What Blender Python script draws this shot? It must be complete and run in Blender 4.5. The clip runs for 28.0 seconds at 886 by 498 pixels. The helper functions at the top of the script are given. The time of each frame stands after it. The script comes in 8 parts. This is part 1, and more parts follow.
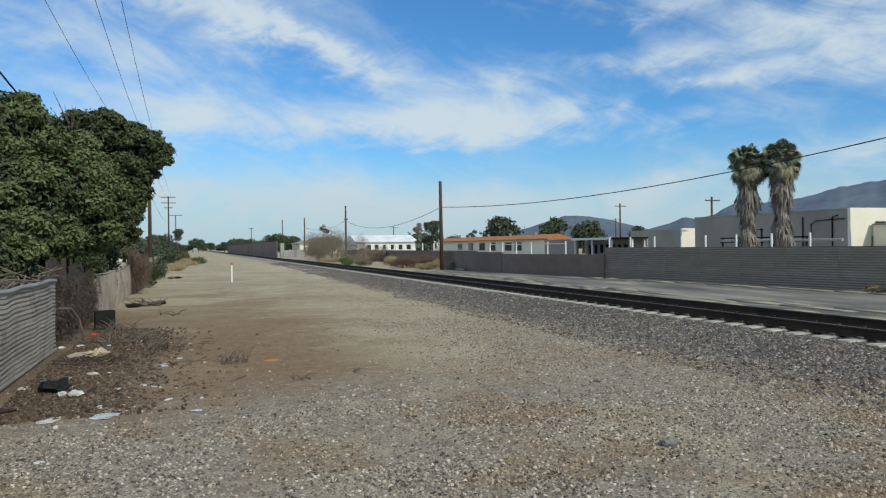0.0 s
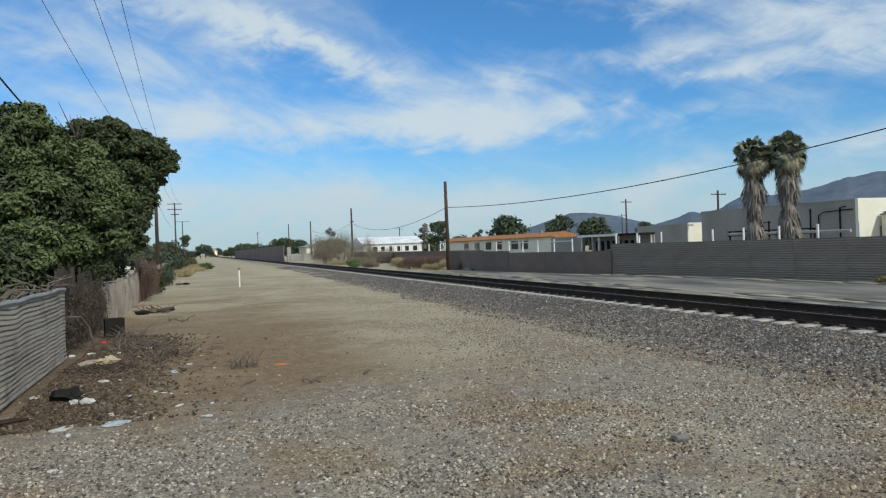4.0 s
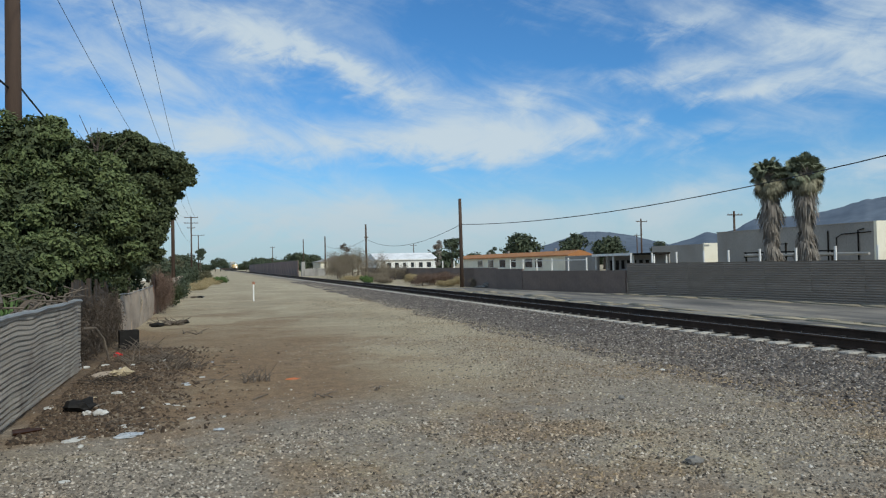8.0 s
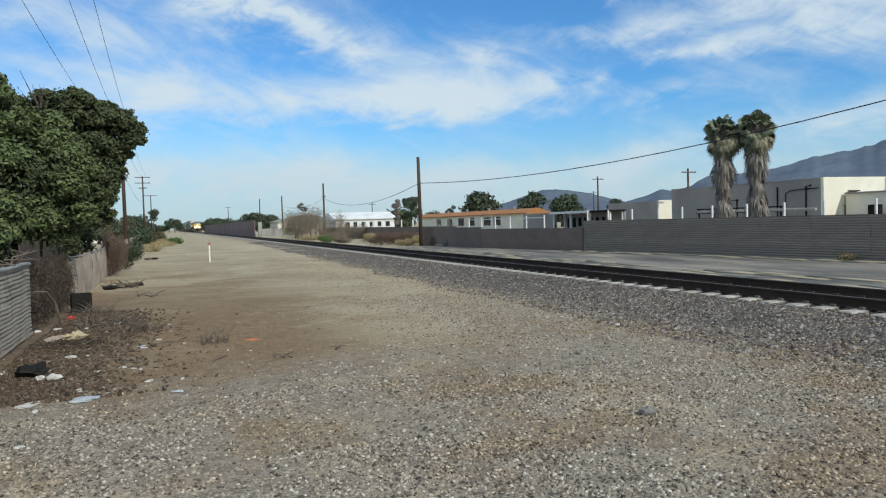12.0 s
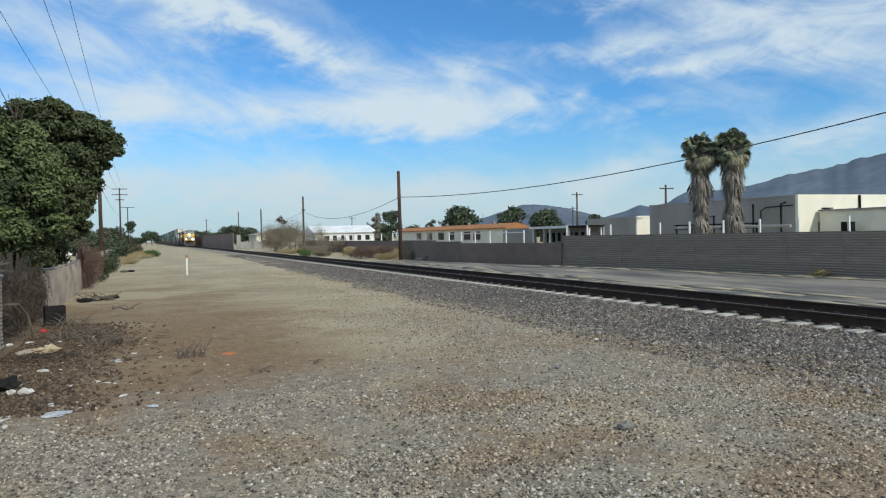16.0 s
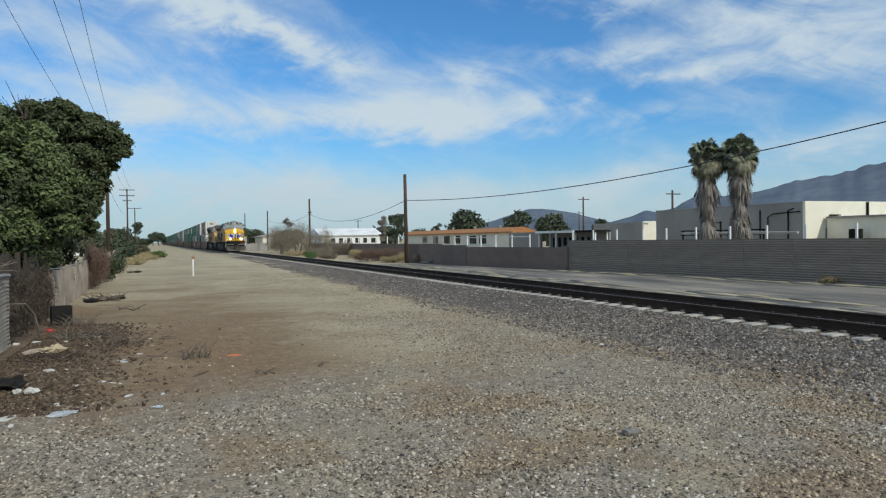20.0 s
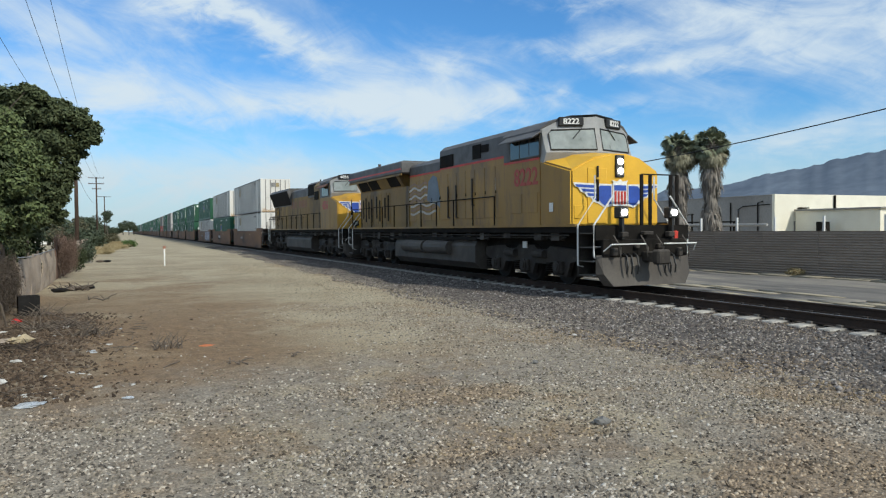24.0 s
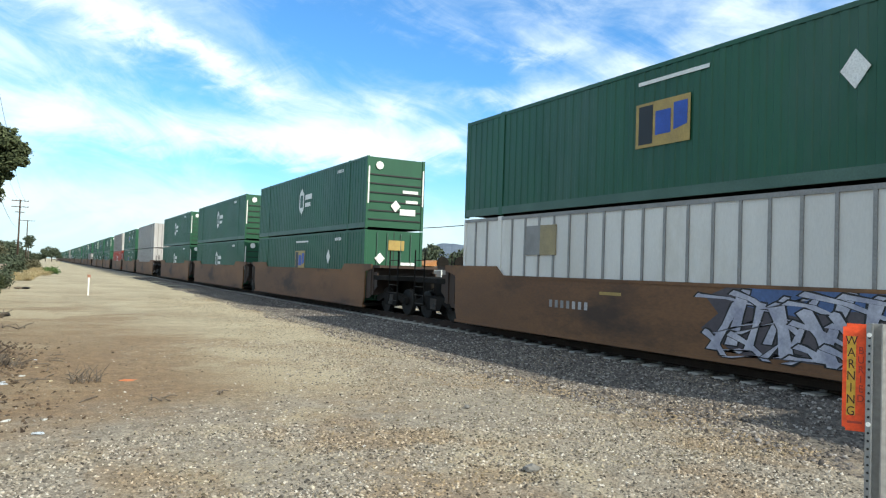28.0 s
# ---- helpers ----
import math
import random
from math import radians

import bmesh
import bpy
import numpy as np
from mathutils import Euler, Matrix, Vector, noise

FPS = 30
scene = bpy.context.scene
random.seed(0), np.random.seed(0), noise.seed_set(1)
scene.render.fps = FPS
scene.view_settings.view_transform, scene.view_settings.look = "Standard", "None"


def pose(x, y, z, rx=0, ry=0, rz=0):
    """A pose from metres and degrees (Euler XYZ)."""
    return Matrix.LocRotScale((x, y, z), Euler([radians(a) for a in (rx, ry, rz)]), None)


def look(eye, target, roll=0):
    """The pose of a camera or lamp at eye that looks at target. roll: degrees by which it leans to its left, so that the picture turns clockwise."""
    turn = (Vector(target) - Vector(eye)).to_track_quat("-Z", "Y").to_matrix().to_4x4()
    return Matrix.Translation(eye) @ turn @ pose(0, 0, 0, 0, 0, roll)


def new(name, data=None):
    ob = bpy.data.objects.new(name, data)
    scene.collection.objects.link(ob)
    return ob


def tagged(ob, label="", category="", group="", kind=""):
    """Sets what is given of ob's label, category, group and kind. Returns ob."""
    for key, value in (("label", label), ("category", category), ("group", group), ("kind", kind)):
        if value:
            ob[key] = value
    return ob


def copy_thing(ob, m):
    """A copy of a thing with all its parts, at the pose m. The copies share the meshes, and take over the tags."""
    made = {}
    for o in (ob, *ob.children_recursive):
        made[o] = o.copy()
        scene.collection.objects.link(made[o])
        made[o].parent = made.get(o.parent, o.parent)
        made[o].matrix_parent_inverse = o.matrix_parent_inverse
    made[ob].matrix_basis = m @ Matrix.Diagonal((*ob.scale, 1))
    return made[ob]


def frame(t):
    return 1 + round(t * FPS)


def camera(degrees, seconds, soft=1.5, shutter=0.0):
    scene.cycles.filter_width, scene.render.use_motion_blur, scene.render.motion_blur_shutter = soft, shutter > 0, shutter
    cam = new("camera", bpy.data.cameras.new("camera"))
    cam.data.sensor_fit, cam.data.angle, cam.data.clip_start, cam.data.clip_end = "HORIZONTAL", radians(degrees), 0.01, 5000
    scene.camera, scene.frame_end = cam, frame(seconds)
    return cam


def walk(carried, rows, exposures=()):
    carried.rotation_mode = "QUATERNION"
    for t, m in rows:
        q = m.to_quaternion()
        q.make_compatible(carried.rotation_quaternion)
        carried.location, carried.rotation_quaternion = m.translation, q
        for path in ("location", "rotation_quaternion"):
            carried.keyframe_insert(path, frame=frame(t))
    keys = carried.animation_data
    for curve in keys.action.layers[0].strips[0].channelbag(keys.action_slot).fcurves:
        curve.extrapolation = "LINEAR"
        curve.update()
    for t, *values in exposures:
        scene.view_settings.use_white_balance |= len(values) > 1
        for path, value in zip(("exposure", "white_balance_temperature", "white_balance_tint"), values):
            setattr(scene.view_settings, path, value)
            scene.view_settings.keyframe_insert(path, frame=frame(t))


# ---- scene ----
# ---- camera ----
EYE = Vector((0.0, 0.0, 1.6))


def aim(yaw, pitch, roll):
    """The pose of the camera at its place: degrees to the left of the track, up, and its lean."""
    y, p = radians(yaw), radians(pitch)
    way = Vector((-math.sin(y) * math.cos(p), math.cos(y) * math.cos(p), math.sin(p)))
    return look(EYE, EYE + way, roll)


cam = camera(63.02, 28.0, soft=1.2)
walk(cam, [(t, aim(a, b, c)) for t, a, b, c in (
    (0.0, -19.15, -0.24, -0.70), (0.5, -20.44, 0.07, -1.12), (1.0, -21.48, 0.65, -0.71), (1.5, -21.96, 0.84, -0.56),
    (2.0, -22.21, 0.49, -1.54), (2.5, -21.90, 0.25, -1.29), (3.0, -21.43, 0.13, -1.84), (3.5, -19.60, -0.03, -2.36),
    (4.0, -18.64, -0.21, -2.03), (4.5, -19.07, -0.02, -1.88), (6.5, -18.39, 0.80, -1.20), (7.0, -18.24, 0.80, -1.19),
    (7.5, -17.83, 1.07, -1.19), (8.0, -17.58, 1.16, -1.21), (8.5, -18.96, 1.28, -1.41), (9.0, -20.22, 1.35, -1.34),
    (9.5, -21.85, 0.70, -1.48), (10.0, -22.76, -0.82, -0.48), (10.5, -21.57, -1.79, -0.50), (11.0, -21.08, -1.15, -1.92),
    (11.5, -20.71, -1.80, -1.76), (13.5, -21.10, -2.46, -1.54), (14.0, -21.31, -1.20, -1.63), (14.5, -21.85, -0.89, -1.43),
    (15.0, -22.19, -1.33, -0.92), (15.5, -22.55, -1.58, -0.99), (16.0, -22.38, -1.11, -1.30), (16.5, -21.89, 0.06, -1.50),
    (17.0, -21.31, 1.16, -1.05), (17.5, -20.67, 1.62, -1.32), (18.0, -20.66, 1.52, -1.42), (18.5, -20.86, 0.55, -1.21),
    (19.0, -21.50, -0.12, -1.44), (19.5, -21.88, -0.51, -1.18), (20.0, -21.93, -0.82, -0.80), (20.5, -21.77, -0.62, -0.80),
    (22.5, -22.29, -1.08, -0.73), (23.0, -22.78, -0.73, -0.06), (23.5, -23.24, -0.83, 0.30), (24.0, -23.93, -1.59, -0.49),
    (24.5, -24.32, -1.33, -0.67), (25.0, -25.11, -1.23, -0.32), (25.5, -26.85, -0.56, 1.68), (26.0, -31.58, 0.19, 2.00),
    (26.5, -34.29, 0.90, 3.11), (27.0, -35.01, 1.39, 3.06), (27.5, -32.61, 1.71, 2.76), (28.0, -28.84, 1.79, 1.97),
)], exposures=((0.0, 0.0, 6150, 6), (4.0, -0.03, 6150, 6), (8.0, -0.10, 6100, 6), (10.0, -0.08, 6100, 6), (10.9, 0.07, 6150, 6), (15.0, 0.1, 6150, 6), (18.0, 0.0, 6150, 6), (20.0, -0.06, 6150, 6), (22.0, 0.02, 6150, 6), (24.0, 0.15, 6200, 7), (25.0, 0.45, 6300, 5), (26.0, 0.6, 6350, 5), (27.0, 0.74, 6400, 5), (28.0, 0.82, 6450, 4)))

# ---- world and sun ----
SUN = Vector((0.45, -1.2, 1.0)).normalized()
world = bpy.data.worlds.new("sky")
scene.world = world
world.use_nodes = True


def sky_nodes(tree):
    """Clear sky with thin high cloud, drawn out in streaks on a far plane overhead."""
    n, l = tree.nodes, tree.links
    n.clear()
    out, bg = n.new("ShaderNodeOutputWorld"), n.new("ShaderNodeBackground")
    sky = n.new("ShaderNodeTexSky")
    sky.sky_type, sky.sun_disc = "NISHITA", False
    sky.sun_elevation = math.asin(SUN.z)
    sky.sun_rotation = math.atan2(SUN.x, SUN.y)
    sky.air_density, sky.dust_density, sky.ozone_density = 1.0, 0.6, 2.5
    bg.inputs["Strength"].default_value = SKY_STRENGTH
    co = n.new("ShaderNodeTexCoord")
    sep = n.new("ShaderNodeSeparateXYZ")
    l.new(co.outputs["Generated"], sep.inputs[0])

    def math_node(op, a, b=None, c=None, clamp=False):
        m = n.new("ShaderNodeMath")
        m.operation, m.use_clamp = op, clamp
        for i, v in enumerate((a, b, c)):
            if v is None:
                continue
            if isinstance(v, (int, float)):
                m.inputs[i].default_value = v
            else:
                l.new(v, m.inputs[i])
        return m.outputs[0]

    def ramp(v, lo, hi):
        m = n.new("ShaderNodeMapRange")
        m.interpolation_type = "SMOOTHSTEP"
        l.new(v, m.inputs[0])
        m.inputs[1].default_value, m.inputs[2].default_value = lo, hi
        return m.outputs[0]

    # bearing to the right of the track and height over the horizon, in degrees
    bearing = math_node("MULTIPLY", math_node("ARCTAN2", sep.outputs[0], sep.outputs[1]), 57.2958)
    height = math_node("MULTIPLY", math_node("ARCSINE", sep.outputs[2]), 57.2958)
    flat = n.new("ShaderNodeCombineXYZ")
    l.new(math_node("MULTIPLY", bearing, 0.1), flat.inputs[0])
    l.new(math_node("MULTIPLY", height, 0.1), flat.inputs[1])

    def cloud(scale, turn, stretch, shift, detail, rough, warp):
        mp = n.new("ShaderNodeMapping")
        mp.vector_type = "TEXTURE"
        l.new(flat.outputs[0], mp.inputs[0])
        mp.inputs["Rotation"].default_value = (0, 0, radians(turn))
        mp.inputs["Scale"].default_value = (stretch / scale, 1 / scale, 1)
        mp.inputs["Location"].default_value = (*shift, 0)
        t = n.new("ShaderNodeTexNoise")
        t.inputs["Scale"].default_value, t.inputs["Detail"].default_value = 1.0, detail
        t.inputs["Roughness"].default_value, t.inputs["Distortion"].default_value = rough, warp
        l.new(mp.outputs[0], t.inputs[0])
        return t.outputs[0]

    big = cloud(*SKY_BIG)
    fine = cloud(*SKY_FINE)
    wisp = cloud(*SKY_WISP)
    streak = cloud(*SKY_STREAK)
    # cloud banks by bearing and height in degrees: bearing, height, half-width, half-height, slope, weight
    b_warp = math_node("ADD", bearing, math_node("ADD", math_node("MULTIPLY", math_node("SUBTRACT", fine, 0.5), 16.0), math_node("MULTIPLY", math_node("SUBTRACT", wisp, 0.5), 4.0)))
    h_warp = math_node("ADD", height, math_node("ADD", math_node("MULTIPLY", math_node("SUBTRACT", big, 0.5), 7.0), math_node("MULTIPLY", math_node("SUBTRACT", wisp, 0.5), 2.4)))
    banks = None
    for b0, e0, sb, se, slope, weight in CLOUD_BANKS:
        db = math_node("SUBTRACT", b_warp, b0)
        de = math_node("SUBTRACT", math_node("SUBTRACT", h_warp, e0), math_node("MULTIPLY", db, slope))
        q = math_node("ADD", math_node("POWER", math_node("ABSOLUTE", math_node("DIVIDE", db, sb)), 2.0), math_node("POWER", math_node("ABSOLUTE", math_node("DIVIDE", de, se)), 2.0))
        g = math_node("MULTIPLY", math_node("EXPONENT", math_node("MULTIPLY", q, -1.0)), weight)
        banks = g if banks is None else math_node("ADD", banks, g)
    banks = math_node("MULTIPLY", banks, math_node("ADD", math_node("MULTIPLY", streak, 0.9), math_node("ADD", math_node("MULTIPLY", wisp, 0.5), 0.3)))
    veil = math_node("ADD", math_node("MULTIPLY", math_node("SUBTRACT", streak, 0.5), 1.15), math_node("ADD", math_node("MULTIPLY", math_node("SUBTRACT", big, 0.5), 0.5), math_node("MULTIPLY", math_node("SUBTRACT", wisp, 0.5), 0.25)))
    grain = math_node("ADD", veil, 0.20)
    # overhead and behind the camera, sunward, unseen cloud is added to whiten the fill
    round_about = math_node("MAXIMUM", ramp(sep.outputs[1], 0.55, -0.2), ramp(sep.outputs[2], 0.30, 0.55))
    amount = math_node("ADD", math_node("ADD", grain, banks), math_node("MULTIPLY", round_about, 0.42))
    cover = math_node("MULTIPLY", ramp(amount, -0.02, 1.0), 0.95)
    haze = math_node("MULTIPLY", ramp(sep.outputs[2], 0.16, -0.02), 0.88)
    tint = n.new("ShaderNodeMix")
    tint.data_type, tint.blend_type = "RGBA", "MULTIPLY"
    tint.inputs["Factor"].default_value = 1.0
    l.new(sky.outputs[0], tint.inputs["A"])
    tint.inputs["B"].default_value = SKY_TINT
    both = n.new("ShaderNodeMix")
    both.data_type = "RGBA"
    l.new(cover, both.inputs["Factor"])
    l.new(tint.outputs["Result"], both.inputs["A"])
    both.inputs["B"].default_value = CLOUD
    low = n.new("ShaderNodeMix")
    low.data_type = "RGBA"
    l.new(haze, low.inputs["Factor"])
    l.new(both.outputs["Result"], low.inputs["A"])
    low.inputs["B"].default_value = HAZE
    l.new(low.outputs["Result"], bg.inputs["Color"])
    l.new(bg.outputs[0], out.inputs[0])


SKY_STRENGTH = 0.10
SKY_TINT = (0.55, 0.97, 1.30, 1)
SKY_STREAK = (3.0, -16, 2.6, (2.3, 1.1), 7, 0.62, 0.7)
HAZE = (5.0, 5.95, 6.3, 1)
CLOUD = (6.4, 7.05, 7.45, 1)
SKY_BIG = (0.8, -10, 1.8, (3.1, 0.7), 4, 0.55, 0.5)
SKY_FINE = (1.6, 12, 1.3, (1.3, 4.2), 6, 0.6, 0.6)
SKY_WISP = (6.0, 18, 2.4, (7.0, 2.0), 6, 0.62, 0.9)
CLOUD_BANKS = (
    (22.0, 9.8, 7.0, 2.2, -0.03, 0.62), (28.5, 9.7, 5.0, 1.3, 0.04, 0.46), (24.2, 12.6, 3.6, 1.0, -0.08, 0.40), (14.0, 10.6, 7.0, 1.9, -0.06, 0.40),
    (9.5, 15.9, 7.5, 1.3, -0.34, 0.50), (1.0, 18.0, 8.0, 1.6, -0.25, 0.35), (-4.5, 14.0, 8.0, 2.2, -0.15, 0.40), (3.0, 9.8, 9.0, 1.6, -0.05, 0.36), (-4.0, 8.0, 9.0, 2.0, 0.0, 0.32),
    (46.5, 15.2, 6.5, 2.2, 0.18, 0.50), (35.0, 13.7, 5.0, 0.9, 0.02, 0.45), (41.8, 11.8, 4.5, 0.9, 0.14, 0.45), (52.5, 13.4, 6.0, 2.2, 0.1, 0.40), (50.0, 19.5, 6.0, 2.4, 0.2, 0.34), (36.0, 17.4, 4.0, 0.8, 0.2, 0.3),
    (40.1, 8.5, 4.0, 0.9, 0.08, 0.38), (51.0, 5.9, 6.5, 1.5, 0.06, 0.40), (34.5, 4.3, 6.5, 0.9, 0.05, 0.34), (10.0, 3.0, 22.0, 1.9, 0.0, 0.75), (64.0, 12.0, 9.0, 5.0, 0.0, 0.4),
    (21.5, 17.3, 6.0, 1.9, -0.12, -0.45), (32.0, 6.6, 6.0, 1.0, 0.04, -0.25), (36.5, 10.4, 4.0, 0.9, 0.08, -0.30), (31.0, 15.8, 4.0, 1.2, 0.1, -0.25), (8.0, 13.2, 5.0, 0.8, -0.2, -0.15), (16.0, 7.0, 8.0, 0.7, -0.03, -0.15))
sky_nodes(world.node_tree)
sun = new("sun", bpy.data.lights.new("sun", "SUN"))
sun.data.energy, sun.data.angle, sun.data.color = 3.0, radians(0.6), (1.0, 0.92, 0.78)
sun.matrix_world = look(SUN * 60, (0, 0, 0))

# ---- materials ----
def material(name, color, other=None, scale=3.0, fine=40.0, rough=0.8, metal=0.0, bump=0.15, coord="Object", stain=None, stain_scale=1.0, stretch=(1, 1, 1), each=0.0, spec=0.4, grit=0.2):
    """A surface in two scales of grain: color blended to other by a broad noise, a fine noise in value and relief."""
    m = bpy.data.materials.new(name)
    m.use_nodes = True
    n, l = m.node_tree.nodes, m.node_tree.links
    b = n["Principled BSDF"]
    b.inputs["Roughness"].default_value, b.inputs["Metallic"].default_value = rough, metal
    b.inputs["Specular IOR Level"].default_value = spec
    co = n.new("ShaderNodeTexCoord")
    mp = n.new("ShaderNodeMapping")
    mp.inputs["Scale"].default_value = stretch
    l.new(co.outputs[coord], mp.inputs[0])

    def noise_tex(s, detail=4.0, r=0.55):
        t = n.new("ShaderNodeTexNoise")
        t.inputs["Scale"].default_value, t.inputs["Detail"].default_value, t.inputs["Roughness"].default_value = s, detail, r
        l.new(mp.outputs[0], t.inputs[0])
        return t.outputs[0]

    def span(v, lo, hi, a=0.0, z=1.0):
        r = n.new("ShaderNodeMapRange")
        l.new(v, r.inputs[0])
        for i, x in enumerate((lo, hi, a, z)):
            r.inputs[i + 1].default_value = x
        return r.outputs[0]

    def blend(f, a, c, how="MIX"):
        x = n.new("ShaderNodeMix")
        x.data_type, x.blend_type = "RGBA", how
        if isinstance(f, float):
            x.inputs["Factor"].default_value = f
        else:
            l.new(f, x.inputs["Factor"])
        for key, v in (("A", a), ("B", c)):
            if isinstance(v, tuple):
                x.inputs[key].default_value = (*v, 1)
            else:
                l.new(v, x.inputs[key])
        return x.outputs["Result"]

    other = other or tuple(c * 0.75 for c in color)
    col = blend(span(noise_tex(scale), 0.35, 0.65), color, other)
    if stain:
        col = blend(span(noise_tex(stain_scale, 6, 0.65), 0.52, 0.70), col, stain)
    grain = noise_tex(fine, 3)
    g = n.new("ShaderNodeCombineColor")
    for i in range(3):
        l.new(span(grain, 0.25, 0.75, 1.0 - grit, 1.0 + grit * 0.9), g.inputs[i])
    col = blend(1.0, col, g.outputs[0], "MULTIPLY")
    if each:
        info = n.new("ShaderNodeObjectInfo")
        h = n.new("ShaderNodeCombineColor")
        for i in range(3):
            l.new(span(info.outputs["Random"], 0, 1, 1 - each, 1 + each), h.inputs[i])
        col = blend(1.0, col, h.outputs[0], "MULTIPLY")
    l.new(col, b.inputs["Base Color"])
    l.new(span(grain, 0.2, 0.8, max(0.02, rough - 0.12), min(1, rough + 0.1)), b.inputs["Roughness"])
    if bump:
        k = n.new("ShaderNodeBump")
        k.inputs["Strength"].default_value, k.inputs["Distance"].default_value = bump, 0.02
        l.new(grain, k.inputs["Height"])
        l.new(k.outputs[0], b.inputs["Normal"])
    return m


def glow(name, color, strength):
    m = bpy.data.materials.new(name)
    m.use_nodes = True
    b = m.node_tree.nodes["Principled BSDF"]
    b.inputs["Base Color"].default_value = (*color, 1)
    b.inputs["Emission Color"].default_value, b.inputs["Emission Strength"].default_value = (*color, 1), strength
    return m


def islands(name, lo, hi, rough=0.9, third=None, patchy=None):
    """Loose pieces, each with a shade of its own between two colours."""
    m = bpy.data.materials.new(name)
    m.use_nodes = True
    n, l = m.node_tree.nodes, m.node_tree.links
    b = n["Principled BSDF"]
    b.inputs["Roughness"].default_value = rough
    b.inputs["Specular IOR Level"].default_value = 0.25
    geo, ramp = n.new("ShaderNodeNewGeometry"), n.new("ShaderNodeValToRGB")
    ramp.color_ramp.elements[0].color, ramp.color_ramp.elements[1].color = (*lo, 1), (*hi, 1)
    if third:
        e = ramp.color_ramp.elements.new(0.86)
        e.color = (*hi, 1)
        ramp.color_ramp.elements[2].color = (*third, 1)
    l.new(geo.outputs["Random Per Island"], ramp.inputs[0])
    col = ramp.outputs[0]
    if patchy:
        # where the dirt shows through, the pieces are dusted with it
        tx, mr, mx = n.new("ShaderNodeTexNoise"), n.new("ShaderNodeMapRange"), n.new("ShaderNodeMix")
        tx.inputs["Scale"].default_value, tx.inputs["Detail"].default_value, tx.inputs["Roughness"].default_value = 0.45, 6.0, 0.7
        l.new(geo.outputs["Position"], tx.inputs[0])
        mr.interpolation_type = "SMOOTHSTEP"
        l.new(tx.outputs[0], mr.inputs[0])
        mr.inputs[1].default_value, mr.inputs[2].default_value, mr.inputs[4].default_value = 0.47, 0.60, 0.85
        mx.data_type = "RGBA"
        mx.blend_type = "MULTIPLY"
        l.new(mr.outputs[0], mx.inputs["Factor"])
        l.new(col, mx.inputs["A"])
        mx.inputs["B"].default_value = (*patchy, 1)
        col = mx.outputs["Result"]
    l.new(col, b.inputs["Base Color"])
    return m


# ---- mesh helpers ----
def block(bm, x0, x1, y0, y1, z0, z1, bevel=0.0):
    v = [bm.verts.new((x, y, z)) for z in (z0, z1) for x, y in ((x0, y0), (x1, y0), (x1, y1), (x0, y1))]
    for f in ((3, 2, 1, 0), (4, 5, 6, 7), (0, 1, 5, 4), (1, 2, 6, 5), (2, 3, 7, 6), (3, 0, 4, 7)):
        bm.faces.new([v[i] for i in f])
    if bevel:
        es = {e for x in v for e in x.link_edges}
        bmesh.ops.bevel(bm, geom=list(es), offset=bevel, segments=1, affect="EDGES")
    return bm


def prism(bm, outline, axis, lo, hi):
    """A flat outline pushed along an axis. The outline's two numbers are the other axes in order."""
    def put(p, d):
        q = list(p)
        q.insert("xyz".index(axis), d)
        return bm.verts.new(q)
    a, b = [put(p, lo) for p in outline], [put(p, hi) for p in outline]
    k = len(a)
    bm.faces.new(a[::-1])
    bm.faces.new(b)
    for i in range(k):
        bm.faces.new((a[i], a[(i + 1) % k], b[(i + 1) % k], b[i]))
    bmesh.ops.recalc_face_normals(bm, faces=bm.faces[:])
    return bm


def tube(bm, pts, r, sides=6, ends=True, taper=None):
    """A round bar along points."""
    pts = [Vector(p) for p in pts]
    rings = []
    for i, p in enumerate(pts):
        d = (pts[min(i + 1, len(pts) - 1)] - pts[max(i - 1, 0)]).normalized()
        a = d.orthogonal().normalized()
        if abs(d.z) < 0.95:
            a = d.cross(Vector((0, 0, 1))).normalized()
        c = d.cross(a)
        rr = r if taper is None else r + (taper - r) * i / max(1, len(pts) - 1)
        rings.append([bm.verts.new(p + rr * (a * math.cos(k * math.tau / sides) + c * math.sin(k * math.tau / sides))) for k in range(sides)])
    for u, w in zip(rings, rings[1:]):
        for k in range(sides):
            bm.faces.new((u[k], u[(k + 1) % sides], w[(k + 1) % sides], w[k]))
    if ends:
        bm.faces.new(rings[0][::-1])
        bm.faces.new(rings[-1])
    return bm


def mesh_of(name, bm, mat, smooth=False):
    me = bpy.data.meshes.new(name)
    bmesh.ops.recalc_face_normals(bm, faces=bm.faces[:])
    bm.to_mesh(me)
    bm.free()
    me.materials.append(mat)
    if smooth:
        me.polygons.foreach_set("use_smooth", [True] * len(me.polygons))
    return me


def part(name, bm, mat, parent=None, label="", smooth=False):
    ob = new(name, mesh_of(name, bm, mat, smooth))
    ob.parent = parent
    if label:
        ob["label"] = label
    return ob


def raw(name, verts, faces, mat, smooth=False):
    me = bpy.data.meshes.new(name)
    me.from_pydata(verts, [], faces)
    me.materials.append(mat)
    if smooth:
        me.polygons.foreach_set("use_smooth", [True] * len(me.polygons))
    me.update()
    return new(name, me)


def thing(name, x, y, z, label, category, group="", rz=0.0):
    ob = new(name)
    ob.matrix_world = pose(x, y, z, 0, 0, rz)
    return tagged(ob, label, category, group)


def B():
    return bmesh.new()


def box_part(name, dims, mat, parent, label="", bevel=0.0):
    return part(name, block(B(), *dims, bevel), mat, parent, label)


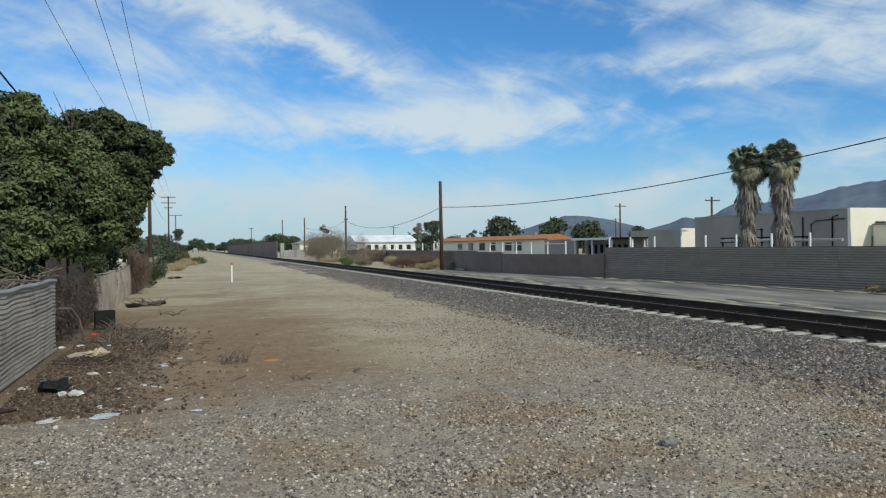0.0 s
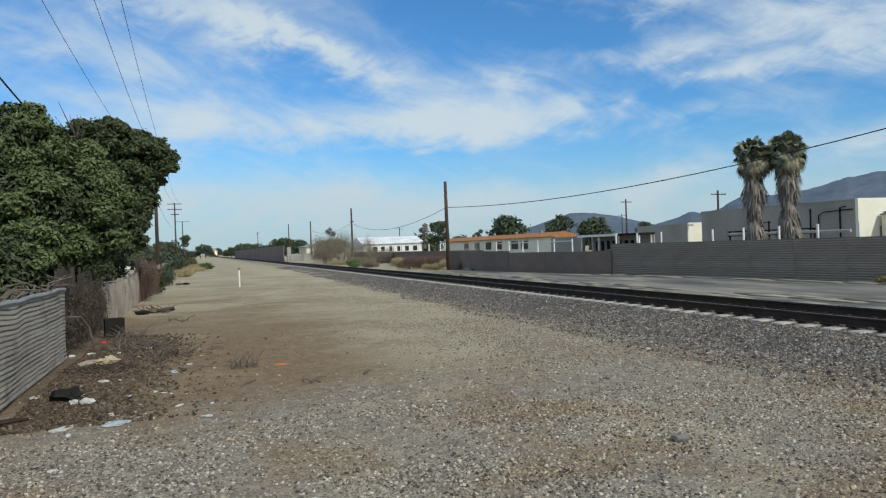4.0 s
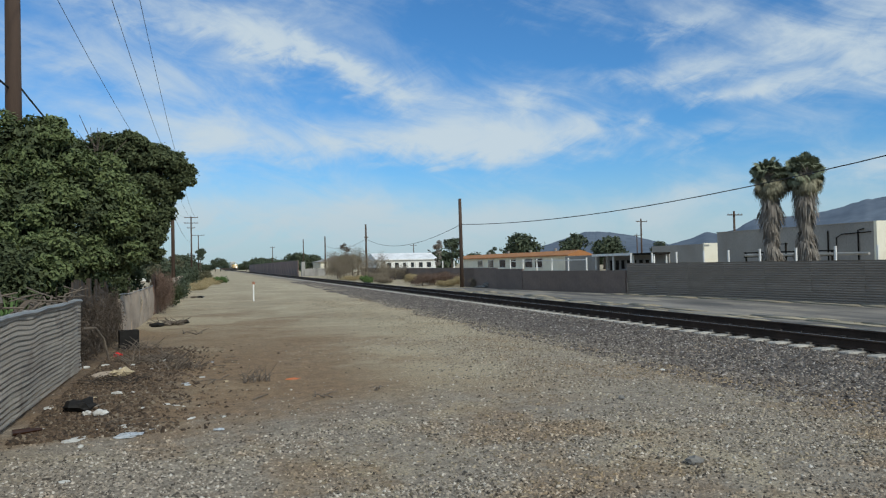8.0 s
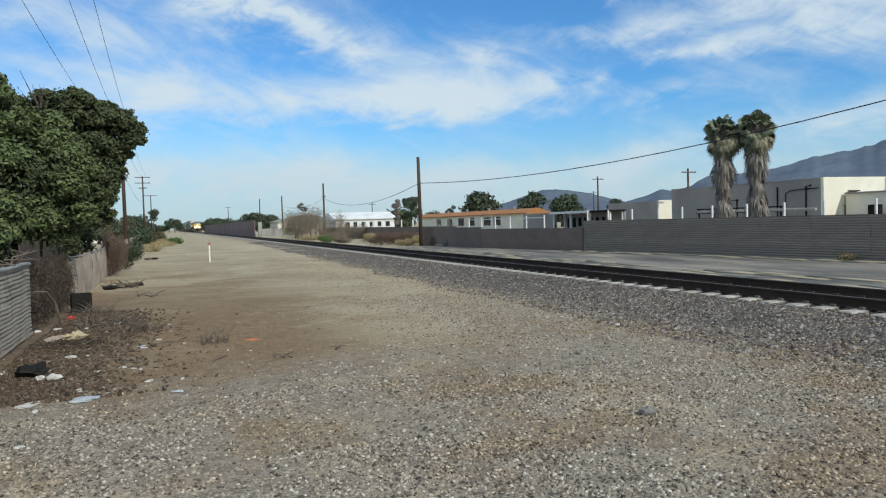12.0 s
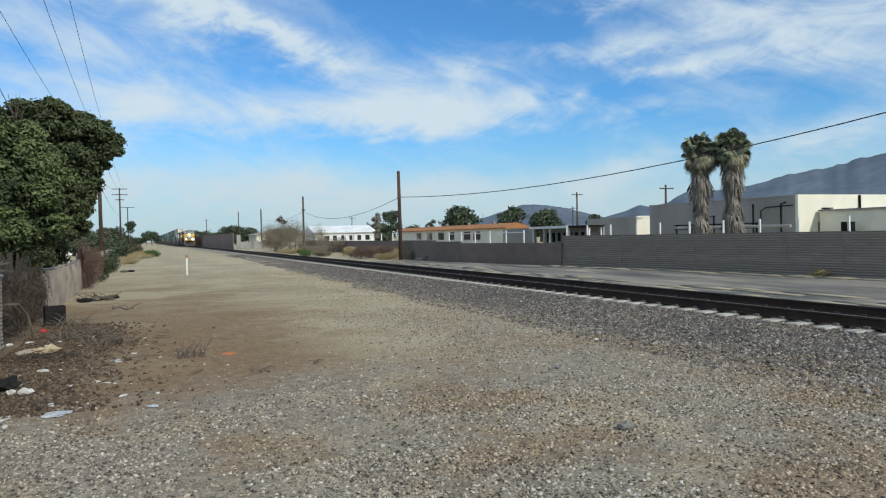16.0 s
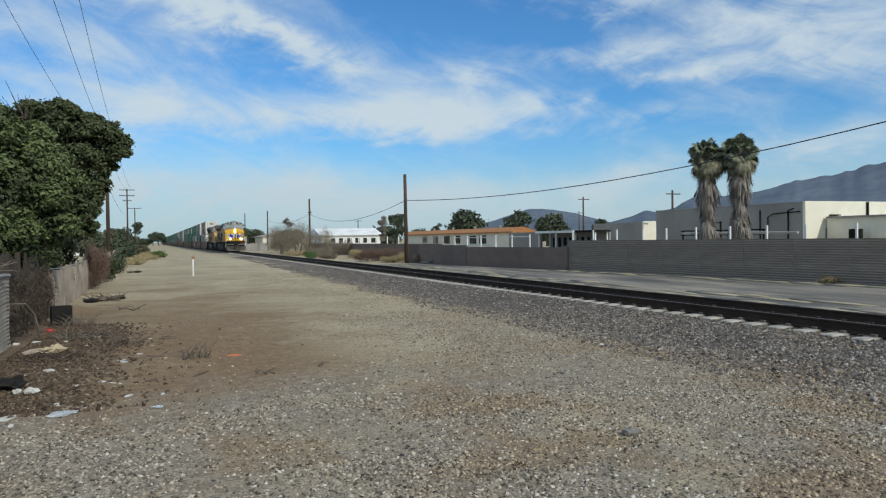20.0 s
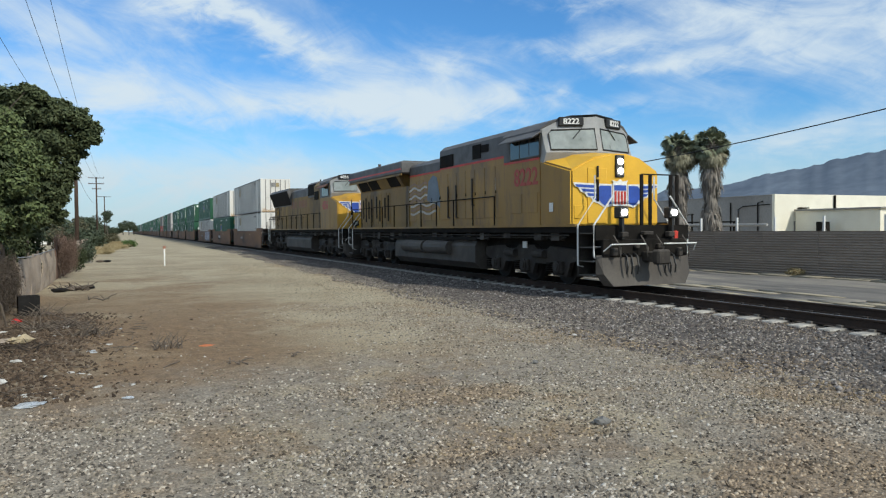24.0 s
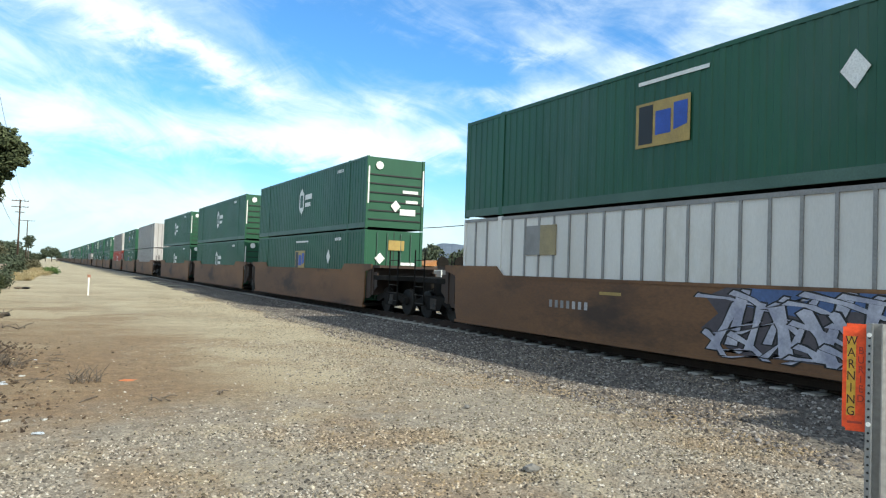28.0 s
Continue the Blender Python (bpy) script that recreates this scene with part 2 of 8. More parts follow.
def lettering(name, text, size, mat, parent, m, label="", depth=0.004, squeeze=1.0, fat=0.0):
    """Raised letters, turned to a mesh, under a thing."""
    cu = bpy.data.curves.new(name, "FONT")
    cu.offset = fat
    cu.body, cu.size, cu.extrude, cu.align_x, cu.align_y = text, size, depth, "CENTER", "CENTER"
    tmp = bpy.data.objects.new(name, cu)
    me = bpy.data.meshes.new_from_object(tmp)
    bpy.data.objects.remove(tmp)
    me.transform(m @ Matrix.Diagonal((squeeze, 1, 1, 1)))
    me.materials.clear()
    me.materials.append(mat)
    ob = new(name, me)
    ob.parent = parent
    if label:
        ob["label"] = label
    return ob

# ---- the train: locomotives ----
TX, SPEED = 12.38, 25.2  # the track's middle, and metres a second
MOVERS = []  # things of the train and their place along the track at 24 s

# side yellows are grimy and also darkened: the shade is in the colour
M_yellow = material("side_shade_yellow_paint", (0.34, 0.196, 0.042), (0.245, 0.146, 0.040), 0.9, 30, 0.55, bump=0.0, stain=(0.135, 0.09, 0.05), stain_scale=1.1, stretch=(1, 1, 0.28), grit=0.07)
M_yellow_b = material("grimy_shade_yellow_paint", (0.26, 0.156, 0.036), (0.17, 0.103, 0.029), 1.1, 30, 0.65, bump=0.0, stain=(0.07, 0.047, 0.026), stain_scale=1.2, stretch=(1, 1, 0.3), grit=0.08)
M_yellow_r = material("sooty_shade_yellow_paint", (0.25, 0.148, 0.032), (0.175, 0.105, 0.027), 1.0, 30, 0.6, bump=0.0, stain=(0.075, 0.05, 0.028), stain_scale=1.2, stretch=(1, 1, 0.3), grit=0.08)
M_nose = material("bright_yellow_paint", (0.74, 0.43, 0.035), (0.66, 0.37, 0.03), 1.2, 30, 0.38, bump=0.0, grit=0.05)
# second nose darkened in colour for the shade falling on it
M_nose_b = material("darkened_yellow_paint", (0.58, 0.33, 0.035), (0.48, 0.27, 0.035), 1.0, 30, 0.5, bump=0.0, stain=(0.22, 0.13, 0.05), stain_scale=1.0, grit=0.06)
M_grey = material("grey_roof_paint", (0.125, 0.12, 0.118), (0.08, 0.077, 0.075), 1.5, 30, 0.6, bump=0.05, stain=(0.05, 0.045, 0.04), stain_scale=0.8)
M_red = material("red_paint", (0.55, 0.05, 0.03), None, 2, 30, 0.5, bump=0.03)
M_dark = material("sooty_underframe", (0.010, 0.009, 0.008), (0.017, 0.015, 0.013), 2.0, 25, 0.9, bump=0.3, spec=0.12, stain=(0.026, 0.022, 0.018), stain_scale=1.6)
M_truck = material("dusty_truck_steel", (0.048, 0.041, 0.034), (0.026, 0.022, 0.019), 2.0, 25, 0.85, bump=0.3, stain=(0.085, 0.073, 0.06), stain_scale=2.2)
M_tank = material("dusty_tank_steel", (0.10, 0.088, 0.075), (0.066, 0.057, 0.048), 1.0, 25, 0.75, bump=0.1, stain=(0.06, 0.052, 0.045), stain_scale=1.0)
M_grille = material("black_grille", (0.011, 0.010, 0.009), (0.018, 0.015, 0.013), 2.0, 60, 0.85, bump=0.2, spec=0.1)
M_glass = material("dark_glass", (0.03, 0.035, 0.04), None, 1, 5, 0.06, bump=0.0, spec=0.8)
# pale base colour stands in for sky reflected in the panes
M_windscreen = material("windscreen_glass", (0.30, 0.33, 0.32), (0.22, 0.25, 0.24), 1, 5, 0.34, bump=0.0, spec=0.4)
M_rail_white = material("white_handrail", (0.78, 0.77, 0.73), None, 4, 30, 0.5, bump=0.05)
M_wheel = material("worn_wheel_steel", (0.03, 0.026, 0.022), (0.016, 0.014, 0.012), 3, 30, 0.8, 0.1, 0.1)
M_white = material("white_paint", (0.75, 0.75, 0.72), (0.66, 0.65, 0.62), 2, 30, 0.5, bump=0.03)
M_silver = material("silver_grey_paint", (0.34, 0.34, 0.33), (0.26, 0.26, 0.255), 2, 30, 0.5, bump=0.0, grit=0.06)
M_blue = material("blue_paint", (0.035, 0.09, 0.42), None, 2, 30, 0.5, bump=0.03)
M_black = material("black_paint", (0.02, 0.02, 0.02), None, 2, 30, 0.5, bump=0.03)
M_number = material("number_red", (0.42, 0.045, 0.03), (0.33, 0.06, 0.035), 2, 30, 0.5, bump=0.03)
M_fadedletter = material("faded_red_lettering", (0.25, 0.10, 0.045), (0.19, 0.085, 0.04), 2, 30, 0.6, bump=0.0)
M_lamp = glow("headlight_glow", (1.0, 0.93, 0.80), 120.0)
M_cpost_dark = material("dark_decal", (0.07, 0.05, 0.025), None, 3, 30, 0.6)
M_flag_red = material("faded_red", (0.27, 0.155, 0.085), (0.22, 0.13, 0.07), 2, 30, 0.5, bump=0.03)
M_flag_white = material("faded_white", (0.55, 0.50, 0.42), None, 2, 30, 0.5, bump=0.03)
M_flag_blue = material("faded_blue_grey", (0.15, 0.18, 0.22), None, 2, 30, 0.5, bump=0.03)

WHEELS = {}


def wheelset(parent, x, y, r, motor=False):
    """One axle with two flanged wheels."""
    key = r
    if key not in WHEELS:
        prof = ((-0.93, 0.10), (-0.86, 0.12), (-0.86, r * 0.86), (-0.84, r), (-0.735, r), (-0.735, r + 0.028), (-0.70, r + 0.028), (-0.70, 0.09))
        prof = prof + tuple((-a, b) for a, b in prof[::-1])
        bm = B()
        rings = [[bm.verts.new((a, b * math.cos(k * math.tau / 20), b * math.sin(k * math.tau / 20))) for k in range(20)] for a, b in prof]
        for u, w in zip(rings, rings[1:]):
            for k in range(20):
                bm.faces.new((u[k], u[(k + 1) % 20], w[(k + 1) % 20], w[k]))
        bm.faces.new(rings[0])
        bm.faces.new(rings[-1])
        WHEELS[key] = mesh_of("wheelset", bm, M_wheel)
    ob = new("wheelset", WHEELS[key])
    ob.parent, ob.location = parent, (x, y, r)
    return ob


def truck3(parent, y0, y1):
    """A three-axle locomotive truck."""
    mid = (y0 + y1) / 2
    t = part("truck", block(B(), -0.9, 0.9, y0 + 0.5, y1 - 0.5, 0.62, 0.95, 0.03), M_truck, parent)
    axles = (mid - 1.85, mid, mid + 1.85)
    for s in (-1, 1):
        bm = B()
        out = [(y0 - 0.1, 0.72), (y0 - 0.05, 1.0), (mid - 1.35, 1.08), (mid - 1.15, 0.98), (mid - 0.65, 0.98), (mid - 0.45, 1.1), (mid + 0.45, 1.1), (mid + 0.65, 0.98), (mid + 1.15, 0.98), (mid + 1.35, 1.08), (y1 + 0.05, 1.0), (y1 + 0.1, 0.72),
               (mid + 2.35, 0.62), (mid + 2.2, 0.24), (mid + 1.5, 0.24), (mid + 1.32, 0.56), (mid + 0.5, 0.56), (mid + 0.36, 0.24), (mid - 0.36, 0.24), (mid - 0.5, 0.56), (mid - 1.32, 0.56), (mid - 1.5, 0.24), (mid - 2.2, 0.24), (mid - 2.35, 0.62)]
        prism(bm, out, "x", s * 1.02 - 0.07, s * 1.02 + 0.07)
        part("side_frame", bm, M_truck, t)
        for a in axles:
            bm = B()
            block(bm, s * 1.13 - 0.07, s * 1.13 + 0.07, a - 0.22, a + 0.22, 0.30, 0.66, 0.03)
            tube(bm, [(s * 1.14, a, 0.5), (s * 1.24, a, 0.5)], 0.17, 14)
            tube(bm, [(s * 1.24, a, 0.5), (s * 1.27, a, 0.5)], 0.11, 12)
            part("axle_box", bm, M_truck, t)
            bm = B()
            for k in range(5):
                tube(bm, [(s * 1.13, a + 0.46, 0.34 + 0.06 * k), (s * 1.13, a + 0.46, 0.37 + 0.06 * k)], 0.12, 10)
            part("spring", bm, M_dark, t)
        bm = B()
        part("brake_cylinder", tube(bm, [(s * 1.15, mid - 1.15, 0.84), (s * 1.15, mid - 0.55, 0.84)], 0.12, 10), M_truck, t)
        part("brake_cylinder", tube(B(), [(s * 1.15, mid + 0.55, 0.84), (s * 1.15, mid + 1.15, 0.84)], 0.12, 10), M_truck, t)
    for a in axles:
        wheelset(t, 0, a, 0.53)
    return t


def rail_run(parent, y0, y1, x, z0, z1, step, mat, dark):
    """A walkway handrail with its stanchions."""
    n = max(1, round((y1 - y0) / step))
    part("handrail", tube(B(), [(x, y0, z1), (x, y1, z1)], 0.02, 6), mat, parent)
    for i in range(n + 1):
        y = y0 + (y1 - y0) * i / n
        part("stanchion", tube(B(), [(x, y, z0), (x, y, z1)], 0.024, 6), dark, parent)


def steps_at(parent, y0, y1, s, front):
    """Corner steps with their side plates and white grab rails. front: -1 at the leading end."""
    st = part("step_well", block(B(), s * 1.0 - 0.02, s * 1.0 + 0.02, y0, y1, 0.30, 1.55), M_dark, parent)
    for i in range(4):
        x0, x1 = sorted((s * 1.02, s * 1.5))
        part("step", block(B(), x0, x1, y0 + 0.03, y1 - 0.03, 0.36 + 0.36 * i, 0.39 + 0.36 * i), M_tank, st)
    x0, x1 = sorted((s * 1.02, s * 1.52))
    yp = y1 if front < 0 else y0
    part("side_plate", block(B(), x0, x1, yp - 0.02, yp + 0.02, 0.32, 1.6), M_truck, st)
    inner = y1 if front < 0 else y0
    outer = y0 if front < 0 else y1
    part("grab_rail", tube(B(), [(s * 1.36, inner, 0.58), (s * 1.52, inner, 0.62), (s * 1.52, inner, 1.66), (s * 0.98, inner, 2.38), (s * 0.98, inner, 2.98)], 0.024, 7), M_rail_white, st)
    part("grab_rail", tube(B(), [(s * 1.36, outer, 0.80), (s * 1.50, outer, 0.84), (s * 1.52, outer, 0.95), (s * 1.52, outer, 1.66), (s * 0.92, outer, 2.42)], 0.024, 7), M_rail_white, st)
    for i in range(4):
        x0, x1 = sorted((s * 1.1, s * 1.515))
        ye = outer + (0.035 if front < 0 else -0.035)
        part("step_edge", block(B(), x0, x1, ye - 0.02, ye + 0.02, 0.385 + 0.36 * i, 0.402 + 0.36 * i), M_silver, st)


def wing_emblem(parent, y, z, w, h):
    """A winged shield in white, blue and red on the nose: plain shapes."""
    e = part("emblem", block(B(), -0.24, 0.24, y - 0.012, y, z - h * 0.42, z + h * 0.30), M_white, parent, "white blue and red winged shield")
    part("shield_top", block(B(), -0.2, 0.2, y - 0.02, y - 0.012, z + 0.06, z + h * 0.24), M_blue, e)
    for i in range(4):
        part("shield_stripe", block(B(), -0.19 + i * 0.105, -0.125 + i * 0.105, y - 0.02, y - 0.012, z - h * 0.37, z + 0.04), M_red, e)
    part("shield_crown", prism(B(), [(-0.2, z + h * 0.29), (0.2, z + h * 0.29), (0.27, z + h * 0.40), (0.1, z + h * 0.36), (0.0, z + h * 0.43), (-0.1, z + h * 0.36), (-0.27, z + h * 0.40)], "y", y - 0.011, y - 0.001), M_white, e)
    for s in (-1, 1):
        # the wing's white edge steps down in scallops, and blue feathers lie on it
        out = [(s * 0.26, z - 0.36), (s * 0.26, z + 0.23), (s * w, z + 0.27), (s * (w - 0.06), z + 0.16), (s * (w - 0.16), z + 0.13), (s * (w - 0.22), z + 0.02), (s * (w - 0.34), z - 0.01), (s * (w - 0.40), z - 0.11), (s * (w - 0.52), z - 0.13), (s * (w - 0.58), z - 0.24), (s * 0.66, z - 0.30), (s * 0.5, z - 0.40)]
        part("wing", swept(prism(B(), out, "y", y - 0.010, y - 0.001)), M_white, e)
        part("wing_root", swept(prism(B(), [(s * 0.29, z - 0.30), (s * 0.29, z + 0.19), (s * 0.62, z + 0.19), (s * 0.74, z + 0.06), (s * 0.72, z - 0.12), (s * 0.6, z - 0.27), (s * 0.48, z - 0.35)], "y", y - 0.018, y - 0.010)), M_blue, e)
        for i in range(4):
            x0, x1 = s * (0.80 - 0.04 * i), s * (w - 0.06 - 0.17 * i)
            z0 = z + 0.135 - 0.115 * i
            part("feather", swept(prism(B(), [(x0, z0 - 0.01), (x0, z0 + 0.065), (x1, z0 + 0.085), (x1 - s * 0.05, z0 + 0.01)], "y", y - 0.018, y - 0.010)), M_blue, e)


def side_doors(parent, x, runs, z0, z1, s, paint=None):
    """Hood doors: thin raised panels on a side, each with a latch."""
    for y0, y1 in runs:
        x0, x1 = sorted((x, x + s * 0.018))
        d = part("hood_door", block(B(), x0, x1, y0 + 0.012, y1 - 0.012, z0, z1, 0.004), paint or M_yellow, parent)
        x2, x3 = sorted((x + s * 0.018, x + s * 0.035))
        part("latch", block(B(), x2, x3, y1 - 0.07, y1 - 0.03, (z0 + z1) / 2 - 0.05, (z0 + z1) / 2 + 0.05), M_dark, d)


def frame_and_ends(loco, tank0, tank1, sill):
    """What both locomotives share: deck, sill stripe, trucks, tank, pilot, couplers, steps and rails."""
    part("deck", block(B(), -1.5, 1.5, -0.95, 20.6, 1.47, 1.66), M_dark, loco)
    part("underframe", block(B(), -0.95, 0.95, -0.9, 20.5, 0.98, 1.47), M_dark, loco)
    rg = random.Random(6)
    for s in (-1, 1):
        for z, xx, y0, y1 in ((1.40, 1.42, 0.3, 19.8), (1.33, 1.32, 0.6, 13.0), (1.28, 1.40, 5.0, 19.0)):
            part("pipe", tube(B(), [(s * xx, y0, z), (s * xx, (y0 + y1) / 2, z - 0.02), (s * xx, y1, z)], 0.025, 5), M_truck, loco)
        for k in range(13):
            y0, w, hh = 0.6 + k * 1.5 + rg.uniform(-0.4, 0.4), rg.uniform(0.15, 0.5), rg.uniform(0.1, 0.32)
            part("junction_box", block(B(), *sorted((s * 1.2, s * rg.uniform(1.36, 1.46))), y0, y0 + w, 1.45 - hh, 1.46, 0.01), M_truck if k % 3 else M_tank, loco)
    for s in (-1, 1):
        x0, x1 = sorted((s * 1.5, s * 1.56))
        part("sill_stripe", block(B(), x0, x1, -0.2, 19.9, 1.63, 1.70), sill, loco, "yellow side sill")
    part("end_sill", block(B(), -1.5, 1.5, -1.0, -0.95, 1.28, 1.66), M_dark, loco)
    truck3(loco, 0.45, 5.75)
    truck3(loco, 14.9, 20.1)
    for end, yy in ((-1, -0.95), (1, 20.6)):
        bm = B()
        a, b2 = yy + end * 0.05, yy + end * 0.75
        out = [(-1.5, 0.9), (-1.5, 0.42), (-1.25, 0.12), (1.25, 0.12), (1.5, 0.42), (1.5, 0.9)]
        base = [bm.verts.new((x, a, z)) for x, z in out]
        tip = [bm.verts.new((x * 0.92, a + end * (0.15 + 0.55 * (1 - abs(x) / 1.6)) * (1 if z < 0.5 else 0.35), z)) for x, z in out]
        bm.faces.new(base)
        bm.faces.new(tip[::-1])
        for i in range(6):
            bm.faces.new((base[i], base[(i + 1) % 6], tip[(i + 1) % 6], tip[i]))
        part("pilot_plow", bm, M_tank, loco, "dusty grey snow plow")
        part("pilot_beam", block(B(), -1.35, 1.35, min(a, a + end * 0.12), max(a, a + end * 0.12), 0.85, 1.3, 0.02), M_dark, loco)
        bm = B()
        block(bm, -0.13, 0.13, min(yy, yy + end * 0.75), max(yy, yy + end * 0.75), 0.72, 0.98, 0.03)
        block(bm, -0.22, 0.20, min(yy + end * 0.62, yy + end * 0.88), max(yy + end * 0.62, yy + end * 0.88), 0.66, 1.04, 0.05)
        part("coupler", bm, M_truck, loco)
        for i, hx in enumerate((-0.75, -0.6, -0.42, 0.42, 0.6, 0.75)):
            part("air_hose", tube(B(), [(hx, yy + end * 0.12, 0.95), (hx, yy + end * 0.32, 0.88), (hx * 1.02, yy + end * 0.40, 0.62), (hx * 1.04, yy + end * 0.36, 0.42)], 0.025, 6), M_black, loco)
        for hx, hz, w, hh in ((-1.05, 0.98, 0.16, 0.2), (-0.35, 1.12, 0.12, 0.12), (0.35, 1.12, 0.12, 0.12), (1.05, 0.95, 0.14, 0.24), (0.0, 1.45, 0.3, 0.1), (-0.75, 1.42, 0.2, 0.14), (0.75, 1.42, 0.2, 0.14)):
            part("receptacle", block(B(), hx - w / 2, hx + w / 2, *sorted((yy + end * 0.1, yy + end * 0.28)), hz - hh / 2, hz + hh / 2, 0.02), M_truck, loco)
        for hx in (-1.1, -0.25, 0.25, 1.1):
            part("looped_hose", tube(B(), [(hx, yy + end * 0.25, 1.4), (hx + 0.05, yy + end * 0.42, 1.15), (hx + 0.1, yy + end * 0.40, 0.85), (hx + 0.16, yy + end * 0.35, 1.1)], 0.017, 5), M_tank if end < 0 else M_black, loco)
        for s in (-1, 1):
            y0, y1 = (yy, yy + 0.7) if end < 0 else (yy - 0.7, yy)
            steps_at(loco, y0, y1, s, end)
            part("end_rail", tube(B(), [(s * 1.45, yy, 1.66), (s * 1.45, yy, 2.5), (s * 0.45, yy, 2.5), (s * 0.45, yy, 1.66)], 0.022, 6), M_dark, loco) if end > 0 else None
            part("uncoupling_lever", tube(B(), [(s * 1.45, yy + end * 0.3, 1.0), (s * 1.35, yy + end * 0.5, 1.18), (s * 0.3, yy + end * 0.5, 1.18)], 0.018, 6), M_rail_white, loco)
    bm = B()
    prism(bm, [(-1.3, 1.25), (-1.42, 1.0), (-1.42, 0.45), (-1.15, 0.22), (1.15, 0.22), (1.42, 0.45), (1.42, 1.0), (1.3, 1.25)], "y", tank0, tank1)
    part("fuel_tank", bm, M_tank, loco, "dusty grey fuel tank")
    for s in (-1, 1):
        part("walkway_duct", block(B(), *sorted((s * 1.2, s * 1.45)), 5.8, 14.6, 1.20, 1.30), M_dark, loco)


def lamp_pair(parent, y, z, gap, r, upright):
    can = part("headlight", block(B(), -0.14 if upright else -0.3, 0.14 if upright else 0.3, y - 0.03, y + 0.06, z - (0.3 if upright else 0.14), z + (0.3 if upright else 0.14), 0.02), M_black, parent)
    for s in (-1, 1):
        p = (0, y - 0.03, z + s * gap) if upright else (s * gap, y - 0.03, z)
        part("lens", tube(B(), [p, (p[0], p[1] - 0.025, p[2])], r, 14), M_lamp, can, "lit headlight")


def ditch_lights(parent, y, z, x, lit=True):
    for s in (-1, 1):
        c = part("ditch_light", block(B(), s * x - 0.15, s * x + 0.15, y, y + 0.25, z - 0.15, z + 0.15, 0.03), M_black, parent)
        part("lens", tube(B(), [(s * x, y, z), (s * x, y - 0.03, z)], 0.072, 14), M_lamp if lit else M_windscreen, c, "lit ditch light" if lit else "")
        part("bracket", block(B(), s * x - 0.03, s * x + 0.03, y + 0.05, y + 0.2, 1.3, z - 0.15), M_black, c)


def cab_windows(parent, y0, y1, z0, z1, x, visor):
    for s in (-1, 1):
        x0, x1 = sorted((s * x, s * (x + 0.03)))
        w = part("cab_window", block(B(), x0, x1, y0, y1, z0, z1, 0.01), M_tank, parent, "grey-framed side window")
        k = 3
        for i in range(k):
            a = y0 + 0.04 + (y1 - y0 - 0.08) * i / k
            b2 = y0 + 0.04 + (y1 - y0 - 0.08) * (i + 1) / k - 0.04
            x2, x3 = sorted((s * (x + 0.03), s * (x + 0.036)))
            part("pane", block(B(), x2, x3, a, b2, z0 + 0.05, z1 - 0.05), M_glass, w)
        bm = B()
        a, c = s * (x + 0.02), s * (x + 0.34)
        v = [bm.verts.new(p) for p in ((a, y0 - 0.1, z1 + 0.14), (a, y1 + 0.15, z1 + 0.14), (c, y1 + 0.15, z1 - 0.06), (c, y0 - 0.1, z1 - 0.06), (a, y0 - 0.1, z1 + 0.11), (a, y1 + 0.15, z1 + 0.11), (c, y1 + 0.15, z1 - 0.09), (c, y0 - 0.1, z1 - 0.09))]
        for f in ((0, 1, 2, 3), (7, 6, 5, 4), (0, 4, 5, 1), (1, 5, 6, 2), (2, 6, 7, 3), (3, 7, 4, 0)):
            bm.faces.new([v[i] for i in f])
        part("sun_visor", bm, visor, w)


def swept(bm):
    """Bends a flat shape on the nose's face back with it, to both sides of the middle."""
    for v in bm.verts:
        v.co.y += 0.117 * max(0.0, abs(v.co.x) - 0.26)
    return bm


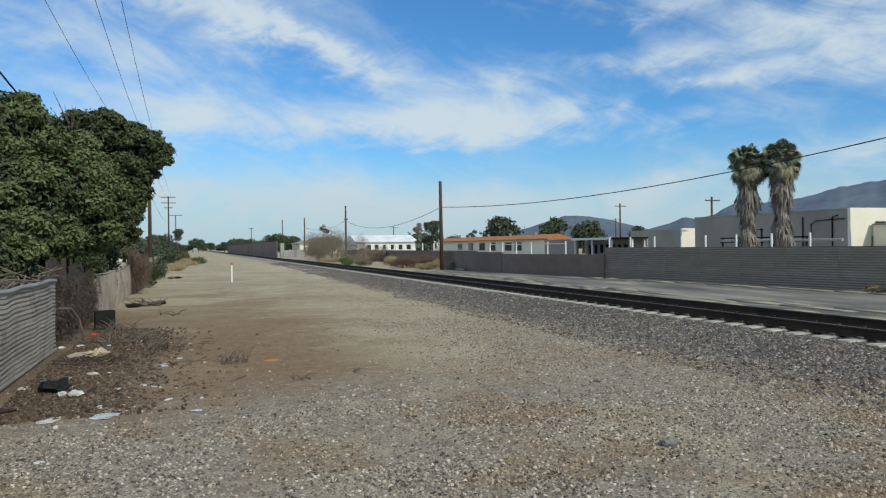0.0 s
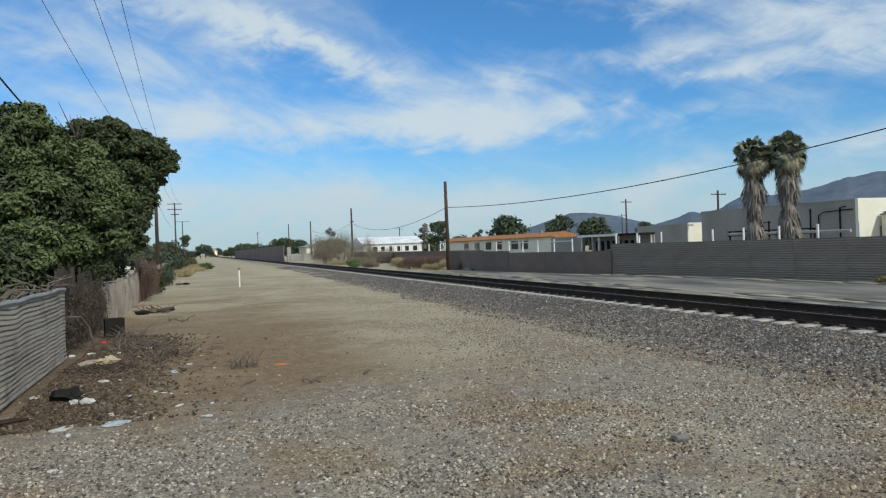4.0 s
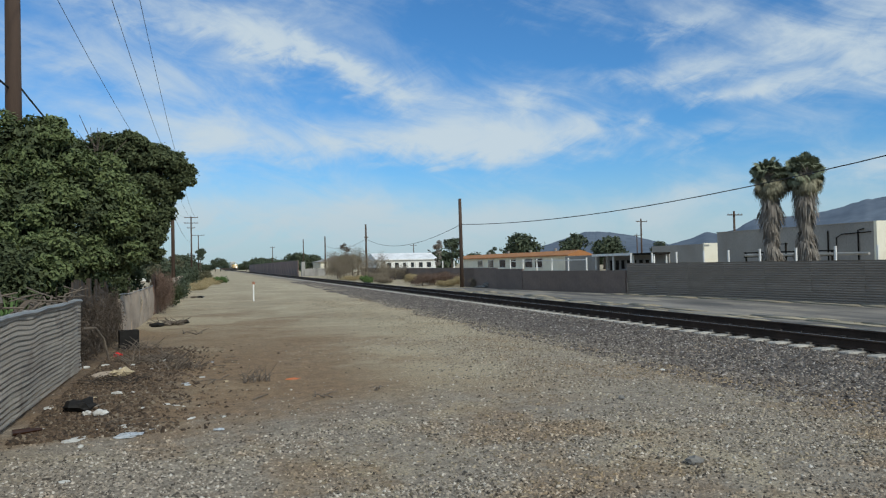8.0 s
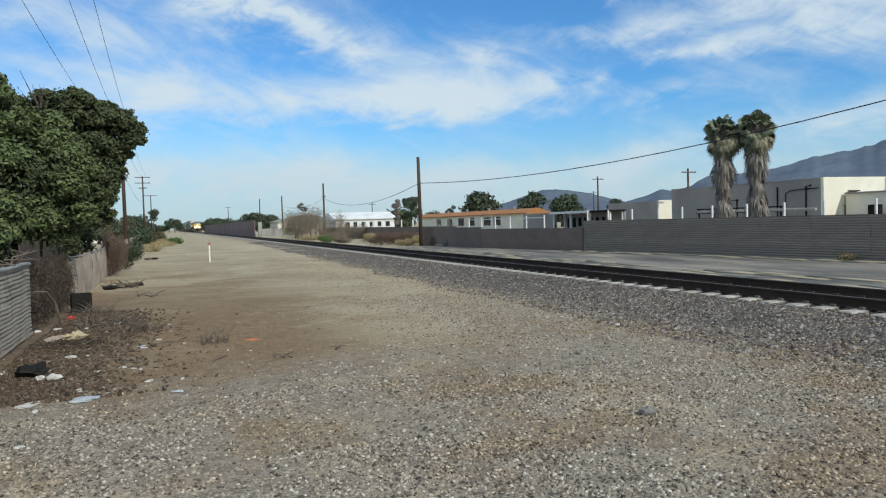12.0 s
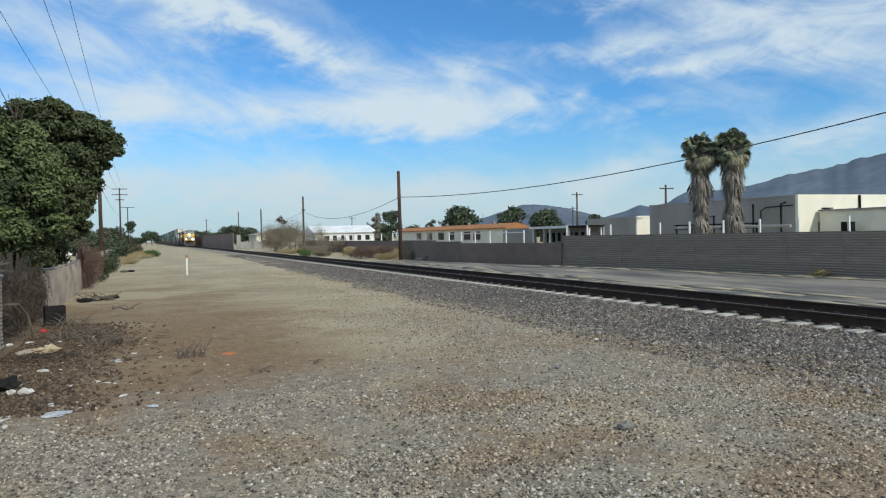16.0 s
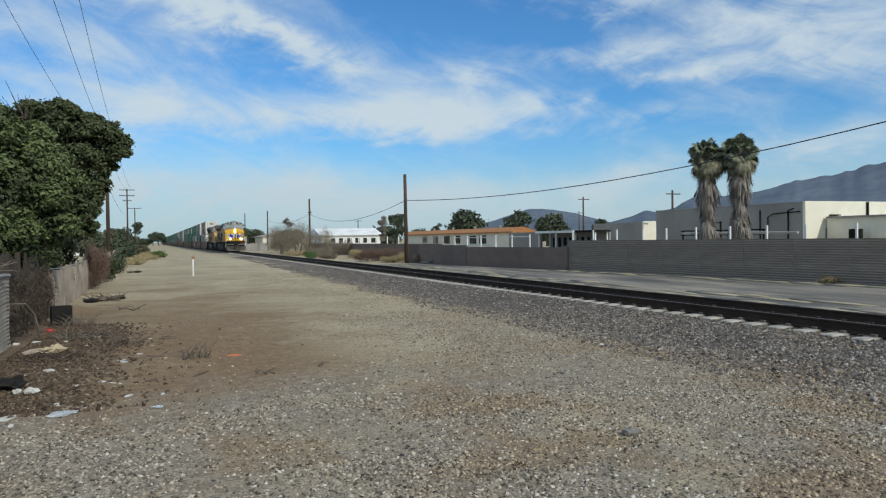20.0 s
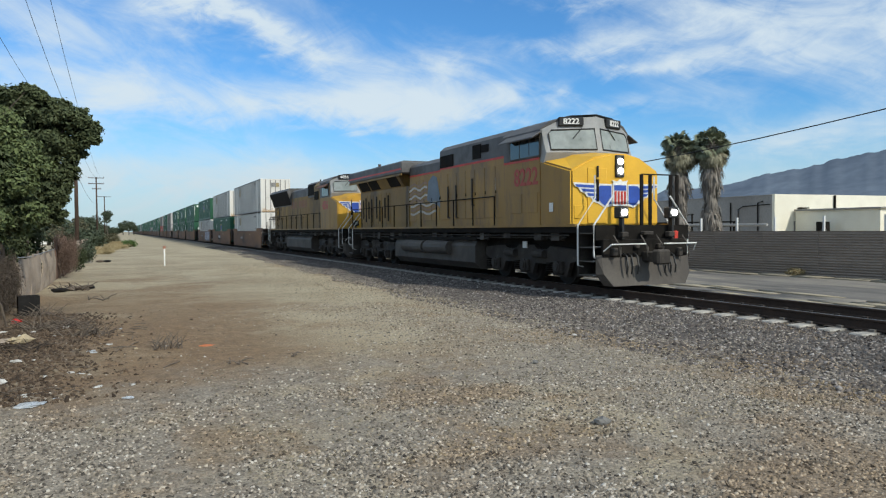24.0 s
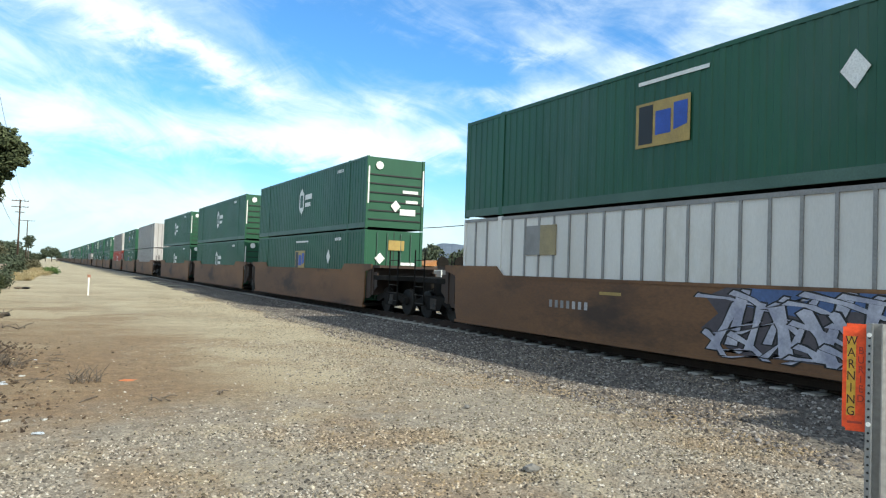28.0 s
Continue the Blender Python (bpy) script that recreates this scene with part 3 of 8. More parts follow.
def nose_and_cab(loco, brow, mat_front):
    """The wedge-shaped short nose, the two swept windscreens, number boards and the cab with its rounded roof."""
    bm = B()
    xs = (-1.46, -0.75, -0.26, 0.26, 0.75, 1.46)
    tops, backs = (3.14, 3.50, 3.60, 3.60, 3.50, 3.14), (3.52, 3.74, 3.80, 3.80, 3.74, 3.52)
    cols = [[bm.verts.new(p) for p in ((x, 0.117 * max(0.0, abs(x) - 0.26), 1.66), (x, 0.117 * max(0.0, abs(x) - 0.26), zt), (x * 1.027, 1.65, zb), (x * 1.027, 1.65, 1.66))] for x, zt, zb in zip(xs, tops, backs)]
    for u, w in zip(cols, cols[1:]):
        for k in range(4):
            bm.faces.new((u[k], w[k], w[(k + 1) % 4], u[(k + 1) % 4]))
    bm.faces.new(cols[0])
    bm.faces.new(cols[-1][::-1])
    bmesh.ops.recalc_face_normals(bm, faces=bm.faces[:])
    sharp = [e for e in bm.edges if e.calc_face_angle(0) > 0.3]
    bmesh.ops.bevel(bm, geom=sharp, offset=0.045, segments=2, affect="EDGES")
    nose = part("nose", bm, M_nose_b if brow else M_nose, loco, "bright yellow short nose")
    # side faces get the darker side yellow, shade put into the colour
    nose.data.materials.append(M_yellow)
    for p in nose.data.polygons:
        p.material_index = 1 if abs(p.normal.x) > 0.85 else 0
    part("nose_door", swept(block(B(), -0.98, -0.42, -0.022, 0.02, 1.72, 3.2, 0.008)), M_nose_b if brow else M_nose, nose)
    part("door_hinge", swept(tube(B(), [(-0.70, -0.05, 2.95), (-0.70, -0.05, 3.25)], 0.03, 6)), M_black, nose)
    part("door_latch", swept(block(B(), -0.74, -0.66, -0.06, -0.02, 2.3, 2.9, 0.01)), M_dark, nose)
    part("nose_hatch", swept(block(B(), -1.38, -1.05, -0.02, 0.02, 1.85, 2.2, 0.008)), M_nose_b if brow else M_nose, nose)
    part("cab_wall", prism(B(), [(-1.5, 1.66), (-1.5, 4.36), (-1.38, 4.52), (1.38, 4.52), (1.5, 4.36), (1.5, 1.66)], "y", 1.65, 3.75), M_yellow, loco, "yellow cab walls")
    for s in (-1, 1):
        band = part("upper_cab_side", block(B(), *sorted((s * 1.5, s * 1.508)), 1.66, 3.745, 3.62 if not brow else 3.5, 4.34), M_grey, loco, "grey upper cab side")
        if not brow:
            part("red_stripe", block(B(), *sorted((s * 1.5, s * 1.51)), 1.66, 3.745, 3.55, 3.615), M_red, band)
    # the roof's front edge is swept back like the windscreens
    sec = [(-1.53, 4.3), (-1.53, 4.4), (-1.3, 4.6), (-0.75, 4.78), (0.0, 4.82), (0.75, 4.78), (1.3, 4.6), (1.53, 4.4), (1.53, 4.3)]
    bm = B()
    a = [bm.verts.new((x, 1.02 + 0.36 * abs(x), z)) for x, z in sec]
    b2 = [bm.verts.new((x, 3.78, z)) for x, z in sec]
    for i in range(9):
        bm.faces.new((a[i], a[(i + 1) % 9], b2[(i + 1) % 9], b2[i]))
    bm.faces.new(a[::-1])
    bm.faces.new(b2)
    part("cab_roof", bm, M_grey, loco, "grey rounded cab roof")
    bm = B()
    cols = []
    for x, top in ((-1.48, 4.42), (-1.1, 4.66), (0.0, 4.76), (1.1, 4.66), (1.48, 4.42)):
        k = 0.36 * abs(x)
        cols.append([bm.verts.new(p) for p in ((x, 0.92 + k, 3.45), (x, 0.80 + k, 3.72), (x, 1.00 + k, top - 0.2), (x, 1.04 + k, top), (x, 1.75, top), (x, 1.75, 3.45))])
    for u, w in zip(cols, cols[1:]):
        for k in range(6):
            bm.faces.new((u[k], w[k], w[(k + 1) % 6], u[(k + 1) % 6]))
    bm.faces.new(cols[0])
    bm.faces.new(cols[-1][::-1])
    front = part("windscreen_wall", bm, mat_front, loco)

    def on_front(x, z, out=0.0):
        top = 4.76 - 0.091 * abs(x)
        return Vector((x, 0.80 + 0.36 * abs(x) + (z - 3.72) * 0.20 / (top - 0.2 - 3.72) - out, z))
    for s in (-1, 1):
        x0, x1 = s * 0.10, s * 1.34
        ring = [(x0, 3.80), (x1, 3.80), (x1, 4.26), (x1 * 0.93, 4.36), (x0, 4.40)]
        bm = B()
        f1, f2 = [bm.verts.new(on_front(x, z, 0.012)) for x, z in ring], [bm.verts.new(on_front(x, z, -0.02)) for x, z in ring]
        bm.faces.new(f1)
        bm.faces.new(f2[::-1])
        for i in range(5):
            bm.faces.new((f1[i], f1[(i + 1) % 5], f2[(i + 1) % 5], f2[i]))
        pane = part("windscreen", bm, M_windscreen, front)
        part("gasket", tube(B(), [on_front(x, z, 0.012) for x, z in ring + ring[:2]], 0.024, 6), M_black, pane)
        part("wiper", tube(B(), [on_front(s * 0.45, 4.42, 0.05), on_front(s * 0.72, 4.12, 0.04)], 0.015, 5), M_black, pane)
        turn = pose(s * 0.72, 1.24, 4.60, 0, 0, s * 20)
        bm = block(B(), -0.36, 0.36, -0.06, 0.12, -0.13, 0.13, 0.025)
        bm.transform(turn)
        board = part("number_board", bm, M_black, loco, "black number board")
        lettering("digits", "4856" if brow else "8222", 0.22, M_white, board, turn @ pose(0, -0.063, 0, 90, 0, 0), depth=0.003, fat=0.006, squeeze=1.05)
    part("horn", tube(B(), [(0.3, 2.9, 4.84), (0.3, 2.5, 4.92)], 0.05, 8), M_dark, loco)
    return nose


def loco_a(s):
    """The leading locomotive, with a wide winged radiator at the rear."""
    loco = thing("locomotive", TX, s, 0, "yellow and grey diesel locomotive with lit headlights leading the train", "locomotive", "locomotives of the train")
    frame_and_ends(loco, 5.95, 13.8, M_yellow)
    nose = nose_and_cab(loco, False, M_silver)
    wing_emblem(nose, -0.03, 2.54, 1.42, 0.85)
    lamp_pair(nose, -0.03, 3.26, 0.13, 0.075, True)
    ditch_lights(loco, -1.25, 1.98, 0.8)
    for x in (0.02, 0.30, 0.98, 1.2):
        part("nose_post", block(B(), x - 0.045, x + 0.045, -0.93, -0.87, 1.66, 2.98, 0.008), M_dark, loco)
    part("nose_handrail", tube(B(), [(0.02, -0.9, 2.98), (1.2, -0.9, 2.98)], 0.02, 6), M_dark, loco)
    part("red_flag_case", block(B(), 0.95, 1.1, -1.08, -0.98, 1.22, 1.5, 0.02), M_red, loco, "small red box on the pilot")
    cab_windows(loco, 1.6, 3.35, 3.62, 4.22, 1.5, M_grey)
    # hood behind the cab: yellow below, grey above, red line between
    for name, y0, y1, x, top in (("equipment_hood", 3.75, 8.9, 1.4, 4.66), ("engine_hood", 8.9, 12.85, 1.08, 4.36)):
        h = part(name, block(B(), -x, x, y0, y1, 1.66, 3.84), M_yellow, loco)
        part("hood_roof", prism(B(), [(-x, 3.84), (-x, top - 0.16), (-x + 0.2, top), (x - 0.2, top), (x, top - 0.16), (x, 3.84)], "y", y0, y1), M_grey, h)
        for s2 in (-1, 1):
            part("red_stripe", block(B(), *sorted((s2 * x, s2 * (x + 0.006))), y0, y1, 3.80, 3.87), M_red, h)
        n = round((y1 - y0) / 0.75)
        for s2 in (-1, 1):
            side_doors(h, s2 * x, [(y0 + (y1 - y0) * i / n, y0 + (y1 - y0) * (i + 1) / n) for i in range(n)], 1.95, 3.6, s2)
    eq = [o for o in loco.children if o.name.startswith("equipment_hood")][0]
    for s2 in (-1, 1):
        for y0, y1, z0, z1 in ((4.95, 5.45, 4.12, 4.36), (5.5, 6.1, 3.95, 4.42), (7.7, 8.85, 3.86, 4.30)):
            part("grille", block(B(), *sorted((s2 * 1.4, s2 * 1.43)), y0, y1, z0, z1), M_grille, eq)
        for y0, z0, z1 in ((6.1, 2.4, 3.3), (7.4, 2.0, 3.15), (8.1, 2.0, 3.15)):
            part("drain_pipe", tube(B(), [(s2 * 1.45, y0, z1), (s2 * 1.45, y0, z0), (s2 * 1.45, y0 - 0.15, z0)], 0.025, 6), M_black, eq)
        part("crest", block(B(), *sorted((s2 * 1.4, s2 * 1.408)), 4.1, 4.5, 2.75, 3.25), M_white, eq, "small faded shield decal")
        part("crest_top", block(B(), *sorted((s2 * 1.408, s2 * 1.414)), 4.12, 4.48, 3.05, 3.22), M_blue, eq)
    # faded flag on the engine hood: rows of short leaning strips and a dark field
    eng = [o for o in loco.children if o.name.startswith("engine_hood")][0]
    for s2 in (-1, 1):
        flag = part("flag_field", prism(B(), [(9.5, 2.55), (9.25, 2.15), (9.75, 2.5), (10.9, 2.75), (10.75, 3.5), (10.3, 3.72), (9.9, 3.62)], "x", *sorted((s2 * 1.10, s2 * 1.106))), M_flag_blue, eng, "faded waving flag decal")
        for i in range(8):
            z = 3.38 - i * 0.165
            bm = B()
            ys = [10.85 + k * 0.25 for k in range(9)]
            up = [z + 0.07 * math.sin(k * 1.35 + i * 0.2) for k in range(9)]
            if i > 4:
                ys = [9.9 + (y - 10.85) * 1.4 for y in ys]
            vs = [[bm.verts.new((s2 * xx, y, u + dz)) for y, u in zip(ys, up)] for xx in (1.108, 1.114) for dz in (0, 0.085)]
            for k in range(8):
                bm.faces.new((vs[2][k], vs[2][k + 1], vs[3][k + 1], vs[3][k]))
                bm.faces.new((vs[1][k], vs[3][k], vs[3][k + 1], vs[1][k + 1]))
                bm.faces.new((vs[0][k], vs[0][k + 1], vs[2][k + 1], vs[2][k]))
            part("flag_stripe", bm, M_flag_red if i % 2 == 0 else M_flag_white, flag)
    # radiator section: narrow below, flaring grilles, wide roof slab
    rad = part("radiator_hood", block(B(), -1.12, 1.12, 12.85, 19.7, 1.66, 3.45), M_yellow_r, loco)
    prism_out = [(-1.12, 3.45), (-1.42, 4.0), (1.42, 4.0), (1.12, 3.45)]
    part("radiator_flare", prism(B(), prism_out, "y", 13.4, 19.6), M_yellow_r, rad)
    part("radiator_roof", block(B(), -1.5, 1.5, 12.8, 20.5, 3.98, 4.50, 0.05), M_grey, rad, "overhanging grey radiator roof")
    part("roof_top", block(B(), -1.2, 1.2, 13.3, 19.4, 4.50, 4.58, 0.03), M_grey, rad)
    for s2 in (-1, 1):
        part("red_stripe", block(B(), *sorted((s2 * 1.5, s2 * 1.506)), 12.8, 20.5, 4.13, 4.20), M_red, rad)
        part("roof_lip", block(B(), *sorted((s2 * 1.44, s2 * 1.497)), 12.82, 20.48, 3.90, 3.98), M_yellow_r, rad)
        for y0, y1 in ((13.7, 15.0), (16.4, 17.7), (17.85, 19.3)):
            bm = B()
            v = [bm.verts.new(p) for p in ((s2 * 1.16, y0, 3.5), (s2 * 1.16, y1, 3.5), (s2 * 1.39, y1 + 0.05, 3.92), (s2 * 1.39, y0 + 0.05, 3.92), (s2 * 1.08, y0, 3.5), (s2 * 1.08, y1, 3.5), (s2 * 1.3, y1 + 0.05, 3.92), (s2 * 1.3, y0 + 0.05, 3.92))]
            for f in ((0, 1, 2, 3), (7, 6, 5, 4), (0, 4, 5, 1), (1, 5, 6, 2), (2, 6, 7, 3), (3, 7, 4, 0)):
                bm.faces.new([v[i] for i in f])
            part("radiator_grille", bm, M_grille, rad)
        for i, y0 in enumerate((15.3, 15.75, 16.5, 16.95, 17.7, 18.15, 18.6, 19.0)):
            d = part("vent_door", block(B(), *sorted((s2 * 1.12, s2 * 1.14)), y0 - 0.05, y0 + 0.36, 1.85, 3.3, 0.006), M_yellow_r, rad)
            part("vent_slot", block(B(), *sorted((s2 * 1.14, s2 * 1.148)), y0 + 0.06, y0 + 0.24, 1.98 + 0.14 * (i % 2), 3.18 - 0.1 * (i % 3)), M_grille, d)
        rail_run(loco, 4.4, 19.9, s2 * 1.5, 1.68, 2.62, 1.55, M_dark, M_dark)
        for k in range(2):
            part("air_tank", tube(B(), [(s2 * 1.42, 7.9 + k * 2.4, 0.92), (s2 * 1.42, 10.1 + k * 2.4, 0.92)], 0.25, 14), M_tank, loco, smooth=False)
        lettering("road_number", "8222", 0.70, M_number, loco, pose(s2 * 1.504, 2.42, 3.08, 90, 0, 90 * s2), "red road number", squeeze=0.98, fat=0.014)
        for y0 in (1.75, 2.65):
            part("louvre_door", block(B(), *sorted((s2 * 1.5, s2 * 1.515)), y0, y0 + 0.65, 2.05, 2.62, 0.005), M_yellow, loco)
        part("notice", block(B(), *sorted((s2 * 1.5, s2 * 1.508)), 0.95, 1.15, 2.05, 2.3), M_white, loco)
        part("builder_plate", block(B(), *sorted((s2 * 1.1, s2 * 1.14)), 3.0, 3.25, 1.0, 1.2), M_white, loco)
    part("roof_equipment", block(B(), -0.5, 0.5, 10.2, 12.2, 4.36, 4.48, 0.04), M_grey, loco)
    part("exhaust_stack", block(B(), -0.35, 0.35, 9.3, 10.1, 4.36, 4.52, 0.03), M_dark, loco)
    part("antenna_box", block(B(), -0.35, 0.35, 1.7, 2.6, 4.78, 4.88, 0.03), M_grey, loco)
    MOVERS.append((loco, s, 0.0))


def loco_b(s):
    """The second locomotive, with dark dynamic-brake and radiator grilles."""
    loco = thing("locomotive", TX, s, 0, "weathered yellow diesel locomotive with dark grilles, second in the train", "locomotive", "locomotives of the train")
    frame_and_ends(loco, 6.5, 14.0, M_yellow)
    nose = nose_and_cab(loco, True, M_silver)
    wing_emblem(nose, -0.03, 2.92, 1.42, 0.8)
    ditch_lights(loco, -1.2, 1.95, 0.8, False)
    cab_windows(loco, 1.85, 3.35, 3.52, 4.12, 1.5, material("rusty_visor", (0.16, 0.06, 0.03), (0.10, 0.05, 0.03), 2, 30, 0.7))
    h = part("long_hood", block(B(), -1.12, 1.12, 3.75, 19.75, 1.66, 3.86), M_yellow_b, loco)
    part("hood_roof", prism(B(), [(-1.12, 3.86), (-1.12, 4.32), (-0.9, 4.46), (0.9, 4.46), (1.12, 4.32), (1.12, 3.86)], "y", 3.75, 13.4), M_grey, h)
    part("blower_housing", prism(B(), [(-1.38, 1.7), (-1.38, 4.3), (-1.2, 4.5), (1.2, 4.5), (1.38, 4.3), (1.38, 1.7)], "y", 3.75, 5.75), M_yellow_b, h)
    part("brake_hatch", prism(B(), [(-1.2, 3.72), (-1.2, 4.55), (-1.0, 4.66), (1.0, 4.66), (1.2, 4.55), (1.2, 3.72)], "y", 5.75, 8.1), M_grey, h)
    for s2 in (-1, 1):
        part("brake_grille", block(B(), *sorted((s2 * 1.2, s2 * 1.225)), 5.82, 8.02, 3.82, 4.50), M_grille, h)
        part("blower_grille", block(B(), *sorted((s2 * 1.38, s2 * 1.41)), 4.62, 5.6, 3.47, 3.98), M_grille, h)
        bars = (14.0, 13.55, 13.1, 12.65, 12.2, 11.2, 10.8, 10.4, 10.0, 9.6, 9.2)
        for y0 in bars:
            part("letter_bar", block(B(), *sorted((s2 * 1.12, s2 * 1.128)), y0 - 0.34, y0 - 0.08, 3.13, 3.62), M_fadedletter, h)
        side_doors(h, s2 * 1.12, [(8.2 + i * 0.82, 9.0 + i * 0.82) for i in range(11)], 1.85, 3.08, s2, M_yellow_b)
        rail_run(loco, 3.9, 19.9, s2 * 1.5, 1.68, 2.62, 1.6, M_dark, M_dark)
        lettering("road_number", "4856", 0.66, M_number, loco, pose(s2 * 1.504, 2.65, 3.02, 90, 0, 90 * s2), "red road number", squeeze=0.98, fat=0.014)
    # flared radiator at the rear end
    rad = part("radiator_housing", prism(B(), [(-1.12, 3.38), (-1.46, 4.44), (-1.3, 4.62), (1.3, 4.62), (1.46, 4.44), (1.12, 3.38)], "y", 13.4, 20.0), M_grey, h)
    for s2 in (-1, 1):
        bm = B()
        v = [bm.verts.new(p) for p in ((s2 * 1.16, 13.5, 3.44), (s2 * 1.16, 19.8, 3.44), (s2 * 1.475, 20.02, 4.42), (s2 * 1.475, 13.5, 4.42), (s2 * 1.05, 13.5, 3.44), (s2 * 1.05, 19.8, 3.44), (s2 * 1.3, 20.02, 4.42), (s2 * 1.3, 13.5, 4.42))]
        for f in ((0, 1, 2, 3), (7, 6, 5, 4), (0, 4, 5, 1), (1, 5, 6, 2), (2, 6, 7, 3), (3, 7, 4, 0)):
            bm.faces.new([v[i] for i in f])
        part("radiator_grille", bm, M_grille, rad)
        # a recessed hatch with a round cap, its dark lip and a small plate
        lip = part("rear_hatch", prism(B(), [(17.97, 2.42), (17.97, 3.25), (18.1, 3.38), (18.6, 3.38), (18.72, 3.25), (18.72, 2.42)], "x", *sorted((s2 * 1.12, s2 * 1.15))), M_dark, h)
        part("hatch_panel", prism(B(), [(18.01, 2.45), (18.01, 3.2), (18.12, 3.31), (18.57, 3.31), (18.67, 3.2), (18.67, 2.45)], "x", *sorted((s2 * 1.15, s2 * 1.155))), M_yellow_b, lip)
        part("hatch_cap", tube(B(), [(s2 * 1.155, 18.34, 2.97), (s2 * 1.2, 18.34, 2.97)], 0.15, 14), M_nose_b, lip)
        part("hatch_cap", tube(B(), [(s2 * 1.2, 18.34, 2.97), (s2 * 1.21, 18.34, 2.97)], 0.06, 10), M_dark, lip)
        part("hatch_notice", block(B(), *sorted((s2 * 1.155, s2 * 1.162)), 18.2, 18.48, 2.5, 2.66), M_cpost_dark, lip)
        for yy, zz in ((17.5, 2.1), (18.3, 1.95), (17.2, 3.2)):
            part("port", tube(B(), [(s2 * 1.12, yy, zz), (s2 * 1.14, yy, zz)], 0.05, 10), M_dark, h)
        part("seam", block(B(), *sorted((s2 * 1.12, s2 * 1.126)), 17.42, 17.45, 1.72, 3.36), M_dark, h)
        part("seam", block(B(), *sorted((s2 * 1.12, s2 * 1.126)), 18.95, 18.98, 1.72, 3.36), M_dark, h)
    for y0 in (9.4, 11.3):
        part("exhaust_silencer", block(B(), -0.35, 0.35, y0, y0 + 0.8, 4.46, 4.62, 0.05), M_dark, loco)
    part("roof_fan", tube(B(), [(0, 15.2, 4.62), (0, 15.2, 4.70)], 0.7, 20), M_grey, loco)
    part("roof_fan", tube(B(), [(0, 17.2, 4.62), (0, 17.2, 4.70)], 0.7, 20), M_grey, loco)
    part("horn", tube(B(), [(-0.3, 8.3, 4.66), (-0.3, 8.3, 4.95)], 0.04, 6), M_dark, loco)
    MOVERS.append((loco, s, 0.0))


loco_a(16.05)
loco_b(38.8)

# ---- the train: well cars and containers ----
M_cwhite = material("white_container_paint", (0.68, 0.66, 0.615), (0.585, 0.565, 0.525), 0.6, 40, 0.5, bump=0.0, stain=(0.57, 0.54, 0.48), stain_scale=0.9, stretch=(1, 1, 0.3), grit=0.06)
M_cpost = material("grey_container_post", (0.27, 0.262, 0.25), (0.20, 0.194, 0.186), 2, 30, 0.55, bump=0.05)
M_cgreen = material("green_container_paint", (0.016, 0.088, 0.043), (0.012, 0.068, 0.035), 0.8, 30, 0.5, bump=0.04, stain=(0.034, 0.09, 0.06), stain_scale=0.6, stretch=(1, 1, 0.3), grit=0.06)
M_cgrail = material("green_container_rail", (0.07, 0.13, 0.10), (0.05, 0.10, 0.075), 1, 30, 0.55, bump=0.05)
M_cgrey = material("pale_grey_container_paint", (0.46, 0.44, 0.42), (0.38, 0.36, 0.35), 0.8, 30, 0.55, bump=0.04)
M_cred = material("red_container_paint", (0.40, 0.05, 0.03), None, 0.8, 30, 0.5, bump=0.04)
M_cyellow = material("logo_yellow", (0.40, 0.28, 0.08), (0.32, 0.22, 0.07), 3, 30, 0.5, bump=0.02)
M_rust = material("rusty_brown_well", (0.21, 0.105, 0.046), (0.135, 0.07, 0.036), 0.5, 22, 0.75, bump=0.1, stain=(0.06, 0.037, 0.025), stain_scale=0.7, stretch=(1, 0.4, 1))
# a darker rust for the car ends
M_rust_dark = material("dark_rusty_steel", (0.055, 0.034, 0.024), (0.032, 0.022, 0.017), 0.8, 22, 0.8, bump=0.15)
M_rust_stain = material("rust_stain", (0.56, 0.44, 0.30), (0.44, 0.31, 0.18), 3, 20, 0.8)
M_ctan = material("faded_tan_patch", (0.33, 0.265, 0.14), (0.26, 0.21, 0.12), 3, 30, 0.6)
M_graff_white = material("graffiti_white", (0.50, 0.49, 0.54), (0.30, 0.30, 0.37), 2.2, 20, 0.6)
M_graff_back = material("graffiti_dark", (0.10, 0.085, 0.09), (0.07, 0.06, 0.07), 1.0, 20, 0.6)
M_graff_blue = material("graffiti_blue", (0.09, 0.15, 0.32), (0.06, 0.09, 0.18), 1.0, 20, 0.6)
CL, CW, CH = 16.15, 2.59, 2.90
SHARED = {}


def shared(key, make, mat):
    """One mesh for all pieces that look alike."""
    if key not in SHARED:
        SHARED[key] = mesh_of(key, make(), mat)
    return SHARED[key]


def piece(name, me, parent, loc=(0, 0, 0), label=""):
    ob = new(name, me)
    ob.parent, ob.location = parent, loc
    if label:
        ob["label"] = label
    return ob


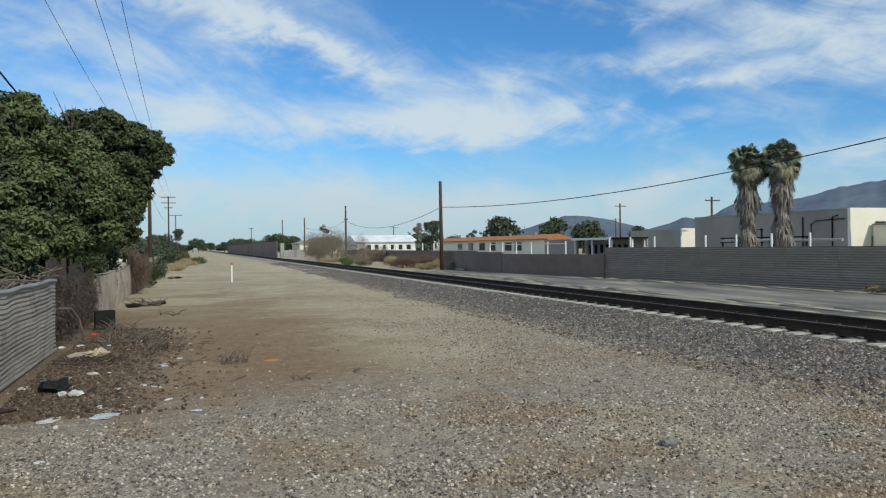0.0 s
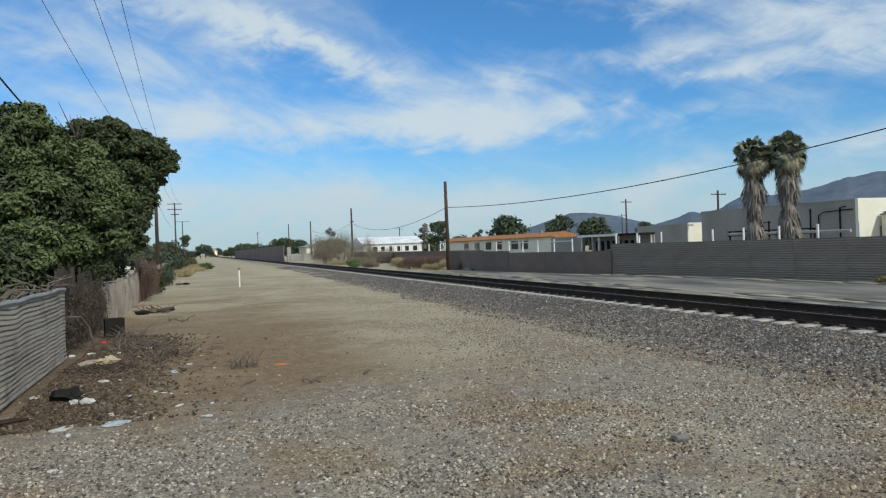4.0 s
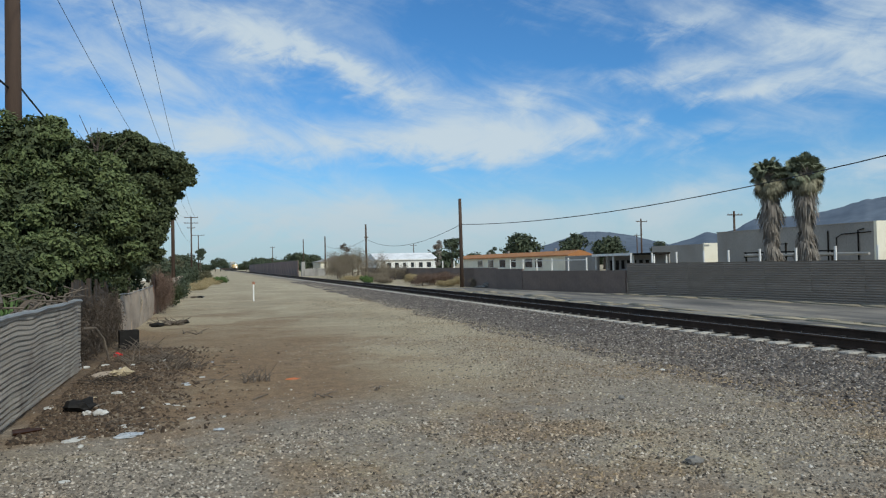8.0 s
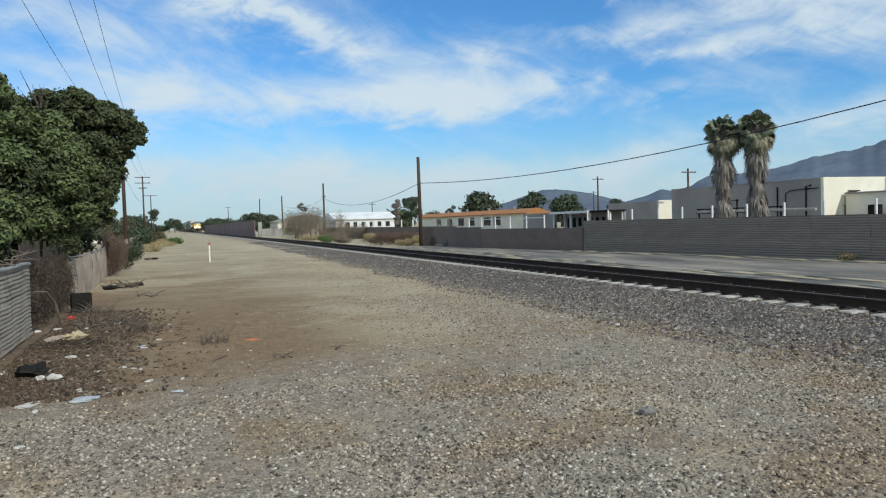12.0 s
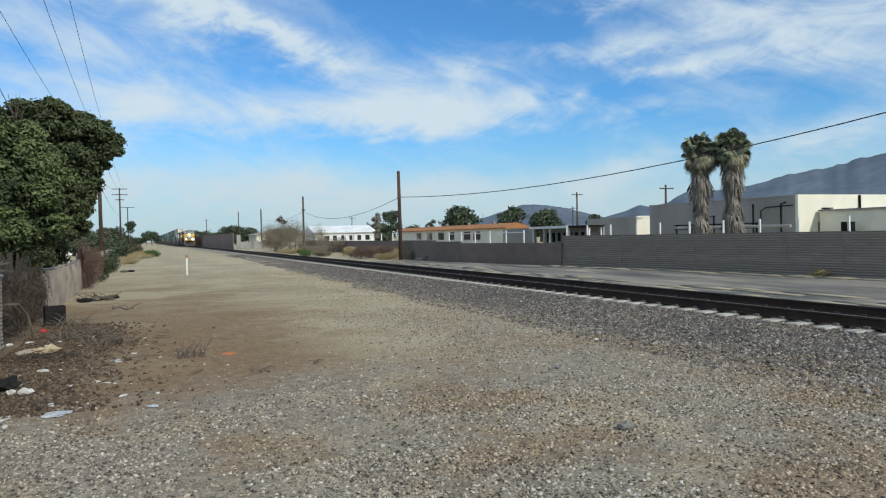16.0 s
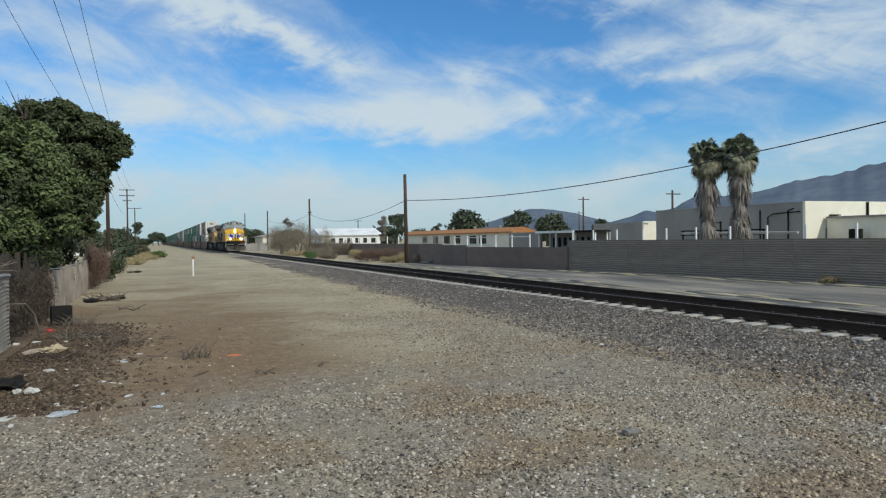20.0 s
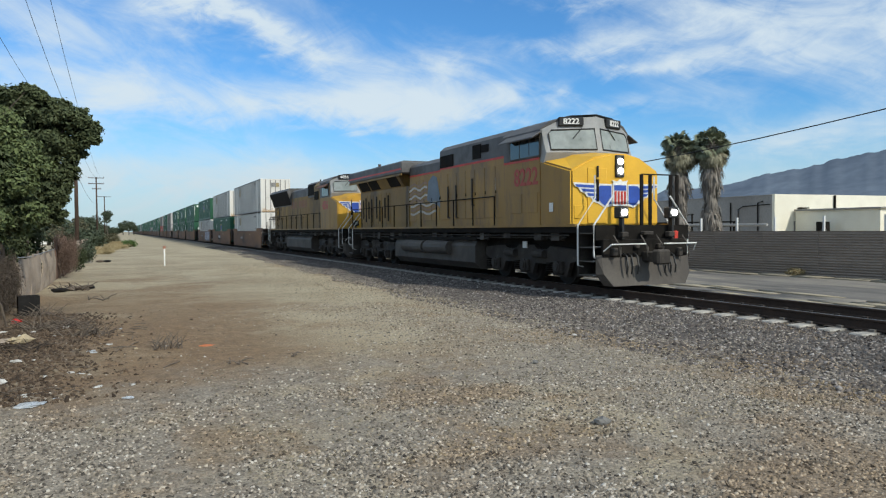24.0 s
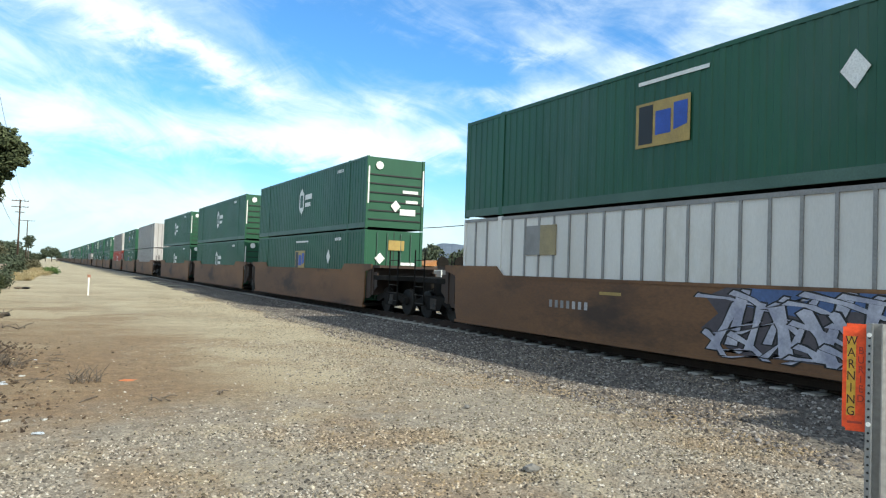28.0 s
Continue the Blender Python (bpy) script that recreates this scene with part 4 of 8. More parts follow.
def corrugated(x, y0, y1, z0, z1, pitch, depth, s):
    """A side sheet with square waves along y; s is the way it faces."""
    bm = B()
    prof, y, k = [], y0, 0
    while y < y1 - 0.01:
        d = depth if k % 2 else 0.0
        prof += [(x - s * d, y), (x - s * d, min(y1, y + pitch * 0.42))]
        y += pitch * 0.5
        k += 1
    prof.append((prof[-1][0], y1))
    lo, hi = [bm.verts.new((a, b, z0)) for a, b in prof], [bm.verts.new((a, b, z1)) for a, b in prof]
    for i in range(len(prof) - 1):
        if (lo[i].co - lo[i + 1].co).length > 1e-5:
            bm.faces.new((lo[i], lo[i + 1], hi[i + 1], hi[i]))
    block(bm, *sorted((x - s * (depth + 0.01), x - s * (depth + 0.03))), y0, y1, z0, z1)
    return bm


def container(kind, label, near=True):
    """A 53-foot container with its base at z 0 and its leading end at y 0. kind: white, green, hub, grey or red."""
    c = thing("container", 0, 0, 0, label, "container", "containers on the train")
    turned = kind.endswith("_turned")
    kind = kind.replace("_turned", "")
    paint = {"white": M_cwhite, "green": M_cgreen, "hub": M_cgreen, "grey": M_cgrey, "red": M_cred}[kind]
    frame_mat = {"white": M_cwhite, "green": M_cgreen, "hub": M_cgreen, "grey": M_cgrey, "red": M_cred}[kind]
    rail_mat = {"white": M_cpost, "green": M_cgrail, "hub": M_cgrail, "grey": M_cpost, "red": M_cred}[kind]
    w = CW / 2
    plate = kind in ("white", "grey")
    for s, nm in ((-1, "near"), (1, "far")):
        if plate:
            piece("side_panel", shared(f"plate_{kind}_{nm}", lambda: block(B(), *sorted((s * (w - 0.03), s * (w - 0.055))), 0.06, CL - 0.06, 0.12, CH - 0.1), paint), c)
        else:
            piece("side_panel", shared(f"wave_{kind}_{nm}", lambda: corrugated(s * (w - 0.012), 0.06, CL - 0.06, 0.22, CH - 0.09, 0.30, 0.016, s), paint), c)
        piece("top_rail", shared(f"toprail_{kind}_{nm}", lambda: block(B(), *sorted((s * w, s * (w - 0.06))), 0.06, CL - 0.06, CH - 0.10, CH - 0.01), rail_mat if plate else paint), c)
        z1 = 0.14 if plate else 0.24
        piece("bottom_rail", shared(f"bottomrail_{kind}_{nm}", lambda: block(B(), *sorted((s * w, s * (w - 0.08))), 0.06, CL - 0.06, 0.03, z1), rail_mat), c)
        for y in (1.95, CL - 1.95):
            piece("lift_post", shared(f"lift_{kind}_{nm}", lambda: block(B(), *sorted((s * (w + 0.004), s * (w - 0.08))), -0.09, 0.09, 0.0, CH + 0.015, 0.01), frame_mat), c, (0, y, 0))
        for y in (0.0, CL - 0.12):
            piece("corner_post", shared(f"corner_{kind}_{nm}", lambda: block(B(), *sorted((s * w, s * (w - 0.12))), 0.0, 0.12, 0.0, CH, 0.012), frame_mat), c, (0, y, 0))
    piece("roof", shared(f"roof_{kind}", lambda: block(B(), -w + 0.05, w - 0.05, 0.06, CL - 0.06, CH - 0.06, CH - 0.02), paint), c)
    piece("floor", shared(f"floor_{kind}", lambda: block(B(), -w + 0.08, w - 0.08, 0.06, CL - 0.06, 0.06, 0.12), M_dark), c)
    if plate:
        post = shared(f"post_{kind}", lambda: block(B(), -w - 0.0, -w + 0.03, -0.032, 0.032, 0.14, CH - 0.10), M_cpost)
        ys = [0.66, 1.28] + [2.55 + i * (CL - 5.1) / 18 for i in range(19)] + [CL - 1.28, CL - 0.66]
        for y in ys:
            piece("side_post", post, c, (0, y, 0))
        piece("end_wall", shared(f"end_{kind}", lambda: block(B(), -w + 0.1, w - 0.1, 0.04, 0.08, 0.06, CH - 0.04), paint), c)
        for x in (-0.86, -0.43, 0.0, 0.43, 0.86):
            piece("end_post", shared(f"endpost_{kind}", lambda: block(B(), -0.03, 0.03, 0.0, 0.04, 0.12, CH - 0.1), M_cpost), c, (x, 0, 0))
        if near and kind == "white":
            def drips():
                bm = B()
                r = random.Random(8)
                for k in range(46):
                    x0, wd, hh = r.uniform(-1.17, 1.13), r.uniform(0.015, 0.05), 0.08 + 0.42 * r.random() ** 2.2
                    prism(bm, [(x0 - wd, 0.06), (x0 - wd * 0.8, 0.06 + hh * 0.6), (x0, 0.06 + hh), (x0 + wd * 0.7, 0.06 + hh * 0.5), (x0 + wd, 0.06)], "y", 0.030 + 0.0002 * (k % 40), 0.039)
                return bm
            piece("rust_streak", shared("ruststreak", drips, M_rust_stain), c)
            piece("rust_edge", shared("rustedge", lambda: block(B(), -1.2, 1.2, -0.004, 0.03, 0.02, 0.09), M_rust_stain), c)
            lp = piece("end_logo", shared("endlogo_b", lambda: block(B(), -0.34, -0.03, -0.006, 0.0, 2.2, 2.55), M_cpost), c, label="faded dark and tan patch")
            piece("patch", shared("endlogo_t", lambda: block(B(), 0.03, 0.3, -0.006, 0.0, 2.2, 2.55), M_ctan), lp)
            piece("placard_holder", shared("placard", lambda: block(B(), -0.82, -0.5, -0.02, 0.0, 1.25, 1.55, 0.02), M_cwhite), c)
        # logo patch, on the panel between posts near the trailing end, and bars for the number
        if kind == "white":
            lg = piece("logo", shared("logo_dark", lambda: block(B(), -w - 0.006, -w + 0.02, CL - 3.85, CL - 3.22, 1.82, 2.58), M_cpost), c, label="dark and tan logo patch")
            piece("logo_patch", shared("logo_tan", lambda: block(B(), -w - 0.006, -w + 0.02, CL - 4.5, CL - 3.85, 1.82, 2.58), M_ctan), lg)
        bars = shared(f"numberbars_{kind}", lambda: bars_mesh(-w + 0.026, 2.7, 0.1, 6, 2.5, 0.16), M_black)
        piece("number_bars", bars, c)
    else:
        door = kind == "green"
        piece("end_wall", shared(f"end_{kind}", lambda: block(B(), -w + 0.1, w - 0.1, 0.04, 0.09, 0.06, CH - 0.04), paint), c)
        if door:
            for x in (-0.75, -0.3, 0.3, 0.75):
                piece("lock_rod", shared("lockrod", lambda: tube(B(), [(0, 0.0, 0.1), (0, 0.0, CH - 0.12)], 0.025, 6), M_cgrail), c, (x, 0.01, 0))
            piece("door_seam", shared("doorseam", lambda: block(B(), -0.015, 0.015, 0.03, 0.045, 0.08, CH - 0.06), M_black), c)
        else:
            for i in range(6):
                piece("end_rib", shared("endrib", lambda: block(B(), -w + 0.14, w - 0.14, 0.0, 0.045, 0.0, 0.05), M_black), c, (0, 0, 0.35 + i * 0.36))
            for x in (-w + 0.06, w - 0.1):
                piece("number_bars", shared("endbars", lambda: block(B(), 0.0, 0.06, -0.008, 0.0, 1.0, 2.5), M_white), c, (x, 0, 0))
        # bars and patches on the end
        pl = piece("placard", shared("diamond", lambda: prism(B(), [(-0.22, 0), (0, 0.24), (0.22, 0), (0, -0.24)], "y", -0.012, 0.0), M_white), c, ((0.62, 0, 2.0) if turned else (-0.62, 0, 1.75)) if kind == "green" else (0.0, 0, 0.95), "white diamond placard")
        piece("end_logo", shared("endlogo_y", lambda: block(B(), -0.35, 0.35, -0.008, 0.0, 2.1, 2.5), M_cyellow), c, (-0.55, 0, 0) if turned else (0.1, 0, 0)) if kind == "green" else piece("end_logo", shared("endlogo_w", lambda: tube(B(), [(-0.75, 0.0, 2.55), (-0.75, -0.01, 2.55)], 0.17, 8), M_white), c)
        for i, (x0, x1, z0, z1) in enumerate(((0.3, 1.0, 1.5, 1.62), (0.45, 1.0, 1.1, 1.22), (0.2, 0.9, 0.6, 0.85))):
            piece("text_bar", shared(f"endtext{i}", lambda: block(B(), x0, x1, -0.008, 0.0, z0, z1), M_white), c)
        if kind == "green":
            lg = piece("logo", shared("logo_yel", lambda: block(B(), -w - 0.008, -w, 7.45, 8.95, 1.15, 2.1), M_cyellow), c, label="yellow logo patch")
            piece("logo_mark", shared("logo_e", lambda: block(B(), -w - 0.014, -w - 0.008, 8.46, 8.86, 1.22, 2.04), M_black), lg)
            piece("logo_mark", shared("logo_n", lambda: prism(B(), [(7.96, 1.38), (7.96, 1.88), (8.38, 1.88), (8.38, 1.38)], "x", -w - 0.014, -w - 0.008), M_blue), lg)
            piece("logo_mark", shared("logo_p", lambda: prism(B(), [(7.52, 1.5), (7.52, 1.98), (7.88, 1.98), (7.88, 1.42)], "x", -w - 0.014, -w - 0.008), M_blue), lg)
            dy = 12.5 if turned else 4.12
            piece("placard", shared(f"diamond_side{turned}", lambda: prism(B(), [(dy - 0.25, 1.8), (dy, 2.12), (dy + 0.25, 1.8), (dy, 1.48)], "x", -w - 0.008, -w), M_white), c, label="white diamond placard")
            piece("text_bar", shared("sidetext", lambda: block(B(), -w - 0.006, -w, 7.0, 8.9, 2.5, 2.58), M_white), c)
        else:
            piece("logo", shared("hub_mark", lambda: prism(B(), [(7.9, 1.25), (7.9, 1.95), (8.25, 2.25), (8.6, 1.95), (8.6, 1.25), (8.25, 0.95)], "x", -w - 0.008, -w), M_white), c, label="white emblem")
            piece("logo_mark", shared("hub_in", lambda: block(B(), -w - 0.014, -w - 0.008, 8.05, 8.45, 1.3, 1.9), M_cgreen), c)
            piece("text_bar", shared("hub_t1", lambda: block(B(), -w - 0.008, -w, 6.7, 7.7, 1.65, 1.9), M_white), c)
            piece("text_bar", shared("hub_t2", lambda: block(B(), -w - 0.008, -w, 6.9, 7.7, 1.3, 1.5), M_white), c)
        piece("number_bars", shared("numberbars_green", lambda: bars_mesh(-w - 0.001, 2.6, 0.1, 5, 2.5, 0.13), M_white), c)
        if kind == "green":
            lettering("size_mark", "53'", 0.34, M_white, c, pose(-w - 0.004, 0.9, 0.75, 90, 0, -90), depth=0.003)
    return c


def bars_mesh(x, y, gap, n, z, h):
    bm = B()
    for i in range(n):
        block(bm, x - 0.006, x, y + i * (gap + 0.06), y + i * (gap + 0.06) + gap, z, z + h)
    return bm


def truck2(parent, y):
    """A two-axle freight truck."""
    t = piece("truck", shared("bolster", lambda: block(B(), -1.1, 1.1, -0.25, 0.25, 0.45, 0.72, 0.03), M_truck), parent, (0, y, 0))
    for s in (-1, 1):
        piece("side_frame", shared(f"sideframe{s}", lambda: prism(B(), [(-1.25, 0.42), (-1.2, 0.62), (-0.55, 0.78), (0.55, 0.78), (1.2, 0.62), (1.25, 0.42), (1.0, 0.40), (0.6, 0.55), (0.45, 0.3), (-0.45, 0.3), (-0.6, 0.55), (-1.0, 0.40)], "x", s * 1.02 - 0.07, s * 1.02 + 0.07), M_dark), t)
        piece("spring_group", shared(f"springs{s}", lambda: block(B(), s * 1.02 - 0.09, s * 1.02 + 0.09, -0.2, 0.2, 0.34, 0.52, 0.02), M_truck), t)
    for a in (-0.9, 0.9):
        wheelset(t, 0, a, 0.46)
    return t


def well_unit(first, last, label, marks=None):
    """One well of a three-unit car. y 0 is the leading end of its container."""
    c = thing("well_car", 0, 0, 0, label, "rail car", "well cars of the train")
    w = 1.37
    for s, nm in ((-1, "near"), (1, "far")):
        out = [(-0.95, 1.62), (-0.32, 1.5), (-0.28, 0.5), (-0.12, 0.12), (CL + 0.12, 0.12), (CL + 0.28, 0.5), (CL + 0.32, 1.5), (CL + 0.95, 1.62), (CL + 0.95, 1.80), (CL - 1.9, 1.80), (CL - 2.25, 1.55), (2.25, 1.55), (1.9, 1.80), (-0.95, 1.80)]
        piece("side_wall", shared(f"wellside_{nm}", lambda: prism(B(), out, "x", *sorted((s * w, s * (w - 0.06)))), M_rust), c)
        piece("top_chord", shared(f"wellchord_{nm}", lambda: block(B(), *sorted((s * (w + 0.015), s * (w - 0.09))), 2.25, CL - 2.25, 1.49, 1.555), M_rust), c)
        piece("bottom_chord", shared(f"wellbottom_{nm}", lambda: block(B(), *sorted((s * (w + 0.02), s * (w - 0.1))), -0.25, CL + 0.25, 0.10, 0.18), M_rust), c)
    piece("well_floor", shared("wellfloor", lambda: block(B(), -1.28, 1.28, -0.2, CL + 0.2, 0.16, 0.26), M_dark), c)
    for y in (-1.05, CL + 0.45):
        piece("bulkhead", shared("wellbulkhead", lambda: block(B(), -1.3, 1.3, 0, 0.6, 0.62, 1.7), M_rust_dark), c, (0, y, 0))
    for y, e in ((-0.28, -1), (CL + 0.28, 1)):
        for s in (-1, 1):
            piece("end_web", shared(f"endweb{e}{s}", lambda: prism(B(), [(0, 0.45), (0, 1.5), (e * 1.05, 1.5), (e * 1.05, 0.95), (e * 0.35, 0.5)], "x", *sorted((s * 1.22, s * 1.28))), M_rust_dark), c, (0, y, 0))
            piece("end_rib", shared(f"endrib_well{e}{s}", lambda: block(B(), *sorted((s * 1.28, s * 1.34)), -0.04, 0.04, 0.6, 1.62), M_rust_dark), c, (0, y + e * 0.55, 0))
        piece("end_chord", shared(f"endchord{e}", lambda: block(B(), -1.3, 1.3, *sorted((0, e * 1.0)), 1.66, 1.76), M_rust_dark), c, (0, y + e * 0.3, 0))
    if first:
        end_platform(c, -1.0, -1)
        truck2(c, -2.2)
    else:
        truck2(c, -1.78)
        piece("articulation", shared("artic", lambda: block(B(), -0.5, 0.5, -2.6, -1.0, 0.72, 1.05, 0.05), M_dark), c)
    if last:
        end_platform(c, CL + 1.0, 1)
        truck2(c, CL + 2.2)
    return c


def end_platform(c, y, e):
    """The deck, ladder, rails and coupler at an outer end."""
    a, b2 = sorted((y, y + e * 2.3))
    p = part("end_platform", block(B(), -1.3, 1.3, a, b2, 1.2, 1.38, 0.02), M_dark, c)
    part("centre_sill", block(B(), -0.25, 0.25, *sorted((y, y + e * 2.75)), 0.66, 1.2), M_dark, p)
    part("coupler", block(B(), -0.16, 0.16, *sorted((y + e * 2.6, y + e * 3.05)), 0.7, 0.98, 0.04), M_truck, p)
    for s in (-1, 1):
        for yy in (y + e * 1.5, y + e * 2.2):
            part("ladder_rail", tube(B(), [(s * 1.3, yy, 0.45), (s * 1.3, yy, 2.3)], 0.025, 6), M_dark, p)
        for z in (0.5, 0.78, 1.06, 1.65, 1.95):
            part("rung", tube(B(), [(s * 1.3, y + e * 1.5, z), (s * 1.3, y + e * 2.2, z)], 0.016, 5), M_truck, p)
    part("brake_wheel", tube(B(), [(0.5, y + e * 2.2, 1.9), (0.5, y + e * 2.25, 1.9)], 0.25, 14), M_dark, p)


def rust_marks(c, which):
    """Stencils as bars, a dark logo plate, and sprayed lettering as plain shapes."""
    x = -1.37
    if which == "plate":
        pl = part("logo_plate", block(B(), x - 0.008, x, 8.2, 10.2, 0.62, 1.12), M_dark, c, "dark plate with pale bars")
        for y0 in (8.35, 8.95, 9.55):
            part("logo_bar", block(B(), x - 0.014, x - 0.008, y0, y0 + 0.48, 0.70, 1.04), M_cgrey, pl)
    if which == "spray":
        g = part("graffiti", prism(B(), [(0.9, 0.3), (0.6, 1.47), (6.4, 1.5), (6.9, 1.3), (6.6, 1.0), (7.0, 0.7), (6.2, 0.3)], "x", x - 0.005, x), M_graff_back, c, "sprayed silver and blue graffiti")
        # interlocking angular letters: dark outlines below, silver strokes above, a blue cloud behind
        part("spray_cloud", prism(B(), [(0.7, 1.0), (0.6, 1.47), (6.0, 1.5), (6.3, 1.2), (5.0, 1.05), (4.0, 1.2), (3.0, 0.95), (1.6, 1.1)], "x", x - 0.008, x - 0.005), M_graff_blue, g)
        rr = random.Random(5)
        strokes = []
        for i in range(10):
            y0 = 6.35 - i * 0.6
            for dy, z0, z1, lean, wd in ((0.0, 0.26, 1.30, 0.34, 0.085), (-0.26, 0.40, 1.46, -0.30, 0.08), (-0.1, 0.66, 1.0, 0.75, 0.075), (0.14, 1.10, 1.44, 0.8, 0.07), (-0.16, 0.24, 0.52, -0.8, 0.07), (0.2, 0.3, 0.7, 0.6, 0.06)):
                a2, b2 = z0 + rr.uniform(-0.06, 0.14), z1 + rr.uniform(-0.16, 0.04)
                strokes.append((y0 + dy + rr.uniform(-0.12, 0.12), a2, b2, lean * rr.uniform(0.5, 1.8) * rr.choice((1, 1, -1)), wd * rr.uniform(0.7, 1.4)))

        def stroke(y0, z0, z1, lean, wd, grow):
            lo, hi = (y0 - lean * 0.5, z0), (y0 + lean * 0.5, z1)
            q = wd + grow
            pts = [(lo[0] - q, lo[1] - grow), (lo[0] + q * 1.5, lo[1] - grow * 0.5), (y0 + q * 0.8, (z0 + z1) / 2), (hi[0] + q * 1.7, hi[1] - 0.08), (hi[0] + q * 0.3, hi[1] + grow), (hi[0] - q * 1.2, hi[1] - 0.02 + grow), (y0 - q, (z0 + z1) / 2 + 0.04)]
            return [(a, min(1.5, max(0.2, b))) for a, b in pts]
        for i, st in enumerate(strokes):
            lift = 0.0010 * (i // 6)
            part("spray_edge", prism(B(), stroke(*st, 0.03), "x", x - 0.0100 - lift - 0.00012 * (i % 6), x - 0.006), M_black, g)
            part("spray_letter", prism(B(), stroke(*st, 0.0), "x", x - 0.0108 - lift - 0.00012 * (i % 6), x - 0.008), M_graff_white, g)
    for i in range(7):
        part("stencil_bar", block(B(), x - 0.006, x, 10.3 + i * 0.22, 10.41 + i * 0.22, 0.82, 1.0), M_cgrey if i < 3 else M_cpost, c) if which != "plate" else None
    part("yellow_mark", block(B(), x - 0.006, x, 5.6 if which != "spray" else 9.2, 6.3 if which != "spray" else 9.9, 1.2, 1.27), M_cyellow, c)


LABELS = {"green_turned": "dark green corrugated container low in a rusty well car", "white": "white steel container with grey side posts on a well car", "green": "dark green corrugated container with yellow logo on a well car",
          "hub": "dark green corrugated container with white emblem on a well car", "grey": "pale grey container with side posts, stacked on a well car", "red": "red container stacked low in a well car"}
STACK = [("white", "white"), ("white", "green_turned"), ("green", "white"), ("hub", "green"), ("hub", "hub"), ("hub", "hub"), ("grey", "grey"), ("green", "green"), ("grey", "red"),
         ("hub", "green"), ("green", "hub"), ("hub", "hub"), ("green", "grey"), ("hub", "green"), ("green", "green")]
PROTO = {}


def put_train():
    s = 64.0
    k = 0
    random.seed(11)
    n_units = 39
    while k < n_units:
        up, low = STACK[k] if k < len(STACK) else random.choice(STACK[3:])
        near = k < 5
        place = ("first", "mid", "last")[k % 3]
        label = "rusty brown articulated well car carrying two stacked containers"
        if k < 3:
            unit = well_unit(place == "first", place == "last", label)
            rust_marks(unit, ("stencil", "plate", "spray")[k])
        elif place not in PROTO:
            unit = PROTO[place] = well_unit(place == "first", place == "last", label)
        else:
            unit = copy_thing(PROTO[place], Matrix())
        MOVERS.append((unit, s, 0.0))
        for kind, z in ((low, 0.29), (up, 3.23)):
            key = (kind, near)
            if key not in PROTO:
                PROTO[key] = container(kind, LABELS[kind], near)
                box = PROTO[key]
            else:
                box = copy_thing(PROTO[key], Matrix())
            MOVERS.append((box, s, z))
        s += 23.9 if k % 3 == 2 else 19.75
        k += 1


put_train()

